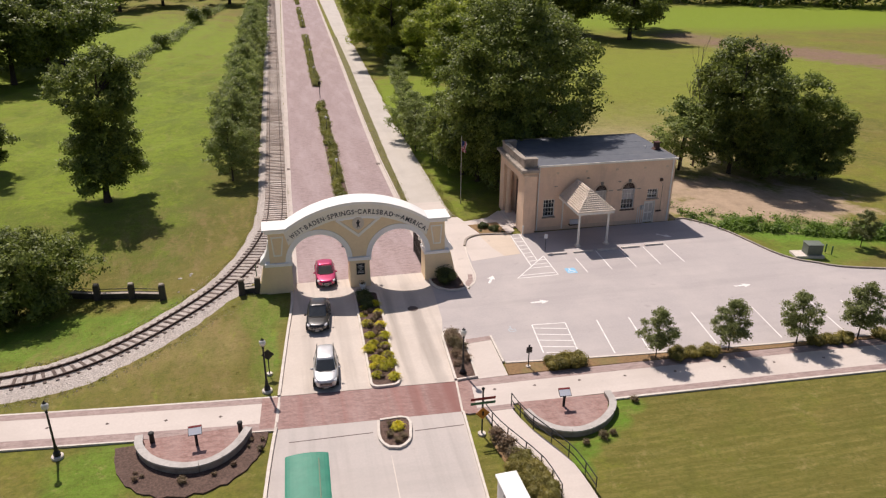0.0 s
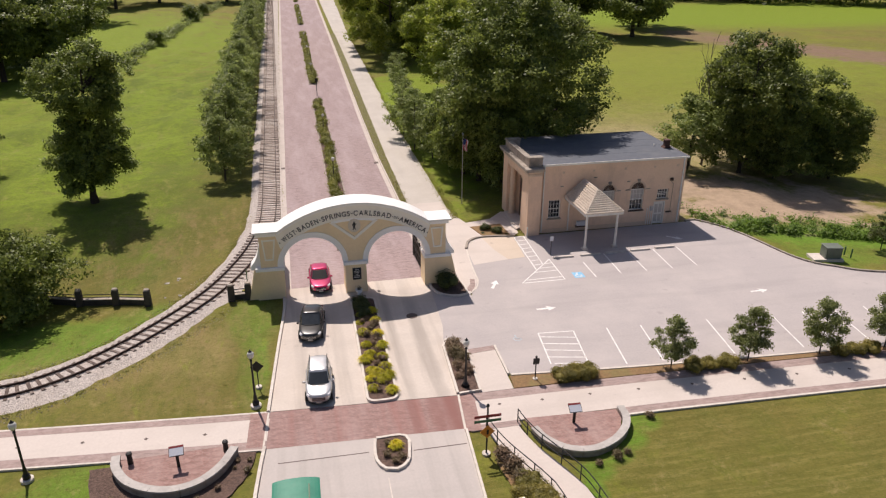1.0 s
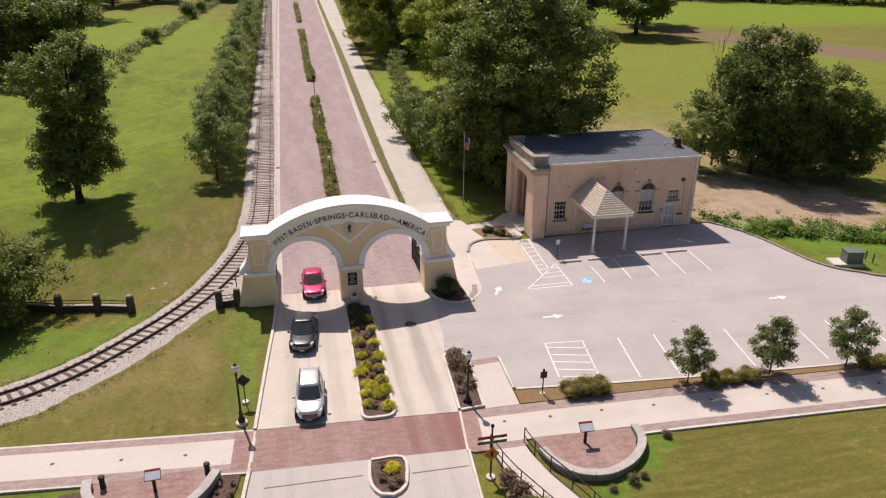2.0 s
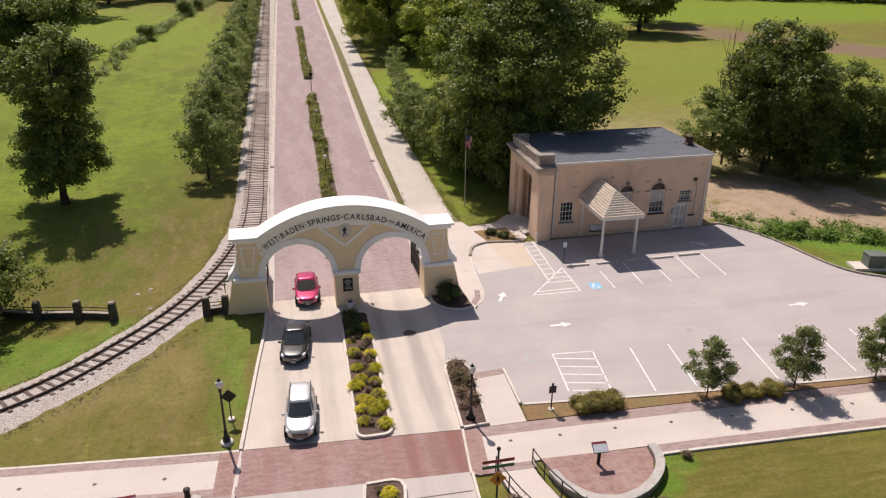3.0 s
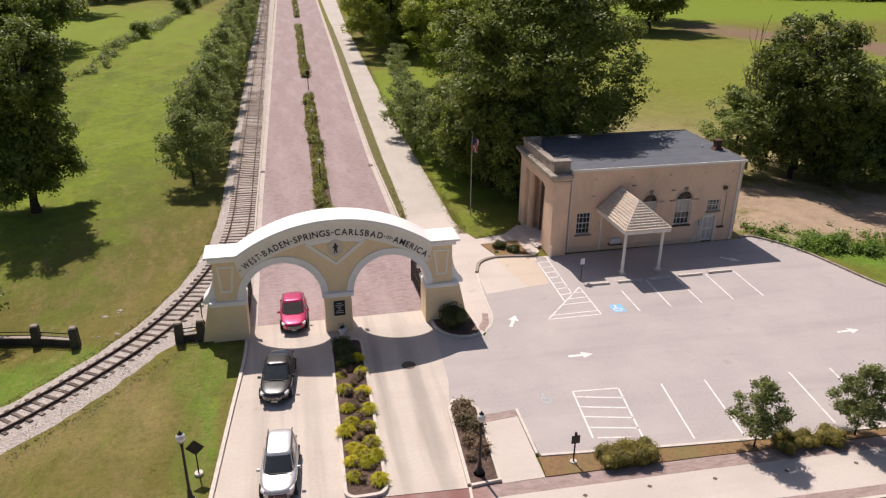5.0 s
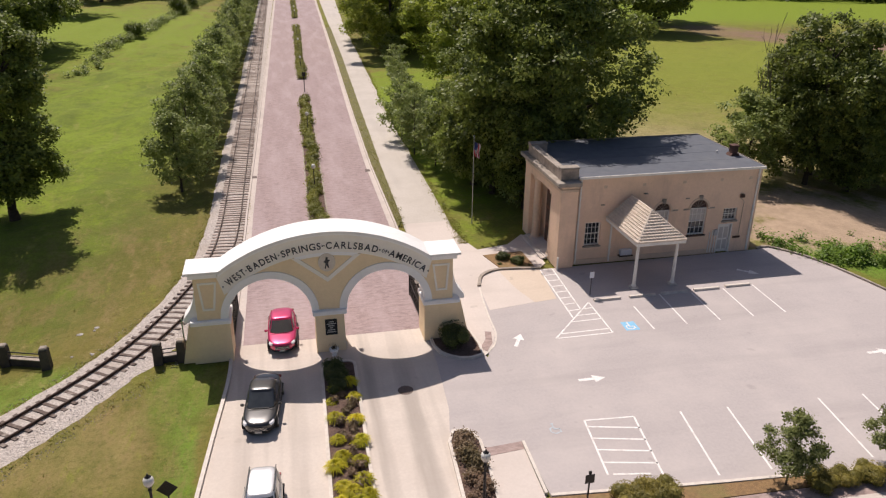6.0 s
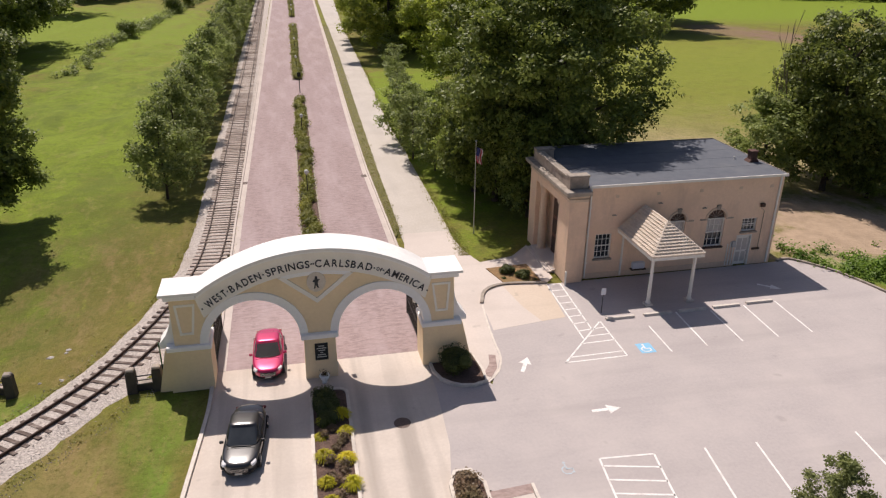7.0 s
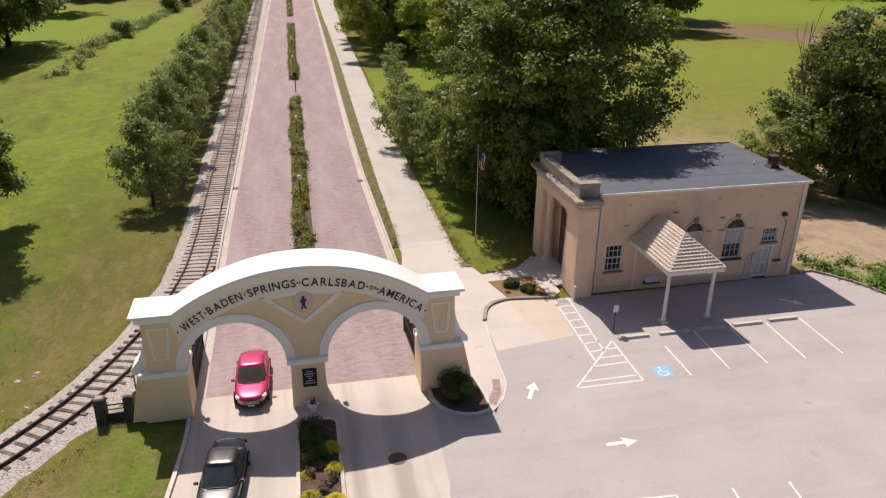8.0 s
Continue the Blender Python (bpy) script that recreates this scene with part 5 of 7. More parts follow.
for a, b in ((FY0 + 0.35, FY0 + 0.95), (FY1 - 0.95, FY1 - 0.35)):
    part("parapet_block", box(B(), FX0 + 0.02, FX1 + 0.05, a, b, 6.62, 7.42, 0.03), PARAM, HOUSE)
    part("parapet_block_coping", box(B(), FX0 - 0.03, FX1 + 0.1, a - 0.05, b + 0.05, 7.42, 7.54, 0.03), COPING, HOUSE)
for z, dx in ((0.0, 0.5), (0.08, 0.2)):
    part("entrance_step", box(B(), FX0 - dx, FX1 - 0.26, 1.4, 6.05, z, z + 0.1), WALKC, HOUSE)
part("bollard", tube(B(), (FX0 - 0.0, FY0 - 0.25, 0), (FX0 - 0.0, FY0 - 0.25, 1.0), 0.07, n=8), WHITEW, HOUSE, "white bollard")

# drive-through canopy
CAN = thing("canopy", "hipped shingle canopy on two white posts", "canopy", pose(22.23, 8.36, 0))
cx0, cx1, cy0 = -1.78, 1.78, -4.9
E0, RZ = 3.62, 5.15
bm = B()
v = [bm.verts.new(p) for p in ((cx0, cy0, E0), (cx1, cy0, E0), (cx1, 0.06, E0), (cx0, 0.06, E0), (0, cy0 + 1.9, RZ), (0, 0.06, RZ))]
for q in ((0, 1, 4), (1, 2, 5, 4), (0, 4, 5, 3), (2, 3, 5), (0, 3, 2, 1)):
    bm.faces.new([v[i] for i in q])
cr = part("roof", bm, TILE, CAN, "tan shingle hipped roof")
# courses of shingles laid on the slopes
for k in range(11):
    t = k / 11
    z = E0 + (RZ - E0) * t
    x0, y0 = cx0 * (1 - t), cy0 + 1.9 * t
    dz = 0.13
    q = (RZ - E0) / 11 + 0.03
    for s in (-1, 1):
        part("course", prism(B(), [(s * (x0 - 0.06), z - 0.01), (s * (x0 + 0.17), z + q), (s * (x0 - 0.06), z + 0.10)], y0, 0.05, "y"), TILE, cr)
        n = int((0.05 - y0) / 0.22)
        for i in range(n):
            yy = y0 + (i + 0.5) * (0.05 - y0) / n
            part("tile_roll", tube(B(), (s * (x0 - 0.09), yy, z + 0.085), (s * (x0 + 0.14), yy, z + q + 0.01), 0.034, 0.03, 5), TILE, cr)
    part("course", prism(B(), [(y0 - 0.06, z - 0.01), (y0 + 0.18, z + q), (y0 - 0.06, z + 0.10)], x0, -x0, "x"), TILE, cr)
    n = max(1, int(-2 * x0 / 0.22))
    for i in range(n):
        xx = x0 + (i + 0.5) * (-2 * x0) / n
        part("tile_roll", tube(B(), (xx, y0 - 0.09, z + 0.085), (xx, y0 + 0.15, z + q + 0.01), 0.034, 0.03, 5), TILE, cr)
for sx in (-1, 1):
    part("hip_ridge", tube(B(), (sx * cx1, cy0, E0 + 0.04), (0, cy0 + 1.9, RZ + 0.06), 0.07, n=6), TILE, cr)
    p = part("post", lathe(B(), [(0.17, 0), (0.17, 0.25), (0.12, 0.3), (0.105, 3.2), (0.16, 3.28), (0.16, 3.36)], (sx * 1.45 + 0.12, -4.25), 10), WHITEW, CAN, "white turned post")
    part("post_base", box(B(), sx * 1.45 - 0.13, sx * 1.45 + 0.37, -4.5, -4.0, 0.0, 0.16, 0.02), KERB, p)
    part("fascia", box(B(), min(sx * 1.66, sx * 1.80), max(sx * 1.66, sx * 1.80), cy0, 0.05, E0 - 0.24, E0 - 0.002), WHITEW, CAN)
part("ridge", tube(B(), (0, cy0 + 1.9, RZ + 0.04), (0, 0.05, RZ + 0.04), 0.07, n=6), TILE, cr)
part("fascia", box(B(), -1.66, 1.66, cy0, cy0 + 0.14, E0 - 0.24, E0 - 0.002), WHITEW, CAN)

# ---- railway ----
TRACK = spline([(-62, -12.2), (-45, -11.2), (-31.5, -10.1), (-25.1, -9.1), (-21.9, -8.4), (-18.6, -6.2), (-15.2, -2.5), (-11.3, 2.5), (-8.75, 8.3), (-7.25, 15), (-6.82, 22)] +
               [(rail_mid(y), y) for y in (30, 45, 60, 90, 120, 150, 200, 250, 300)], 0.62)


def ragged(line, seed, amount=0.3):
    return [(x + amount * noise.noise(Vector((x * 0.9, y * 0.9, seed))), y + amount * noise.noise(Vector((x * 0.9, y * 0.9, seed + 9)))) for x, y in line]


def right_edge(p):
    near = 2.9 if p[1] < 4 else max(1.15, 2.9 - 0.16 * (p[1] - 4))
    return near if p[1] < 18 else max(near, road_left(p[1]) - 0.5 - p[0])


def build_ballast():
    """A low bank of crushed stone with ragged feet."""
    bm = B()
    n = len(TRACK)
    lines = [ragged(offset(TRACK, -2.15), 1, 0.22), offset(TRACK, -1.65), offset(TRACK, 0), offset(TRACK, 1.1), ragged(side, 3, 0.25)]
    up = (-0.10, 0.04, 0.05, 0.04, -0.09)
    rows = [[bm.verts.new((l[k][0], l[k][1], hz(*l[k]) + u + (0.02 * noise.noise(Vector((l[k][0] * 3, l[k][1] * 3, u)))))) for l, u in zip(lines, up)] for k in range(n)]
    for p, q in zip(rows, rows[1:]):
        for i in range(4):
            bm.faces.new((p[i], p[i + 1], q[i + 1], q[i]))
    ob = part("ballast", bm, BALLAST)
    tagged(ob, "grey crushed stone ballast of the railway", "ballast", kind="structure")


side = []
for k, p in enumerate(TRACK):
    u, v = TRACK[max(0, k - 1)], TRACK[min(len(TRACK) - 1, k + 1)]
    dx, dy = v[0] - u[0], v[1] - u[1]
    w = right_edge(p) / math.hypot(dx, dy)
    side.append((p[0] + dy * w, p[1] - dx * w))
build_ballast()


def loose_stones():
    """Loose pieces of ballast strewn along the bank and its feet."""
    rg = np.random.default_rng(21)
    vs, fs = [], []
    near = [k for k, p in enumerate(TRACK) if p[1] < 22 and p[0] > -34]
    for _ in range(3600):
        k = int(rg.choice(near))
        f = rg.uniform(-1, 1)
        p, q = TRACK[k], side[k]
        d = 1.12 if rg.uniform() < 0.5 else rg.uniform(0.3, 1.0)
        s = (p[0] - 0.75 * (q[0] - p[0]) * d, p[1] - 0.75 * (q[1] - p[1]) * d) if f < -0.3 else (p[0] + (q[0] - p[0]) * d, p[1] + (q[1] - p[1]) * d)
        x, y = s[0] + rg.normal() * 0.22, s[1] + rg.normal() * 0.22
        r = rg.uniform(0.02, 0.05)
        n0, z = len(vs), hz(x, y) + (0.05 if d < 0.8 else -0.06)
        a0 = rg.uniform(0, 6.28)
        vs += [(x + r * math.cos(a0 + 2.1 * i) * rg.uniform(.7, 1.2), y + r * math.sin(a0 + 2.1 * i) * rg.uniform(.7, 1.2), z) for i in range(3)] + [(x + rg.normal() * r * .2, y, z + r * 1.1)]
        fs += [(n0, n0 + 1, n0 + 3), (n0 + 1, n0 + 2, n0 + 3), (n0 + 2, n0, n0 + 3)]
    me = bpy.data.meshes.new("loose_stones")
    me.from_pydata(vs, [], fs)
    tagged(part("loose_stones", me, BALLAST), "loose grey stones strewn along the railway", "gravel", kind="stuff")


loose_stones()
RW = thing("railway", "old single railway track curving past the gateway", "railway", pose(0, 0, 0))
for d in (-0.72, 0.72):
    bm = strip(B(), offset(TRACK, d - 0.035), offset(TRACK, d + 0.035), -0.16, lambda x, y: hz(x, y) + 0.23)
    part("rail", bm, RAIL, RW, "rusty steel rail")
TIEME = mesh_of(box(B(), -1.2, 1.2, -0.11, 0.11, -0.08, 0.09, 0.012), "tie")
TIEME.materials.append(TIE)
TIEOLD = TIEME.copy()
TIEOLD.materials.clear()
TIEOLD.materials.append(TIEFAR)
far = B()
rng = random.Random(5)
for i, p in enumerate(TRACK[1:-1]):
    a, b = TRACK[i], TRACK[i + 2]
    turn = math.degrees(math.atan2(b[1] - a[1], b[0] - a[0])) - 90 + rng.uniform(-2, 2)
    z = hz(*p) - (0.03 if p[1] < 14 else 0.0) + rng.uniform(-0.03, 0.015)
    if -34 < p[0] and p[1] < 75:
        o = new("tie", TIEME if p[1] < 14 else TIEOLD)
        o.parent = RW
        ca, sa = math.cos(radians(turn)), math.sin(radians(turn))
        cant = math.atan2(hz(p[0] + 1.2 * ca, p[1] + 1.2 * sa) - hz(p[0] - 1.2 * ca, p[1] - 1.2 * sa), 2.4)
        o.matrix_basis = pose(p[0] + rng.uniform(-.05, .05), p[1], z + 0.03, 0, 0, turn) @ Matrix.Rotation(-cant, 4, "Y")
    else:
        m = pose(p[0], p[1], z, 0, 0, turn)
        n0 = len(far.verts)
        box(far, -1.2, 1.2, -0.11, 0.11, -0.08, 0.09)
        far.verts.ensure_lookup_table()
        for v in far.verts[n0:]:
            v.co = m @ v.co
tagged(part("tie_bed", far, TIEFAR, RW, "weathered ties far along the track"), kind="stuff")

# low dark fence either side of the track
FP = [(-24.9, 6.5), (-22.0, 5.45), (-19.0, 4.35), (-16.3, 2.75)]


def fence(pts, label):
    t = thing("stone_fence", label, "fence", pose(pts[0][0], pts[0][1], 0))
    for x, y in pts:
        z, x, y = hz(x, y), x - pts[0][0], y - pts[0][1]
        bm = prism(B(), [(x - 0.26, z - 0.2), (x + 0.26, z - 0.2), (x + 0.22, z + 1.22), (x - 0.22, z + 1.22)], y - 0.24, y + 0.24, "y")
        pp = part("post", bm, STONEDK, t, "dark stone post")
        part("post_cap", box(B(), x - 0.2, x + 0.2, y - 0.2, y + 0.2, z + 1.2, z + 1.36, 0.05), COPING, pp)
    for (a, b), (c, d) in zip(pts, pts[1:]):
        za, zb = hz(a, b), hz(c, d)
        a, b, c, d = a - pts[0][0], b - pts[0][1], c - pts[0][0], d - pts[0][1]
        for nm, w0, w1, z0, z1, mt in (("kerb_wall", 0.0, 0.34, -0.3, 0.36, STONEDK), ("wall_cap", -0.04, 0.38, 0.36, 0.42, COPING)):
            bm = B()
            f = [bm.verts.new(q) for q in ((a, b + w0, za + z0), (c, d + w0, zb + z0), (c, d + w1, zb + z0), (a, b + w1, za + z0), (a, b + w0, za + z1), (c, d + w0, zb + z1), (c, d + w1, zb + z1), (a, b + w1, za + z1))]
            for q in ((3, 2, 1, 0), (4, 5, 6, 7), (0, 1, 5, 4), (1, 2, 6, 5), (2, 3, 7, 6), (3, 0, 4, 7)):
                bm.faces.new([f[k] for k in q])
            part(nm, bm, mt, t)
        part("rail", tube(B(), (a, b, za + 0.85), (c, d, zb + 0.85), 0.035, n=6), IRON, t)
        part("rail", tube(B(), (a, b, za + 0.6), (c, d, zb + 0.6), 0.03, n=6), IRON, t)


fence(FP, "low dark stone and iron fence on the lawn")
fence([(-9.78, 0.6), (-8.5, 0.6)], "short dark stone fence joining the gateway")

# ---- street furniture ----


def street_lamp(x, y, h, label):
    t = thing("street_lamp", label, "street lamp", pose(x, y, hz(x, y)), "black street lamps")
    part("footing", lathe(B(), [(0.33, -0.1), (0.33, 0.07), (0.28, 0.1)], n=12), KERB, t, "round concrete footing")
    part("pole", lathe(B(), [(0.2, 0.08), (0.2, 0.3), (0.12, 0.42), (0.1, 0.7), (0.07, 0.85), (0.055, h - 0.65), (0.09, h - 0.6), (0.05, h - 0.5), (0.12, h - 0.42)], n=10), IRON, t)
    part("globe", lathe(B(), [(0.09, h - 0.42), (0.19, h - 0.28), (0.2, h - 0.1), (0.12, h + 0.02)], n=12), GLOBE, t, "white acorn globe", smooth=True)
    part("finial", lathe(B(), [(0.13, h + 0.02), (0.05, h + 0.08), (0.02, h + 0.18)], n=8), IRON, t)


street_lamp(-7.8, -13.95, 3.75, "black street lamp with white globe on the lawn")
street_lamp(5.02, -14.72, 3.4, "black street lamp with white globe in the corner bed")
street_lamp(-19.35, -18.05, 3.6, "black street lamp with white globe beside the pavement")


def diamond_sign(x, y, h, mat, label, s=0.42, turn=0):
    t = thing("diamond_sign", label, "sign", pose(x, y, hz(x, y), 0, 0, turn))
    part("pole", tube(B(), (0, 0.03, -0.1), (0, 0.03, h), 0.035, n=8), IRON, t)
    part("footing", lathe(B(), [(0.2, -0.1), (0.2, 0.06)], (0, 0.03), n=10), KERB, t)
    b = part("board", prism(B(), [(-s, h), (0, h - s), (s, h), (0, h + s)], -0.02, 0.0, "y"), mat, t)
    part("symbol", prism(B(), [(-s * 0.3, h - 0.02), (0, h - s * 0.4), (s * 0.3, h - 0.02), (0, h + s * 0.4)], -0.026, -0.019, "y"), IRON, b)


diamond_sign(-7.65, -12.0, 1.5, IRON, "dark diamond sign seen from behind on a thin pole")
t = thing("finger_post", "dark finger post with red, green and amber sign boards", "sign post", pose(4.58, -21.15, 0))
part("pole", tube(B(), (0, 0.04, -0.1), (0, 0.04, 3.1), 0.05, n=8), IRON, t)
part("footing", lathe(B(), [(0.24, -0.1), (0.24, 0.06)], (0, 0.04), n=10), KERB, t)
part("finial", lathe(B(), [(0.09, 3.1), (0.1, 3.18), (0.02, 3.28)], (0, 0.04), n=8), IRON, t)
part("board", box(B(), -0.75, 0.75, -0.02, 0.0, 2.43, 2.6, 0.004), REDS, t, "dark red direction board")
part("board", box(B(), -0.75, 0.75, -0.02, 0.0, 2.13, 2.3, 0.004), GREENS, t, "dark green direction board")
b = part("diamond", prism(B(), [(-0.42, 1.5), (0, 1.08), (0.42, 1.5), (0, 1.92)], -0.02, 0.0, "y"), AMBER, t, "amber diamond sign")
part("symbol", prism(B(), [(-0.05, 1.34), (0.06, 1.34), (0.08, 1.62), (-0.04, 1.66)], -0.027, -0.018, "y"), IRON, b)

t = thing("bed_sign", "small black sign on a pole in the straw bed", "sign", pose(9.6, -14.8, 0))
part("pole", tube(B(), (0, 0, 0), (0, 0, 1.6), 0.04, n=8), IRON, t)
part("footing", lathe(B(), [(0.17, -0.05), (0.17, 0.1)], n=10), KERB, t)
part("board", box(B(), -0.21, 0.21, -0.05, -0.02, 1.15, 1.6, 0.01), SIGNBLK, t)
part("finial", box(B(), -0.06, 0.06, -0.03, 0.03, 1.6, 1.75), IRON, t)

t = thing("access_sign", "small blue and white parking sign on a thin pole", "sign", pose(17.5, 3.65, 0))
part("pole", tube(B(), (0, 0, -0.1), (0, 0, 1.75), 0.03, n=8), IRON, t)
part("board", box(B(), -0.16, 0.16, -0.04, -0.02, 1.3, 1.75, 0.005), PANELP, t)


def info_panel(x, y, turn, label):
    t = thing("info_panel", label, "information panel", pose(x, y, 0.05, 0, 0, turn) @ Matrix.Scale(0.86, 4), "information panels")
    part("pole", box(B(), -0.09, 0.09, -0.06, 0.06, 0, 1.2, 0.01), IRON, t)
    bd = part("board", prism(B(), [(-0.28, 1.02), (0.28, 1.37), (0.26, 1.41), (-0.30, 1.06)], -0.44, 0.44, "x"), IRON, t)
    f = part("print", prism(B(), [(-0.28, 1.075), (0.24, 1.4), (0.24, 1.409), (-0.28, 1.084)], -0.41, 0.41, "x"), PANELP, bd, "pale printed face")
    part("header", prism(B(), [(0.14, 1.345), (0.25, 1.414), (0.25, 1.424), (0.14, 1.355)], -0.43, 0.43, "x"), REDS, bd)


info_panel(-11.75, -18.75, 4, "slanted information panel on a brick terrace")
info_panel(10.3, -19.6, -3, "slanted information panel on a brick terrace")


def seat_wall(name, pts, w, h, label, n):
    """A curved low stone wall built of long blocks."""
    t = thing(name, label, "seat wall", pose(pts[0][0], pts[0][1], 0))
    line = spline(pts, 0.25)
    m = len(line) / n
    for k in range(n):
        seg = [(x - pts[0][0], y - pts[0][1]) for x, y in line[int(k * m):int((k + 1) * m) + 1]]
        if len(seg) < 2:
            continue
        seg[-1] = tuple(seg[-1][i] * 0.96 + seg[-2][i] * 0.04 for i in (0, 1))
        part("wall_block", strip(B(), offset(seg, -w * 0.4), offset(seg, w * 0.4), -h - 0.3, h - 0.1), COPING, t)
        part("cap_stone", strip(B(), offset(seg, -w / 2), offset(seg, w / 2), -0.1, h), WALLST, t, "pale stone cap")


slab("terrace", [(-14.9, -17.6), (-14.7, -18.7), (-13.9, -19.8), (-12.8, -20.5), (-11.6, -20.7), (-10.5, -20.3), (-9.6, -19.5), (-9.0, -18.3), (-8.9, -17.5)], 0.05, BRICKWALK, "red brick terrace inside the seat wall", "terrace")
seat_wall("seat_wall", [(-15.0, -17.7), (-14.85, -18.7), (-14.1, -19.9), (-12.9, -20.7), (-11.7, -20.95), (-10.5, -20.6), (-9.5, -19.6), (-8.85, -18.2)], 0.45, 0.5, "curved pale stone seat wall round a brick terrace", 7)
slab("terrace", [(7.6, -18.6), (13.3, -18.9), (13.2, -19.8), (12.7, -20.8), (11.7, -21.7), (10.4, -22.15), (9.1, -21.9), (8.0, -20.8)], 0.05, BRICKWALK, "red brick terrace inside the seat wall", "terrace")
seat_wall("seat_wall", [(7.75, -19.9), (8.1, -21.0), (9.0, -22.0), (10.3, -22.35), (11.65, -21.95), (12.75, -21.1), (13.35, -20.1), (13.45, -19.05)], 0.45, 0.4, "curved pale stone seat wall round a brick terrace", 8)
for x, y in ((-14.3, -17.9), (-9.35, -17.95)):
    t = thing("short_bollard", "short black bollard at the terrace edge", "bollard", pose(x, y, 0.02), "terrace bollards")
    part("body", lathe(B(), [(0.16, 0), (0.15, 0.1), (0.13, 0.55), (0.17, 0.6), (0.15, 0.7), (0.05, 0.74)], n=10), IRON, t)

# winding ramp with handrails
RAMP = spline([(6.1, -18.5), (6.25, -19.8), (6.6, -21.2), (7.2, -22.7), (7.75, -24.1), (8.1, -25.6), (8.3, -30), (8.4, -38), (8.3, -60), (8.2, -95)], 0.5)
ob = part("ramp", strip(B(), offset(RAMP, -0.94), offset(RAMP, 0.94), -0.25, 0.01), WALKC)
tagged(ob, "pale concrete path winding down past the terrace", "path", kind="structure")
bed("path_bed", [(5.15, -20.6), (5.5, -21.9), (6.0, -23.3), (6.55, -24.6), (6.95, -26.0), (7.1, -29.0), (5.4, -29.0), (5.3, -25.0), (4.95, -22.0)], "bare brown planted strip beside the winding path", STRAW, kerb=False, top=0.0)
for d in (-0.98, 0.98):
    line = offset(RAMP, d)[1:20]
    t = thing("handrail", "dark metal handrail along the winding path", "handrail", pose(line[0][0], line[0][1], 0), "path handrails")
    L = [(x - line[0][0], y - line[0][1]) for x, y in line]
    for z in (0.45, 0.95):
        bm = B()
        rings = []
        for i, p in enumerate(L):
            u, v = L[max(0, i - 1)], L[min(len(L) - 1, i + 1)]
            k = math.hypot(v[0] - u[0], v[1] - u[1])
            nx, ny = -(v[1] - u[1]) / k, (v[0] - u[0]) / k
            rings.append([bm.verts.new((p[0] + 0.033 * math.cos(q) * nx, p[1] + 0.033 * math.cos(q) * ny, z + 0.033 * math.sin(q))) for q in [math.pi * j / 3 for j in range(6)]])
        for u, v in zip(rings, rings[1:]):
            for j in range(6):
                bm.faces.new((u[j], u[(j + 1) % 6], v[(j + 1) % 6], v[j]))
        part("rail", bm, IRON, t)
    for p in L[::3]:
        part("post", tube(B(), (*p, -0.1), (*p, 0.95), 0.035, n=6), IRON, t)

# wheel stops
ws = thing("wheel_stop", "low concrete wheel stop at the head of a stall", "wheel stop", pose(18.36, 2.78, 0), "wheel stops")
part("block", prism(B(), [(-0.13, 0), (0.13, 0), (0.09, 0.14), (-0.09, 0.14)], -0.95, 0.95, "x"), KERB, ws)
for x, y in ((20.92, 2.8), (23.33, 2.84), (25.75, 2.88), (28.2, 2.98)):
    copy_thing(ws, pose(x, y, 0))
for x, y in ((3.4, -4.9),):
    tagged(part("manhole_cover", lathe(B(), [(0.42, -0.02), (0.42, 0.008)], (x, y), 16), RUST), "dark iron manhole cover in the lane", "manhole cover")
for x, y in ((-5.15, 34.3), (6.13, 34.5)):
    tagged(part("drain_grate", box(B(), x - 0.25, x + 0.25, y - 0.35, y + 0.35, -0.02, 0.03), RUST), "dark drain grate in the gutter", "drain", "gutter drains")

# flag pole beside the building
t = thing("flag_pole", "thin steel flag pole with a hanging flag", "flag pole", pose(12.98, 18.2, 0))
part("pole", lathe(B(), [(0.06, -0.1), (0.035, 1.5), (0.022, 7.4)], n=8), STEEL, t)
part("ball", lathe(B(), [(0.02, 7.4), (0.07, 7.47), (0.02, 7.55)], n=8), CHROME, t)
fl = B()
g = [[fl.verts.new((0.05 + 0.45 * i / 6 + 0.05 * math.sin(j), 0.09 * math.sin(1.7 * i + 0.5 * j), 7.0 - 1.25 * j / 8 - 0.03 * i)) for i in range(7)] for j in range(9)]
for a, b in zip(g, g[1:]):
    for i in range(6):
        fl.faces.new((a[i], a[i + 1], b[i + 1], b[i]))
me = part("flag", fl, FLAGM, t, "red and white striped cloth flag")
me.data.materials.append(FLAGW)
me.data.materials.append(FLAGB)
for f in me.data.polygons:
    i, j = f.index % 6, f.index // 6
    f.material_index = 2 if (j < 4 and i < 3) else i % 2
sol = me.modifiers.new("thick", "SOLIDIFY")
sol.thickness = 0.012

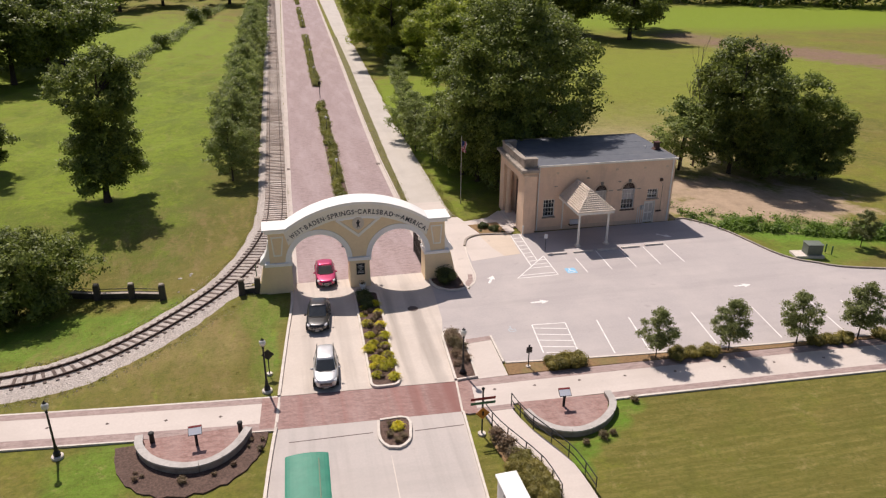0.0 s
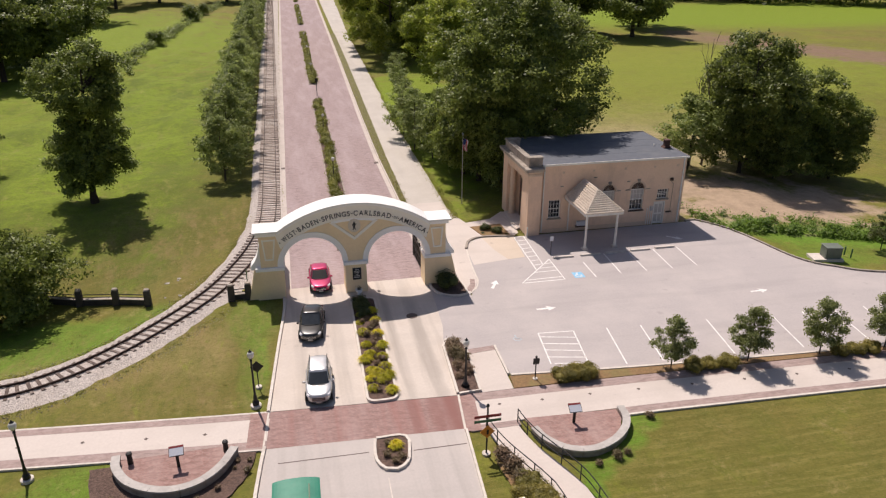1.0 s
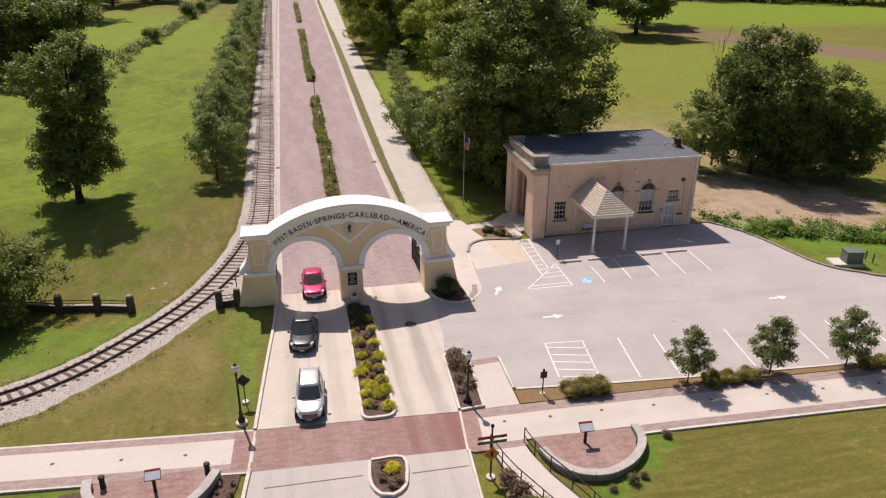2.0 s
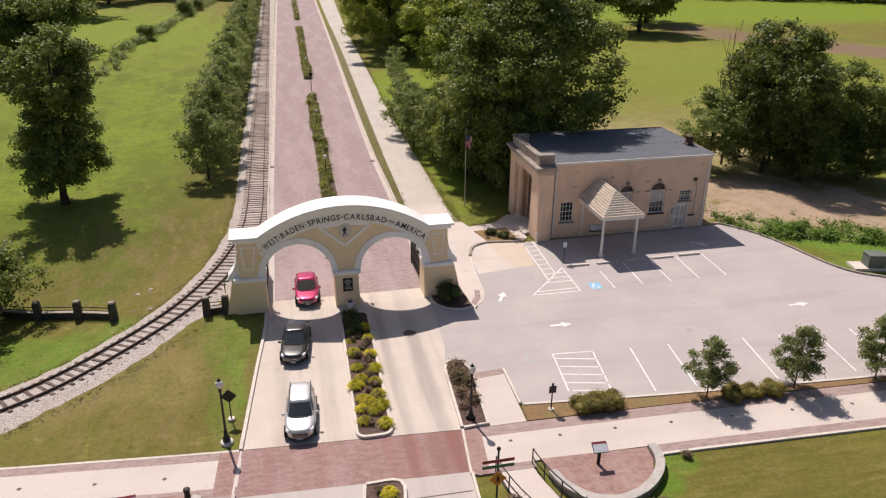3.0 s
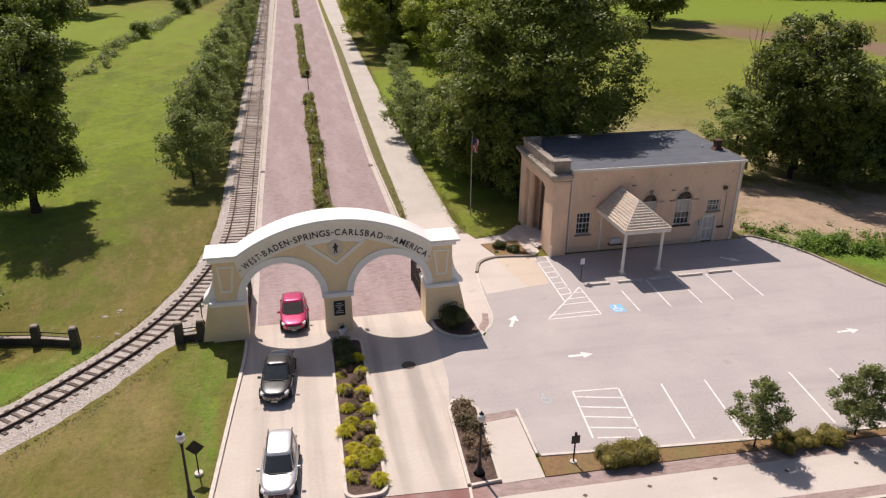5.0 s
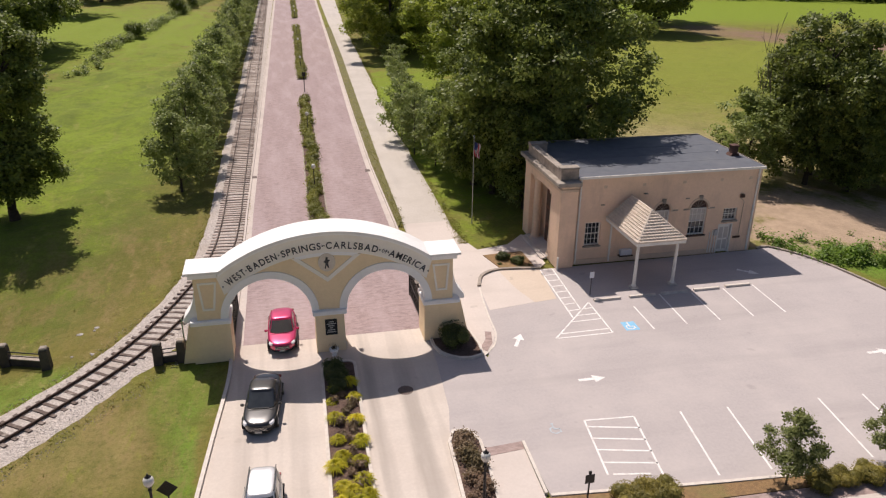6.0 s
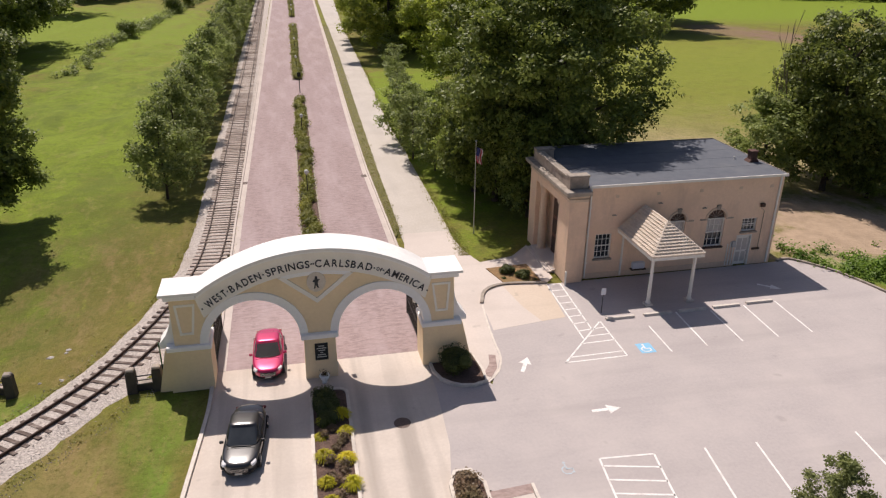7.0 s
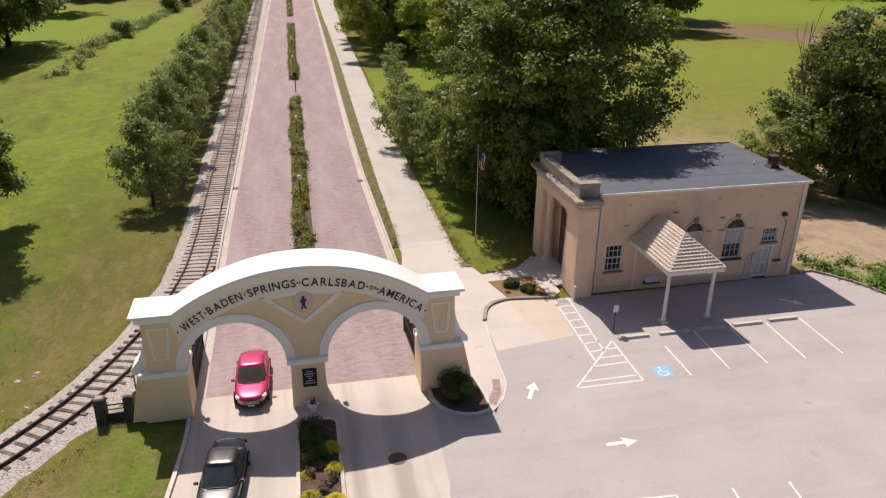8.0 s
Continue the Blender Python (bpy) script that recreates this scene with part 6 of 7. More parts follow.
# utility cabinet on the lawn beyond the lot
t = thing("utility_cabinet", "grey-green utility cabinet on a concrete pad", "utility cabinet", pose(41.6, -2.0, -0.05, 0, 0, -12))
part("pad", box(B(), -1.75, 0.9, -0.7, 0.75, -0.15, 0.12, 0.01), KERB, t)
bd = part("body", box(B(), -0.7, 0.7, -0.55, 0.55, 0.12, 1.1, 0.03), UTIL, t)
part("lid", box(B(), -0.75, 0.75, -0.6, 0.6, 1.1, 1.17, 0.02), UTIL, t)
part("door", box(B(), -0.62, 0.62, -0.575, -0.552, 0.2, 1.02, 0.005), UTIL, bd)
for x, y in ((43.4, -1.6), (43.6, -2.2)):
    t = thing("marker_post", "short green marker post beside the cabinet", "marker post", pose(x, y, -0.05))
    part("post", box(B(), -0.05, 0.05, -0.05, 0.05, -0.1, 0.75, 0.01), GREENS, t)

# ---- vehicles ----


def oval(L, W, z, n=28, sq=3.6, dy=0.0, shear=0.0):
    """A rounded oblong outline at height z."""
    out = []
    for k in range(n):
        a = 2 * math.pi * (k + 0.5) / n
        ca, sa = math.cos(a), math.sin(a)
        x = W / 2 * math.copysign(abs(ca) ** (2 / sq), ca)
        y = L / 2 * math.copysign(abs(sa) ** (2 / sq), sa)
        out.append((x, y + dy, z + shear * y))
    return out


def stack(rings, cap=True):
    bm = B()
    vs = [[bm.verts.new(p) for p in r] for r in rings]
    for a, b in zip(vs, vs[1:]):
        for i in range(len(a)):
            j = (i + 1) % len(a)
            bm.faces.new((a[i], a[j], b[j], b[i]))
    bm.faces.new(vs[0][::-1])
    bm.faces.new(vs[-1])
    return bm


def car(label, paint, L, W, H, kind, m):
    t = thing("car", label, "car", m, "cars in the lane")
    f, r = -L / 2, L / 2
    suv = kind == "suv"
    bz = 0.57 * H
    body = stack([oval(L * 0.93, W * 0.90, 0.20), oval(L * 0.985, W * 0.97, 0.30), oval(L, W, 0.42 * H), oval(L * 0.99, W * 0.995, 0.49 * H, shear=0.012), oval(L * 0.965, W * 0.96, bz - 0.04, shear=0.02), oval(L * 0.90, W * 0.88, bz, shear=0.025), oval(L * 0.72, W * 0.66, bz + 0.035, shear=0.03)])
    part("body", body, paint, t, smooth=True)
    part("sill_trim", stack([oval(L * 0.94, W * 0.93, 0.17), oval(L * 0.995, W * 0.992, 0.24), oval(L * 0.99, W * 0.985, 0.33)]), RUBBER, t, "dark lower trim")
    y0, y3 = f + 0.27 * L, (r - 0.10 if suv else r - 0.13 * L)
    y1, y2 = f + 0.44 * L, (r - 0.45 if suv else r - 0.31 * L)
    N = 48

    def outline(k, grow=0.0):
        """The cabin's outline at k of its height: 0 at the belt, 1 at the roof's edge."""
        ya, yb = y0 + (y1 - y0) * k, y3 + (y2 - y3) * k
        return oval(yb - ya + 2 * grow, W * (0.90 - 0.16 * k - 0.03 * k * (1 - k)) + 2 * grow, bz + (H - 0.07 - bz) * k, n=N, sq=5.0, dy=(ya + yb) / 2)

    yc, yl, wt = (y1 + y2) / 2, y2 - y1, W * 0.74
    cabin = [outline(0.0), outline(0.35), outline(0.7), outline(1.0)]
    cabin += [oval(yl * q, wt * p, H - 0.07 + dz, n=N, sq=e, dy=yc) for q, p, dz, e in ((0.97, 0.95, 0.03, 4.6), (0.88, 0.82, 0.055, 4.2), (0.6, 0.5, 0.07, 3.4))]
    part("cabin", stack(cabin), paint, t, "painted roof and pillars", smooth=True)

    def pane(name, lo, hi, k0, k1, label):
        """Dark glass laid over the cabin between two angles of its outline."""
        idx = [i for i in range(-N // 2, N) if lo <= 360 * (i + 0.5) / N <= hi]
        bm = B()
        grid = [[bm.verts.new(outline(k, g)[i % N]) for i in idx] for k, g in ((k0, 0.012), ((k0 + k1) / 2, 0.016), (k1, 0.012))]
        for a, b in zip(grid, grid[1:]):
            for i in range(len(idx) - 1):
                bm.faces.new((a[i], a[i + 1], b[i + 1], b[i]))
        part(name, bm, CARGLASS, t, label, smooth=True)

    pane("windscreen", 228, 312, 0.06, 0.93, "dark tinted windscreen")
    pane("rear_window", 48, 132, 0.12, 0.92, "dark tinted rear window")
    for lo, hi in ((-38, -3), (3, 40), (140, 177), (183, 218)):
        pane("side_window", lo, hi, 0.14, 0.88, "dark tinted side window")
    for sx in (-1, 1):
        part("mirror", box(B(), sx * (W / 2 + 0.07) - 0.09, sx * (W / 2 + 0.07) + 0.09, y0 + 0.28, y0 + 0.40, bz - 0.02, bz + 0.12, 0.03), paint, t)
        part("headlight", stack([[(sx * W * 0.36 + 0.15 * math.cos(a) + 0.0, f + 0.26 + 0.20 * math.sin(a) + 0.10 * abs(math.cos(a)), 0.47 * H) for a in [2 * math.pi * k / 12 for k in range(12)]],
                                [(sx * W * 0.355 + 0.13 * math.cos(a), f + 0.29 + 0.17 * math.sin(a) + 0.10 * abs(math.cos(a)), 0.515 * H) for a in [2 * math.pi * k / 12 for k in range(12)]]]), HEADL, t, "clear headlight")
        part("tail_light", box(B(), sx * W * 0.34 - 0.13, sx * W * 0.34 + 0.13, r - 0.16, r - 0.03, 0.40 * H, 0.485 * H, 0.02), REDS, t)
        for y in (f + 0.19 * L, r - 0.19 * L):
            ty_ = part("wheel", tube(B(), (sx * (W / 2 - 0.2), y, 0.31), (sx * (W / 2 + 0.012), y, 0.31), 0.31, n=18), RUBBER, t, "black tyre")
            part("rim", tube(B(), (sx * (W / 2 - 0.05), y, 0.31), (sx * (W / 2 + 0.022), y, 0.31), 0.20, 0.18, n=12), CHROME, ty_)
        if suv:
            part("roof_rail", tube(B(), (sx * W * 0.335, y1 + 0.15, H + 0.03), (sx * W * 0.335, y2 - 0.05, H + 0.03), 0.025, n=6), IRON, t)
    g = part("grille", box(B(), -W * 0.24, W * 0.24, f - 0.012, f + 0.12, 0.29 * H, 0.43 * H, 0.01), IRON, t, "dark grille")
    for k in range(4):
        part("grille_bar", box(B(), -W * 0.23, W * 0.23, f - 0.022, f - 0.01, (0.30 + 0.033 * k) * H, (0.308 + 0.033 * k) * H), CHROME, g)
    part("number_plate", box(B(), -0.16, 0.16, f - 0.03, f - 0.005, 0.20 * H, 0.20 * H + 0.1), BAR, t)
    part("hood_seam", box(B(), -W * 0.36, W * 0.36, y0 - 0.1, y0 - 0.085, bz + 0.0, bz + 0.012), IRON, t)
    part("wiper", box(B(), -0.45, 0.4, y0 + 0.0, y0 + 0.03, bz + 0.03, bz + 0.055), IRON, t)
    return t


car("silver compact crossover driving out of the gateway", SILVER, 4.0, 1.64, 1.5, "suv", pose(-3.95, -12.9, 0, 0, 0, -4))
car("glossy black sedan driving out of the gateway", BLACKP, 4.5, 1.70, 1.42, "sedan", pose(-3.95, -5.2, 0, 0, 0, -6))
car("bright red sedan driving through the gateway", REDP, 4.5, 1.68, 1.38, "sedan", pose(-2.9, 2.2, 0, 0, 0, -1))

# green-roofed tram bus waiting in the street
t = thing("tram_bus", "tourist tram bus with a bright green barrel roof", "bus", pose(-5.72, -27.66, 0, 0, 0, -1.5))
ro = arc(0, 0, 1, 20, 160, 12)
rp = [(1.1 * x / 0.94, 2.62 + 0.24 * (z - 0.34)) for x, z in ro]
part("roof", prism(B(), rp + [(-1.1, 2.52), (1.1, 2.52)], -3.5, 3.5, "y"), GREENR, t, "bright green barrel roof")
part("roof_seam", box(B(), 0.56, 0.62, -3.3, 3.0, 2.7, 2.78), GREENS, t)
part("body", box(B(), -1.05, 1.05, -3.4, 3.3, 0.45, 1.25, 0.06), REDS, t, "dark red body")
part("floor", box(B(), -1.0, 1.0, -3.3, 3.2, 0.35, 0.45), IRON, t)
for sx in (-1, 1):
    for y in (-3.2, -1.6, 0, 1.6, 3.1):
        part("post", box(B(), sx * 1.0 - 0.04, sx * 1.0 + 0.04, y - 0.04, y + 0.04, 1.25, 2.52), WHITEW, t)
    for y in (-2.2, 2.2):
        part("wheel", tube(B(), (sx * 0.8, y, 0.4), (sx * 1.06, y, 0.4), 0.4, n=16), RUBBER, t)
for y in (-2.4, -1.2, 0, 1.2, 2.3):
    part("bench", box(B(), -0.95, 0.95, y - 0.2, y + 0.2, 0.85, 0.95), BARK, t)
part("windscreen", box(B(), -0.95, 0.95, 3.22, 3.26, 1.3, 2.45), CARGLASS, t)

# small white-roofed booth at the kerb
t = thing("ticket_booth", "small booth with a flat white roof", "booth", pose(4.3, -28.4, 0, 0, 0, 2))
part("wall", box(B(), -0.48, 0.48, -1.5, 1.5, 0, 1.8, 0.02), WHITEW, t)
part("roof", box(B(), -0.58, 0.58, -1.66, 1.66, 1.8, 1.92, 0.03), CAPW, t, "flat white roof")
part("window", box(B(), -0.5, -0.475, -0.5, 0.5, 1.0, 1.6), PANE, t)
part("door", box(B(), 0.475, 0.5, -0.4, 0.4, 0.05, 1.7, 0.005), BLIND, t)
part("counter", box(B(), -0.72, -0.5, -0.6, 0.6, 0.9, 0.95), WHITEW, t)

# ---- trees and shrubs ----


ROUND = ((0.0, 0.35), (0.12, 0.75), (0.35, 1.0), (0.62, 0.95), (0.82, 0.68), (0.95, 0.35), (1.0, 0.12))


def tree(name, label, seed, h, rad, base, clumps, n, size, mat, trunk_r, group="", bark=None, shape=ROUND, spread=(0.12, 0.22), lean=0.0):
    """A tapered trunk with limbs and a crown of leaves in uneven clumps that follow a side outline."""
    rng = np.random.default_rng(seed)
    cs, rs = [], []
    lob = rng.uniform(0, 6.28, 4)
    fr, fw_ = [s[0] for s in shape], [s[1] for s in shape]
    while len(cs) < clumps:
        f = rng.uniform(0.02, 0.98)
        w = float(np.interp(f, fr, fw_))
        if rng.uniform() > w + 0.1:
            continue
        a = rng.uniform(0, 6.283)
        uneven = 1 + 0.20 * math.sin(2 * a + lob[0] + 4 * f) + 0.16 * math.sin(3 * a + lob[1] - 7 * f) + 0.13 * math.sin(9 * f + lob[2] + a) + 0.10 * math.sin(5 * a + 11 * f + lob[3])
        r = rad * w * uneven * rng.uniform(0.12, 1.0) ** 0.5
        cr = rad * rng.uniform(*spread)
        cs.append((r * math.cos(a) + lean * f * h, r * math.sin(a), base + cr * 0.6 + f * (h - base - cr * 1.2)))
        rs.append(cr)
    t = thing(name, label, "tree", None, group)
    bm = B()
    zc = (h + base) / 2
    pts = [(0, 0, -0.5), (0.02 * rad * rng.normal(), 0.02 * rad * rng.normal(), base * 0.9 + 0.2), (0.04 * rad * rng.normal() + lean * zc, 0.04 * rad * rng.normal(), zc), (lean * h * 0.86, 0, h * 0.86)]
    rr = [trunk_r * 1.25, trunk_r * 0.85, trunk_r * 0.5, trunk_r * 0.12]
    for i in range(3):
        tube(bm, pts[i], pts[i + 1], rr[i], rr[i + 1], 8)
    part("trunk", bm, bark or BARK, t)
    for k in range(0, clumps, max(1, clumps // 8)):
        c = Vector(cs[k])
        z = max(base * 0.8, min(h * 0.7, c.z - 0.35 * math.hypot(c.x, c.y) - 0.2))
        s = Vector((lean * z, 0, z))
        mid = s.lerp(c, 0.55) + Vector((0, 0, 0.06 * rad))
        bm = tube(B(), s, mid, trunk_r * 0.36, trunk_r * 0.22, 6)
        tube(bm, mid, c, trunk_r * 0.22, trunk_r * 0.05, 5)
        part("limb", bm, bark or BARK, t)
    part("crown", leaves(rng, cs, rs, n, size), mat, t)
    return t


def plant(ob, x, y, turn=0.0, s=1.0, sz=None, sink=0.0, label=""):
    c = copy_thing(ob, pose(x, y, hz(x, y) - 0.07 - sink, 0, 0, turn))
    c.scale = (s, s, sz or s)
    if label:
        c["label"] = label
    return c


def place(ob, x, y, turn=0.0, s=1.0, sz=None, label=""):
    ob.matrix_basis = pose(x, y, hz(x, y) - 0.07, 0, 0, turn)
    ob.scale = (s, s, sz or s)
    if label:
        ob["label"] = label
    return ob


# tall tree on the west lawn
TIERS = ((0.0, 0.3), (0.08, 0.62), (0.2, 0.95), (0.31, 0.88), (0.42, 0.58), (0.53, 0.52), (0.62, 0.9), (0.72, 1.15), (0.84, 1.05), (0.93, 0.6), (1.0, 0.2))
tl = tree("tree", "tall dark green tree with a ragged open crown on the lawn", 11, 17.0, 4.0, 0.9, 200, 50000, 0.32, LEAFD, 0.42, shape=TIERS, spread=(0.12, 0.22), lean=0.07)
place(tl, -24.9, 27.4, 20, 1.0)
plant(tl, -41.5, 40.5, 140, 0.95, label="tall green tree at the edge of the lawn")
# bushy tree by the fence
tb = tree("tree", "round bushy dark green tree beside the low fence", 23, 7.0, 5.3, -0.3, 140, 44000, 0.27, LEAFD, 0.22, spread=(0.12, 0.22))
place(tb, -28.0, 4.2, 0)
# dark park trees far on the west side
td = tree("tree", "large dark shade tree on the far lawn", 31, 20.0, 9.6, 2.6, 130, 24000, 0.75, LEAFD, 0.6, "shade trees on the far lawn")
place(td, -54.6, 99.3, 0, 0.85)
for x, y, a, s in ((-50, 107, 60, 0.84), (-51, 121, 40, 0.9), (-53, 134, 10, 0.9), (-61, 197, 10, 1.0), (-60, 245, 50, 1.0), (-63, 92, 130, 0.9), (-70, 118, 200, 1.05), (-57, 128, 280, 1.0), (-78, 104, 20, 0.95), (-47, 262, 90, 1.0), (-74, 268, 30, 1.1), (-22, 266, 10, 1.0), (-100, 255, 70, 1.1),
                   (91.4, 139, 200, 1.0), (77, 152, 100, 1.1), (104, 160, 40, 1.0), (72, 172, 0, 1.1), (60, 190, 230, 1.1)):
    plant(td, x, y, a, s)
# row of young trees along the railway
ty = tree("tree", "young grey-green tree in a row beside the railway", 41, 8.0, 3.05, 1.2, 80, 9000, 0.27, LEAFG, 0.12, "trees along the railway", spread=(0.12, 0.23), shape=((0.0, 0.55), (0.12, 0.9), (0.35, 1.0), (0.6, 0.85), (0.8, 0.6), (1.0, 0.15)))
place(ty, -11.7, 31.2, 0, 1.0)
rr = random.Random(9)
y = 38.5
while y < 300:
    plant(ty, -11.6 + 0.0065 * y + rr.uniform(-0.5, 0.5), y, rr.uniform(0, 360), rr.uniform(0.9, 1.12), rr.uniform(0.95, 1.25))
    y += rr.uniform(6.2, 7.6)
# slim trees along the trail
tt = tree("tree", "slim young tree beside the gravel trail", 47, 6.4, 2.1, 0.7, 46, 4200, 0.24, LEAFG, 0.08, "trees along the trail", spread=(0.13, 0.24))
place(tt, 11.9, 39.4, 0, 1.15)
for x, y, s in ((11.6, 46.2, 1.2), (13.4, 35.2, 1.0), (13.2, 42.6, 1.05), (13.0, 48.6, 1.0), (14.2, 54.4, 0.9), (14.2, 51.5, 0.85), (14.5, 57.5, 0.85), (15.2, 65, 0.85), (15.5, 72, 0.9), (16.4, 80, 0.95), (17.7, 90, 1.0), (19.0, 104, 1.0), (20.4, 118, 1.0), (22, 133, 1.0), (22, 150, 1.2), (24, 172, 1.2)):
    plant(tt, x, y, 50 * y, s, s * (1.0 if y < 48 else 0.82))
# great trees behind the building
tg = tree("tree", "huge spreading dark green shade tree behind the building", 53, 22.0, 8.7, 1.8, 210, 70000, 0.37, LEAFD, 0.6, "great shade trees", spread=(0.10, 0.20))
tk = tree("tree", "low dense shade tree beside the building", 54, 9.4, 4.3, 0.5, 80, 17000, 0.36, LEAFD, 0.3, "great shade trees", spread=(0.14, 0.26))
place(tg, 21.5, 24.0, 210, 0.95, 1.0)
plant(tg, 25.6, 39, 70, 0.86, 0.92)
plant(tk, 15.6, 28.3, 310, 0.78, 1.15, label="low dense shade tree beside the flag pole")
plant(tk, 15.2, 33.5, 40, 0.73, 0.98, label="low dense shade tree between trail and building")
plant(tk, 16.8, 25.4, 200, 1.0, 1.35, label="low dense shade tree beside the flag pole")
plant(tg, 20.5, 33.5, 20, 0.72, 0.75)
plant(tk, 20.6, 22.4, 250, 0.72, 1.3, label="dense lower shade tree behind the building")
place(tk, 18.4, 20.8, 120, 0.74, 1.03)
tm = tree("tree", "tall lighter green shade tree beside the trail", 57, 20.0, 8.0, 0.8, 170, 42000, 0.5, LEAFM, 0.4, "shade trees beside the trail", spread=(0.10, 0.20))
place(tm, 20.5, 112, 0, 1.05)
for x, y, a, s in ((25.5, 76, 310, 0.85), (18.5, 132, 30, 0.95), (29, 126, 170, 1.0), (25, 142, 250, 1.0), (34, 94, 90, 1.1), (25, 160, 40, 1.1), (34, 122, 10, 1.1)):
    plant(tm, x, y, a, s)
# clump of trees on the dry ground east of the building
te = tree("tree", "broad dark green tree on dry ground east of the building", 61, 17.2, 6.4, 1.0, 190, 46000, 0.40, LEAFD, 0.3, "trees east of the building", spread=(0.11, 0.21), shape=((0.0, 0.7), (0.15, 0.95), (0.4, 1.0), (0.65, 0.97), (0.85, 0.75), (1.0, 0.3)))
place(te, 50.3, 25.0, 0, 0.92, 1.02)
for x, y, a, s in ((58.0, 25.5, 80, 0.80), (62.2, 23.4, 260, 0.55), (54, 29, 20, 0.85), (54.0, 23.2, 150, 0.5)):
    plant(te, x, y, a, s)
plant(ty, 43.4, 25.5, 190, 1.25, 1.15, label="feathery lighter green tree at the edge of the clump")


def dead_tree(x, y, h, seed):
    rng = random.Random(seed)
    t = thing("dead_tree", "bare leafless dead tree among the green ones", "tree", pose(x, y, hz(x, y) - 0.2))
    bm = B()
    def grow(p, d, ln, r, k):
        q = p + d * ln
        tube(bm, p, q, r, r * 0.6, 5)
        if k:
            for _ in range(rng.choice((2, 3))):
                grow(q if rng.random() < .6 else p.lerp(q, .6), (d + Vector((rng.uniform(-.32, .32), rng.uniform(-.32, .32), rng.uniform(0.0, .5)))).normalized(), ln * rng.uniform(.5, .75), r * .55, k - 1)
    grow(Vector((0, 0, 0)), Vector((0.02, 0, 1)), h * 0.5, 0.16, 4)
    part("trunk", bm, DEADW, t)


dead_tree(46.6, 27.6, 12.4, 5)
dead_tree(44.6, 27.2, 10.6, 8)

# street trees in the straw bed
ts = tree("tree", "small street tree in the straw bed", 71, 4.5, 1.36, 1.05, 46, 8200, 0.15, LEAFS, 0.05, "street trees", spread=(0.14, 0.26), shape=((0.0, 0.5), (0.15, 0.95), (0.4, 1.0), (0.65, 0.8), (0.85, 0.5), (1.0, 0.15)))
place(ts, 18.7, -15.55, 0, 0.84, 0.9)
for x, y, a, s in ((24.25, -15.75, 100, 0.93), (29.6, -15.95, 210, 0.95), (34.5, -16.25, 300, 1.05), (40, -16.5, 40, 1.0)):
    plant(ts, x, y, a, s)


def shrub(name, label, seed, r, h, n, size, mat, group, clumps=9, category="shrub", tight=False):
    rng = np.random.default_rng(seed)
    t = thing(name, label, category, None, group)
    cs = [(rng.uniform(-.55, .55) * r, rng.uniform(-.55, .55) * r, rng.uniform(0.35, 0.62) * h) for _ in range(clumps)]
    part("foliage", leaves(rng, cs, [min(r, h) * rng.uniform(0.42, 0.62) for _ in cs], n, size, tight=tight), mat, t)
    if tight:
        core = B()
        for x, y, z in cs:
            q = min(r, h) * 0.40
            lathe(core, [(q * math.cos(u), z + q * 0.8 * math.sin(u)) for u in (-1.45, -0.9, -0.4, 0.1, 0.6, 1.1, 1.45)], (x, y), 9)
        part("inner_growth", core, mat, t)
    bm = B()
    for c in cs[:5]:
        tube(bm, (0, 0, -0.15), c, 0.03, 0.012, 5)
    part("stems", bm, BARK, t)
    return t


sh = shrub("round_shrub", "clipped round yellow-green shrub in the straw bed", 81, 0.85, 1.05, 6500, 0.075, LEAFB, "straw bed shrubs", 26, tight=True)
place(sh, 11.5, -15.1, 0, 0.98, 0.86)
for x, y, s in ((12.95, -15.15, 0.98), (12.2, -15.1, 0.9), (20.2, -15.85, 0.85), (21.4, -15.85, 0.75), (22.7, -15.9, 0.85), (31.0, -16.2, 0.85), (32.3, -16.25, 0.75), (33.3, -16.3, 0.8), (36.4, -16.4, 0.8)):
    plant(sh, x, y, 77 * x, s)


def grass_clump(name, label, seed, r, h, n, mat, group):
    """A fountain of arching narrow blades."""
    rng = np.random.default_rng(seed)
    t = thing(name, label, "ornamental grass", None, group)
    bm = B()
    for _ in range(n):
        a, k = rng.uniform(0, 6.283), rng.uniform(0.25, 1.0)
        d, w = Vector((math.cos(a), math.sin(a), 0)), Vector((-math.sin(a), math.cos(a), 0)) * rng.uniform(0.024, 0.042)
        hh = h * rng.uniform(0.75, 1.15)
        p = d * 0.08 * rng.uniform()
        rows = []
        for f in (0.0, 0.35, 0.7, 1.0):
            c = p + d * (r * k * f ** 1.3) + Vector((0, 0, hh * (1.9 * f - (0.9 + 0.75 * k) * f * f)))
            rows.append((bm.verts.new(c - w * (1 - 0.85 * f)), bm.verts.new(c + w * (1 - 0.85 * f))))
        for u, v in zip(rows, rows[1:]):
            bm.faces.new((u[0], u[1], v[1], v[0]))
    part("blades", bm, mat, t)
    return t


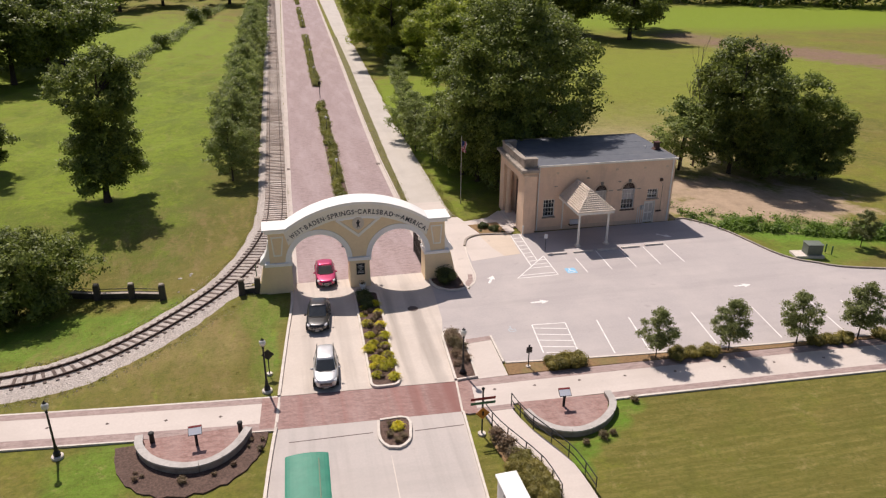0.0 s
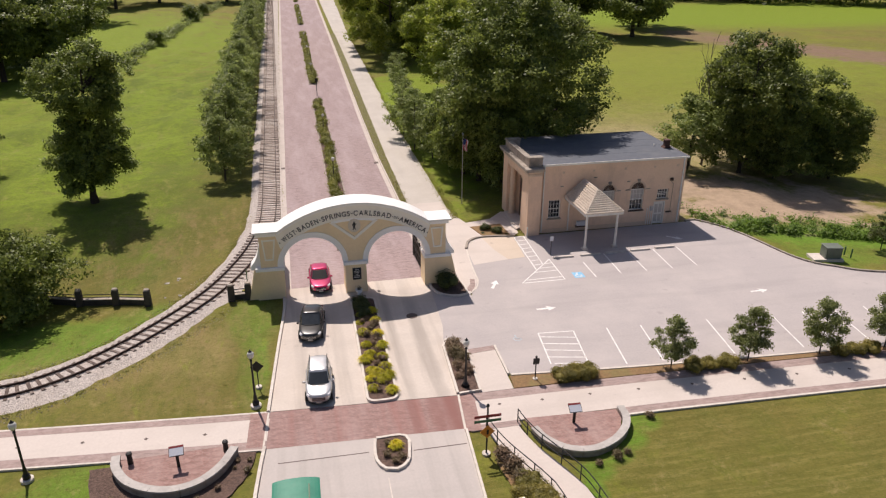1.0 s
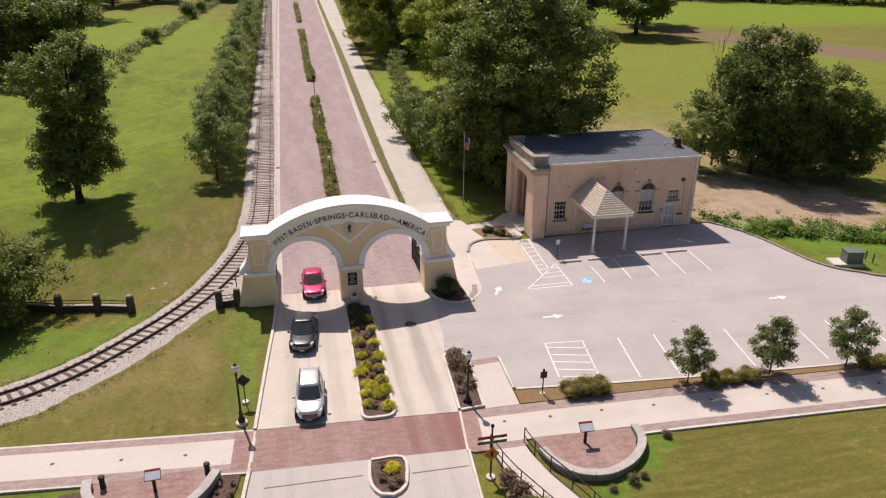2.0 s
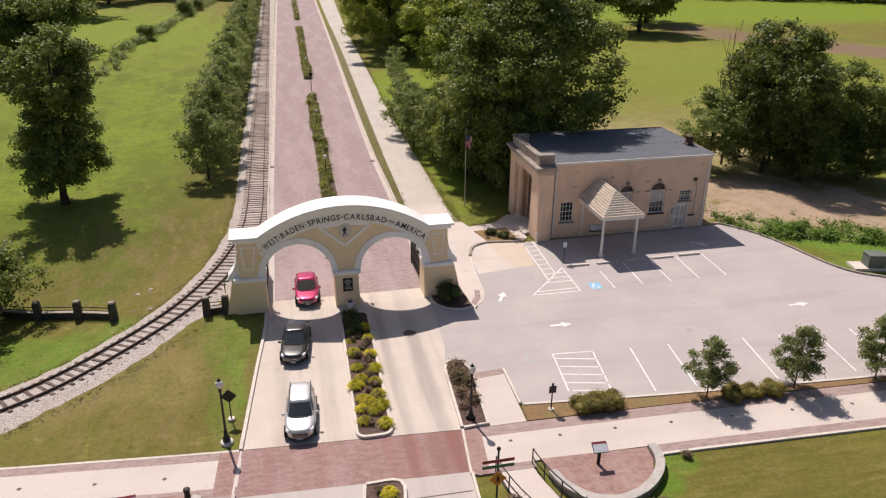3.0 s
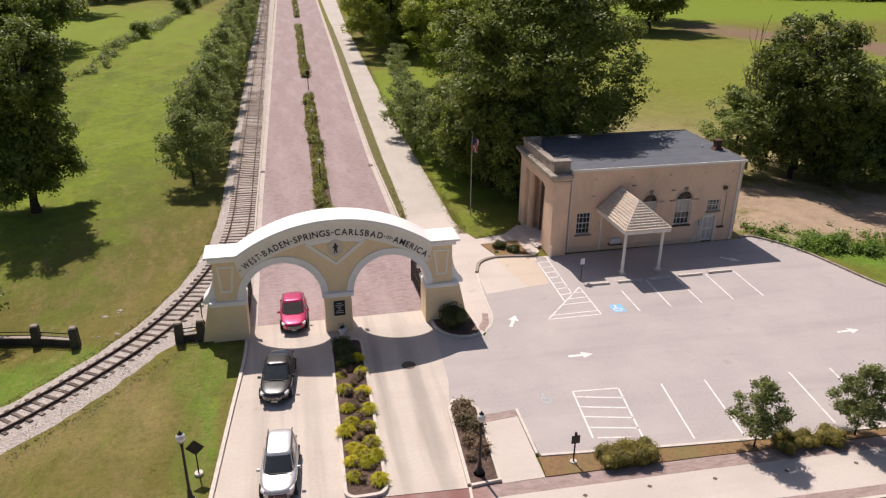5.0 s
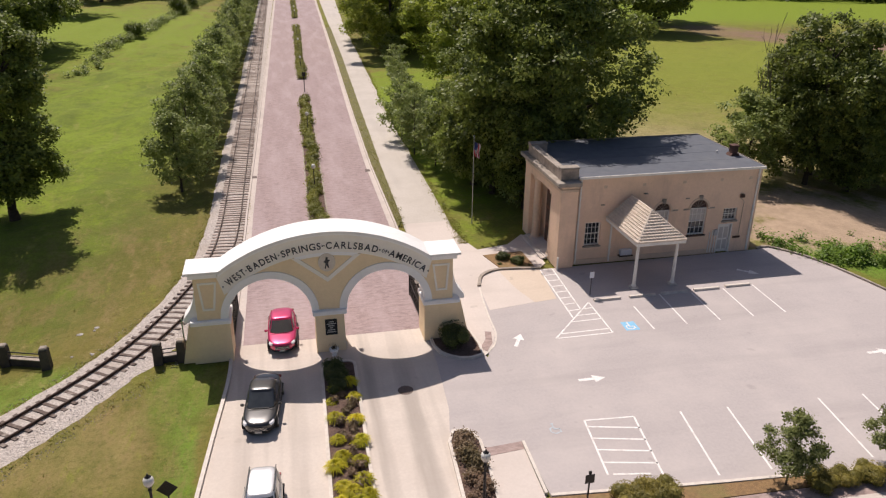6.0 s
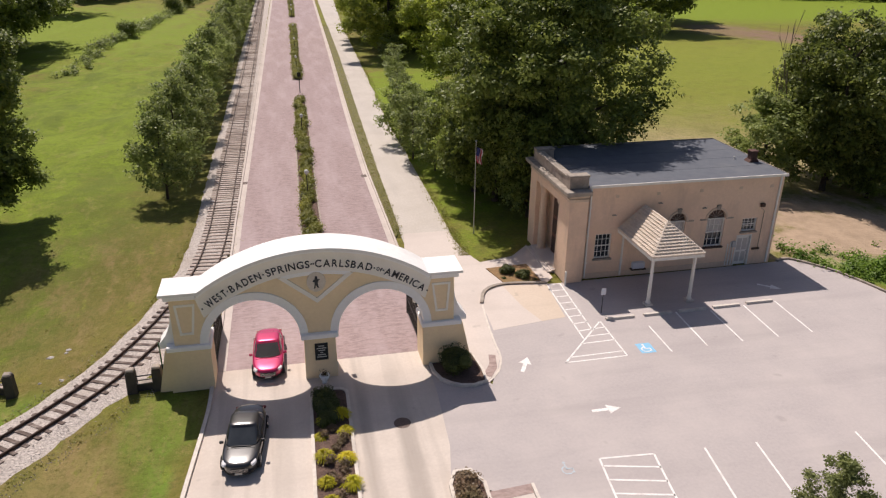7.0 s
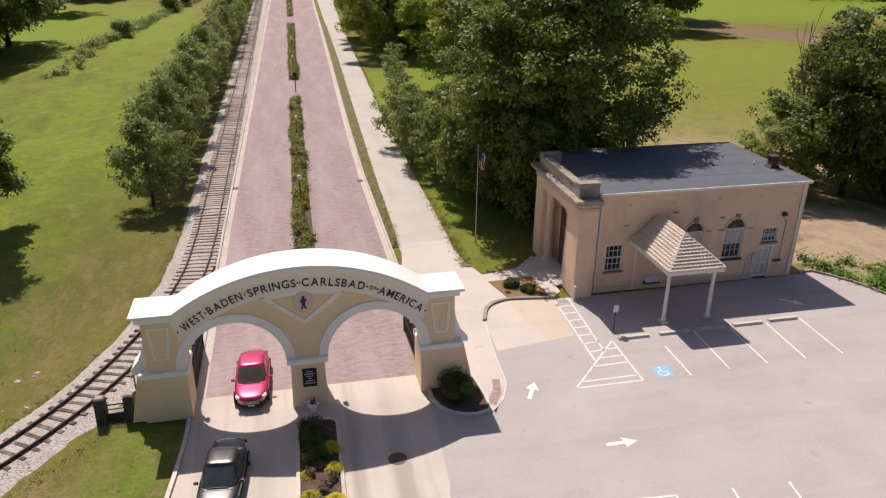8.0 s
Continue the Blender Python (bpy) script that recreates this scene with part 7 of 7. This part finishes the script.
gr = grass_clump("yellow_grass", "bright yellow-green ornamental grass clump in the median bed", 91, 0.45, 0.40, 330, LEAFY, "yellow grass clumps")
place(gr, -0.55, -5.3, 0)
spots = [(0.55, -5.2), (-0.5, -6.9), (0.5, -7.2), (-0.45, -8.6), (0.6, -8.9), (-0.3, -9.9), (0.45, -10.3), (-0.7, -10.5), (0.5, -11.6), (-0.4, -11.9), (-0.55, -12.8), (0.2, -13.0), (0.65, -12.6), (-0.5, -13.9), (-0.1, -12.3), (0.6, -14.3), (-0.4, -4.3), (0.4, -3.9)]
for i, (x, y) in enumerate(spots):
    plant(gr, x + 0.025 * (y + 8), y, 50 * i, 1.0 + 0.3 * ((i * 37) % 10) / 10).location.z = 0.08
plant(gr, -0.2, -19.6, 10, 1.1).location.z = 0.08
lowsh = shrub("low_shrub", "low purple-brown shrub in the mulch", 95, 0.4, 0.5, 420, 0.11, LEAFP, "low shrubs in the mulch", 6)
place(lowsh, 0.1, -4.9, 0)
rs = random.Random(4)
for i in range(26):
    y = -4.5 - 10 * i / 26
    plant(lowsh, rs.uniform(-0.5, 0.5) + 0.025 * (y + 8), y, 70 * i, rs.uniform(0.6, 1.0)).location.z = 0.07
for x, y in ((-0.6, -19.4), (-0.8, -20.3), (0.0, -20.6), (-0.4, -20.9)):
    plant(lowsh, x, y, 40 * x, 0.8).location.z = 0.07
for i in range(11):
    a = radians(188 + 165 * rs.uniform(0, 1))
    k = rs.uniform(0.80, 1.0)
    plant(lowsh, -12.0 + 4.2 * k * math.cos(a), -18.1 + 4.3 * k * math.sin(a), 33 * i, rs.uniform(0.35, 0.8)).location.z = 0.0
# median shrubs take the darkened leaf colour in place of deep gateway shade
ms = shrub("median_shrub", "dense green shrub coloured dark for the shade of the gateway", 97, 0.62, 0.85, 4200, 0.08, LEAFK, "median shrubs", 16, tight=True)
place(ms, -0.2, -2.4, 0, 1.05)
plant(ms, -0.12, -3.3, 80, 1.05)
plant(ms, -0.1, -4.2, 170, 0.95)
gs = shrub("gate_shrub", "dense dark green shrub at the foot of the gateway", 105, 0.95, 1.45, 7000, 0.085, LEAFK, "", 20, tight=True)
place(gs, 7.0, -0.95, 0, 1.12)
cs_ = shrub("corner_shrub", "dusty brown-green shrub in the corner bed", 99, 0.7, 0.95, 1300, 0.12, LEAFP, "corner bed shrubs", 10)
place(cs_, 5.35, -9.9, 0, 1.0)
for x, y, s in ((5.2, -10.9, 1.05), (5.6, -11.6, 0.9), (5.1, -12.4, 0.8), (5.5, -13.1, 0.85), (4.9, -13.6, 0.6), (5.2, -10.2, 0.9), (5.3, -21.6, 0.9), (5.6, -22.6, 1.0), (5.7, -23.6, 0.9), (11.5, -22.9, 0.6), (12.2, -22.7, 0.42), (10.3, -23.2, 0.4), (15.0, -19.9, 0.5)):
    plant(cs_, x, y, 60 * x, s)
for x, y, s in ((6.1, -23.9, 0.8), (6.2, -24.9, 0.95), (6.4, -25.9, 1.0), (6.3, -27.0, 1.1), (5.6, -24.6, 0.8), (5.6, -25.9, 0.9), (6.4, -28.1, 1.0)):
    plant(sh, x, y, 31 * y, s, label="rounded brownish-green shrub beside the winding path")
for x, y, s in ((13.4, 10.5, 0.85), (14.3, 9.6, 0.85), (12.9, 9.6, 0.3), (15.0, 9.0, 0.25)):
    plant(ms, x, y, 90 * x, s, label="small green shrub in the planter by the entrance")
wild = shrub("wild_shrub", "rounded dark green wild shrub along the ditch", 98, 2.3, 4.2, 3000, 0.36, LEAFD, "wild shrubs along the ditch", 16)
place(wild, -33.8, 147, 0, 1.0)
for x, y, s in ((-30.5, 200, 1.5), (-27.8, 218, 1.0)):
    plant(wild, x, y, 40 * y, s)
rng = np.random.default_rng(37)
cs, rd = [], []
DITCH = spline([(-35.4, 96), (-34.8, 110), (-35.9, 128), (-34.0, 146), (-31.6, 172), (-29.5, 198), (-27, 222), (-23, 255)], 0.5)
for k in range(330):
    x, y = DITCH[int(rng.integers(0, len(DITCH)))]
    q = rng.uniform(0.35, 1.15) * (0.7 if y < 120 else 1.2)
    cs.append((x + rng.normal() * 0.9, y + rng.normal() * 1.2, hz(x, y) + q * 0.45))
    rd.append(q)
sc = part("ditch_scrub", leaves(rng, cs, rd, 22000, 0.36, 0.1), LEAFG)
tagged(sc, "grey-green scrub growing along a ditch in the lawn", "scrub", kind="stuff")

# pale rubble showing through the lawn, and a thin marker post by the gateway
rg = random.Random(77)
for x, y, n in ((-14.9, 6.4, 4), (-14.35, 3.2, 3)):
    bm = B()
    for _ in range(n):
        px, py, q = x + rg.uniform(-0.8, 0.8), y + rg.uniform(-0.25, 0.25), rg.uniform(0.07, 0.2)
        lathe(bm, [(q, -0.14), (q * 0.9, -0.04), (q * 0.4, 0.0)], (px, py), 7)
        bm.verts.ensure_lookup_table()
        for v in bm.verts[-21:]:
            v.co.x += rg.uniform(-0.05, 0.05)
            v.co.z += hz(px, py)
    tagged(part("rubble", bm, WALLST), "pale flat rubble lying in the lawn", "rubble", kind="stuff")
t = thing("marker_post", "thin dark green marker post beside the gateway", "marker post", pose(-8.62, 2.7, hz(-8.62, 2.7)))
part("post", tube(B(), (0, 0, -0.1), (0, 0, 1.5), 0.04, n=8), GREENS, t)
part("base", lathe(B(), [(0.16, -0.05), (0.14, 0.06), (0.05, 0.1)], n=10), IRON, t)

# uneven tufts in the rough lawn
rng = np.random.default_rng(41)
cs, rd = [], []
while len(cs) < 1100:
    x, y = rng.uniform(-34, -7.4), rng.uniform(-24, 12)
    if noise.noise(Vector((x * 0.45, y * 0.45, 3))) + 0.35 * rng.normal() < 0.05:
        continue
    if x < 0:
        near = min((x - p[0]) ** 2 + (y - p[1]) ** 2 for p in TRACK[20:120:2])
        if near < 10 or -18.6 < y + 0.1 * (x + 7) < -14.4 or (x > -16.8 and y < -17.4) or (x > -8.4 and y > -1):
            continue
    cs.append((x, y, hz(x, y) - 0.07))
    rd.append(rng.uniform(0.08, 0.26))
tf = part("grass_tufts", leaves(rng, cs, rd, 12500, 0.06, 0.5), LEAFT)
tagged(tf, "uneven tufts of olive grass in the lawn", "grass", kind="stuff")

# grass creeping over the edges of trail, strip and ballast
rng = np.random.default_rng(43)
cs, rd = [], []
for k in range(5200):
    y = 14 + 150 * rng.uniform() ** 1.6
    e = rng.uniform()
    if e < 0.45:
        x = trail_right(y) + rng.normal() * 0.25 + 0.15
    elif y > 18.5:
        a, b = road_right(y) + 0.63, trail_left(y)
        x = a + (b - a) * rng.uniform() + (0.12 * rng.normal() if e > 0.8 else 0)
        if x < a:
            continue
    else:
        continue
    cs.append((x, y, 0.02 if e < 0.45 else 0.09))
    rd.append(rng.uniform(0.07, 0.2))
LEFT = offset(TRACK, -2.15)
near = [k for k, p in enumerate(TRACK) if p[1] < 30 and p[0] > -36]
for k in range(2600):
    q = int(rng.choice(near))
    x, y = side[q] if rng.uniform() < 0.55 else LEFT[q]
    x, y = x + rng.normal() * 0.16, y + rng.normal() * 0.16
    cs.append((x, y, hz(x, y) - 0.05))
    rd.append(rng.uniform(0.06, 0.17))
tf = part("edge_grass", leaves(rng, cs, rd, 44000, 0.085, 0.4), LEAFT)
tagged(tf, "short grass creeping over trail and ballast edges", "grass", kind="stuff")

# planting in the avenue beds
av = shrub("avenue_shrub", "low yellow-green shrub in the avenue bed", 103, 0.72, 0.75, 800, 0.15, LEAFA, "avenue bed shrubs", 8)
place(av, 0.4, 9.8, 0)
rs = random.Random(12)
for y0, y1 in ((10.5, 71.3), (87, 160.5), (181.5, 243), (258.5, 309)):
    y = y0
    while y < y1:
        plant(av, 0.4 + bend(y) + rs.uniform(-0.3, 0.3), y, rs.uniform(0, 360), rs.uniform(0.8, 1.25)).location.z = 0.06
        y += rs.uniform(0.7, 1.0) if y < 100 else 1.1
for y in (29.5, 51.5, 95.7, 119.5, 143, 180, 193, 216):
    t = thing("avenue_lamp", "short post lamp with white globe in the avenue bed", "street lamp", pose(0.4 + bend(y), y, 0.05), "avenue lamps")
    part("pole", lathe(B(), [(0.1, 0), (0.05, 0.4), (0.04, 1.9), (0.09, 2.0)], n=8), IRON, t)
    part("globe", lathe(B(), [(0.09, 2.0), (0.2, 2.15), (0.2, 2.3), (0.1, 2.42)], n=10), GLOBE, t, "white globe", smooth=True)
for y in (76,):
    t = thing("avenue_post", "thin dark sign post in the gap of the avenue bed", "post", pose(0.6 + bend(y), y, 0.0))
    part("post", tube(B(), (0, 0, -0.1), (0, 0, 3.0), 0.06, n=8), IRON, t)
    part("plate", box(B(), -0.25, 0.25, -0.03, 0.03, 2.4, 3.0), IRON, t)

# rough weeds between lot and dry ground
rng = np.random.default_rng(7)
cs, rd = [], []
for k in range(480):
    x = rng.uniform(34.8, 75)
    edge = 9.5 - 1.9 * (x - 34.5) if x < 38 else 4.2 - 0.32 * (x - 38)
    y = edge + 0.6 + abs(rng.normal()) * 2.2
    cs.append((x, y, hz(x, y) + rng.uniform(0.0, 0.35)))
    rd.append(rng.uniform(0.35, 0.8))
wd = part("weeds", leaves(rng, cs, rd, 32000, 0.22, 0.3), LEAFW)
tagged(wd, "tall bright green weeds along the edge of the lot", "weeds", kind="stuff")
wb = shrub("weed_bush", "leafy bright green weed bush beside the lot", 111, 0.9, 1.3, 900, 0.24, LEAFW, "weed bushes", 9)
place(wb, 39.8, 5.6, 0)
for x, y, s in ((46.5, 3.6, 0.9), (43.0, 4.6, 0.7), (50.5, 2.0, 1.1), (53, 1.5, 1.3), (57, 0.5, 1.2)):
    plant(wb, x, y, 30 * x, s)
plant(ts, 47.9, -0.9, 30, 0.85, label="small round green tree on the lawn beyond the lot")
# far woods
rng = np.random.default_rng(17)
cs, rd = [], []
for k in range(1500):
    x = rng.uniform(-380, 520)
    y = 300 + abs(rng.normal()) * 22 - 0.55 * min(190, max(0, x - 60)) + (0 if abs(x - 8) > 26 else 120)
    cs.append((x, y, rng.uniform(0, 17)))
    rd.append(rng.uniform(4, 8))
fw = part("far_woods", leaves(rng, cs, rd, 110000, 2.4), LEAFD)
tagged(fw, "dark green woodland edge in the distance", "woods", kind="stuff")
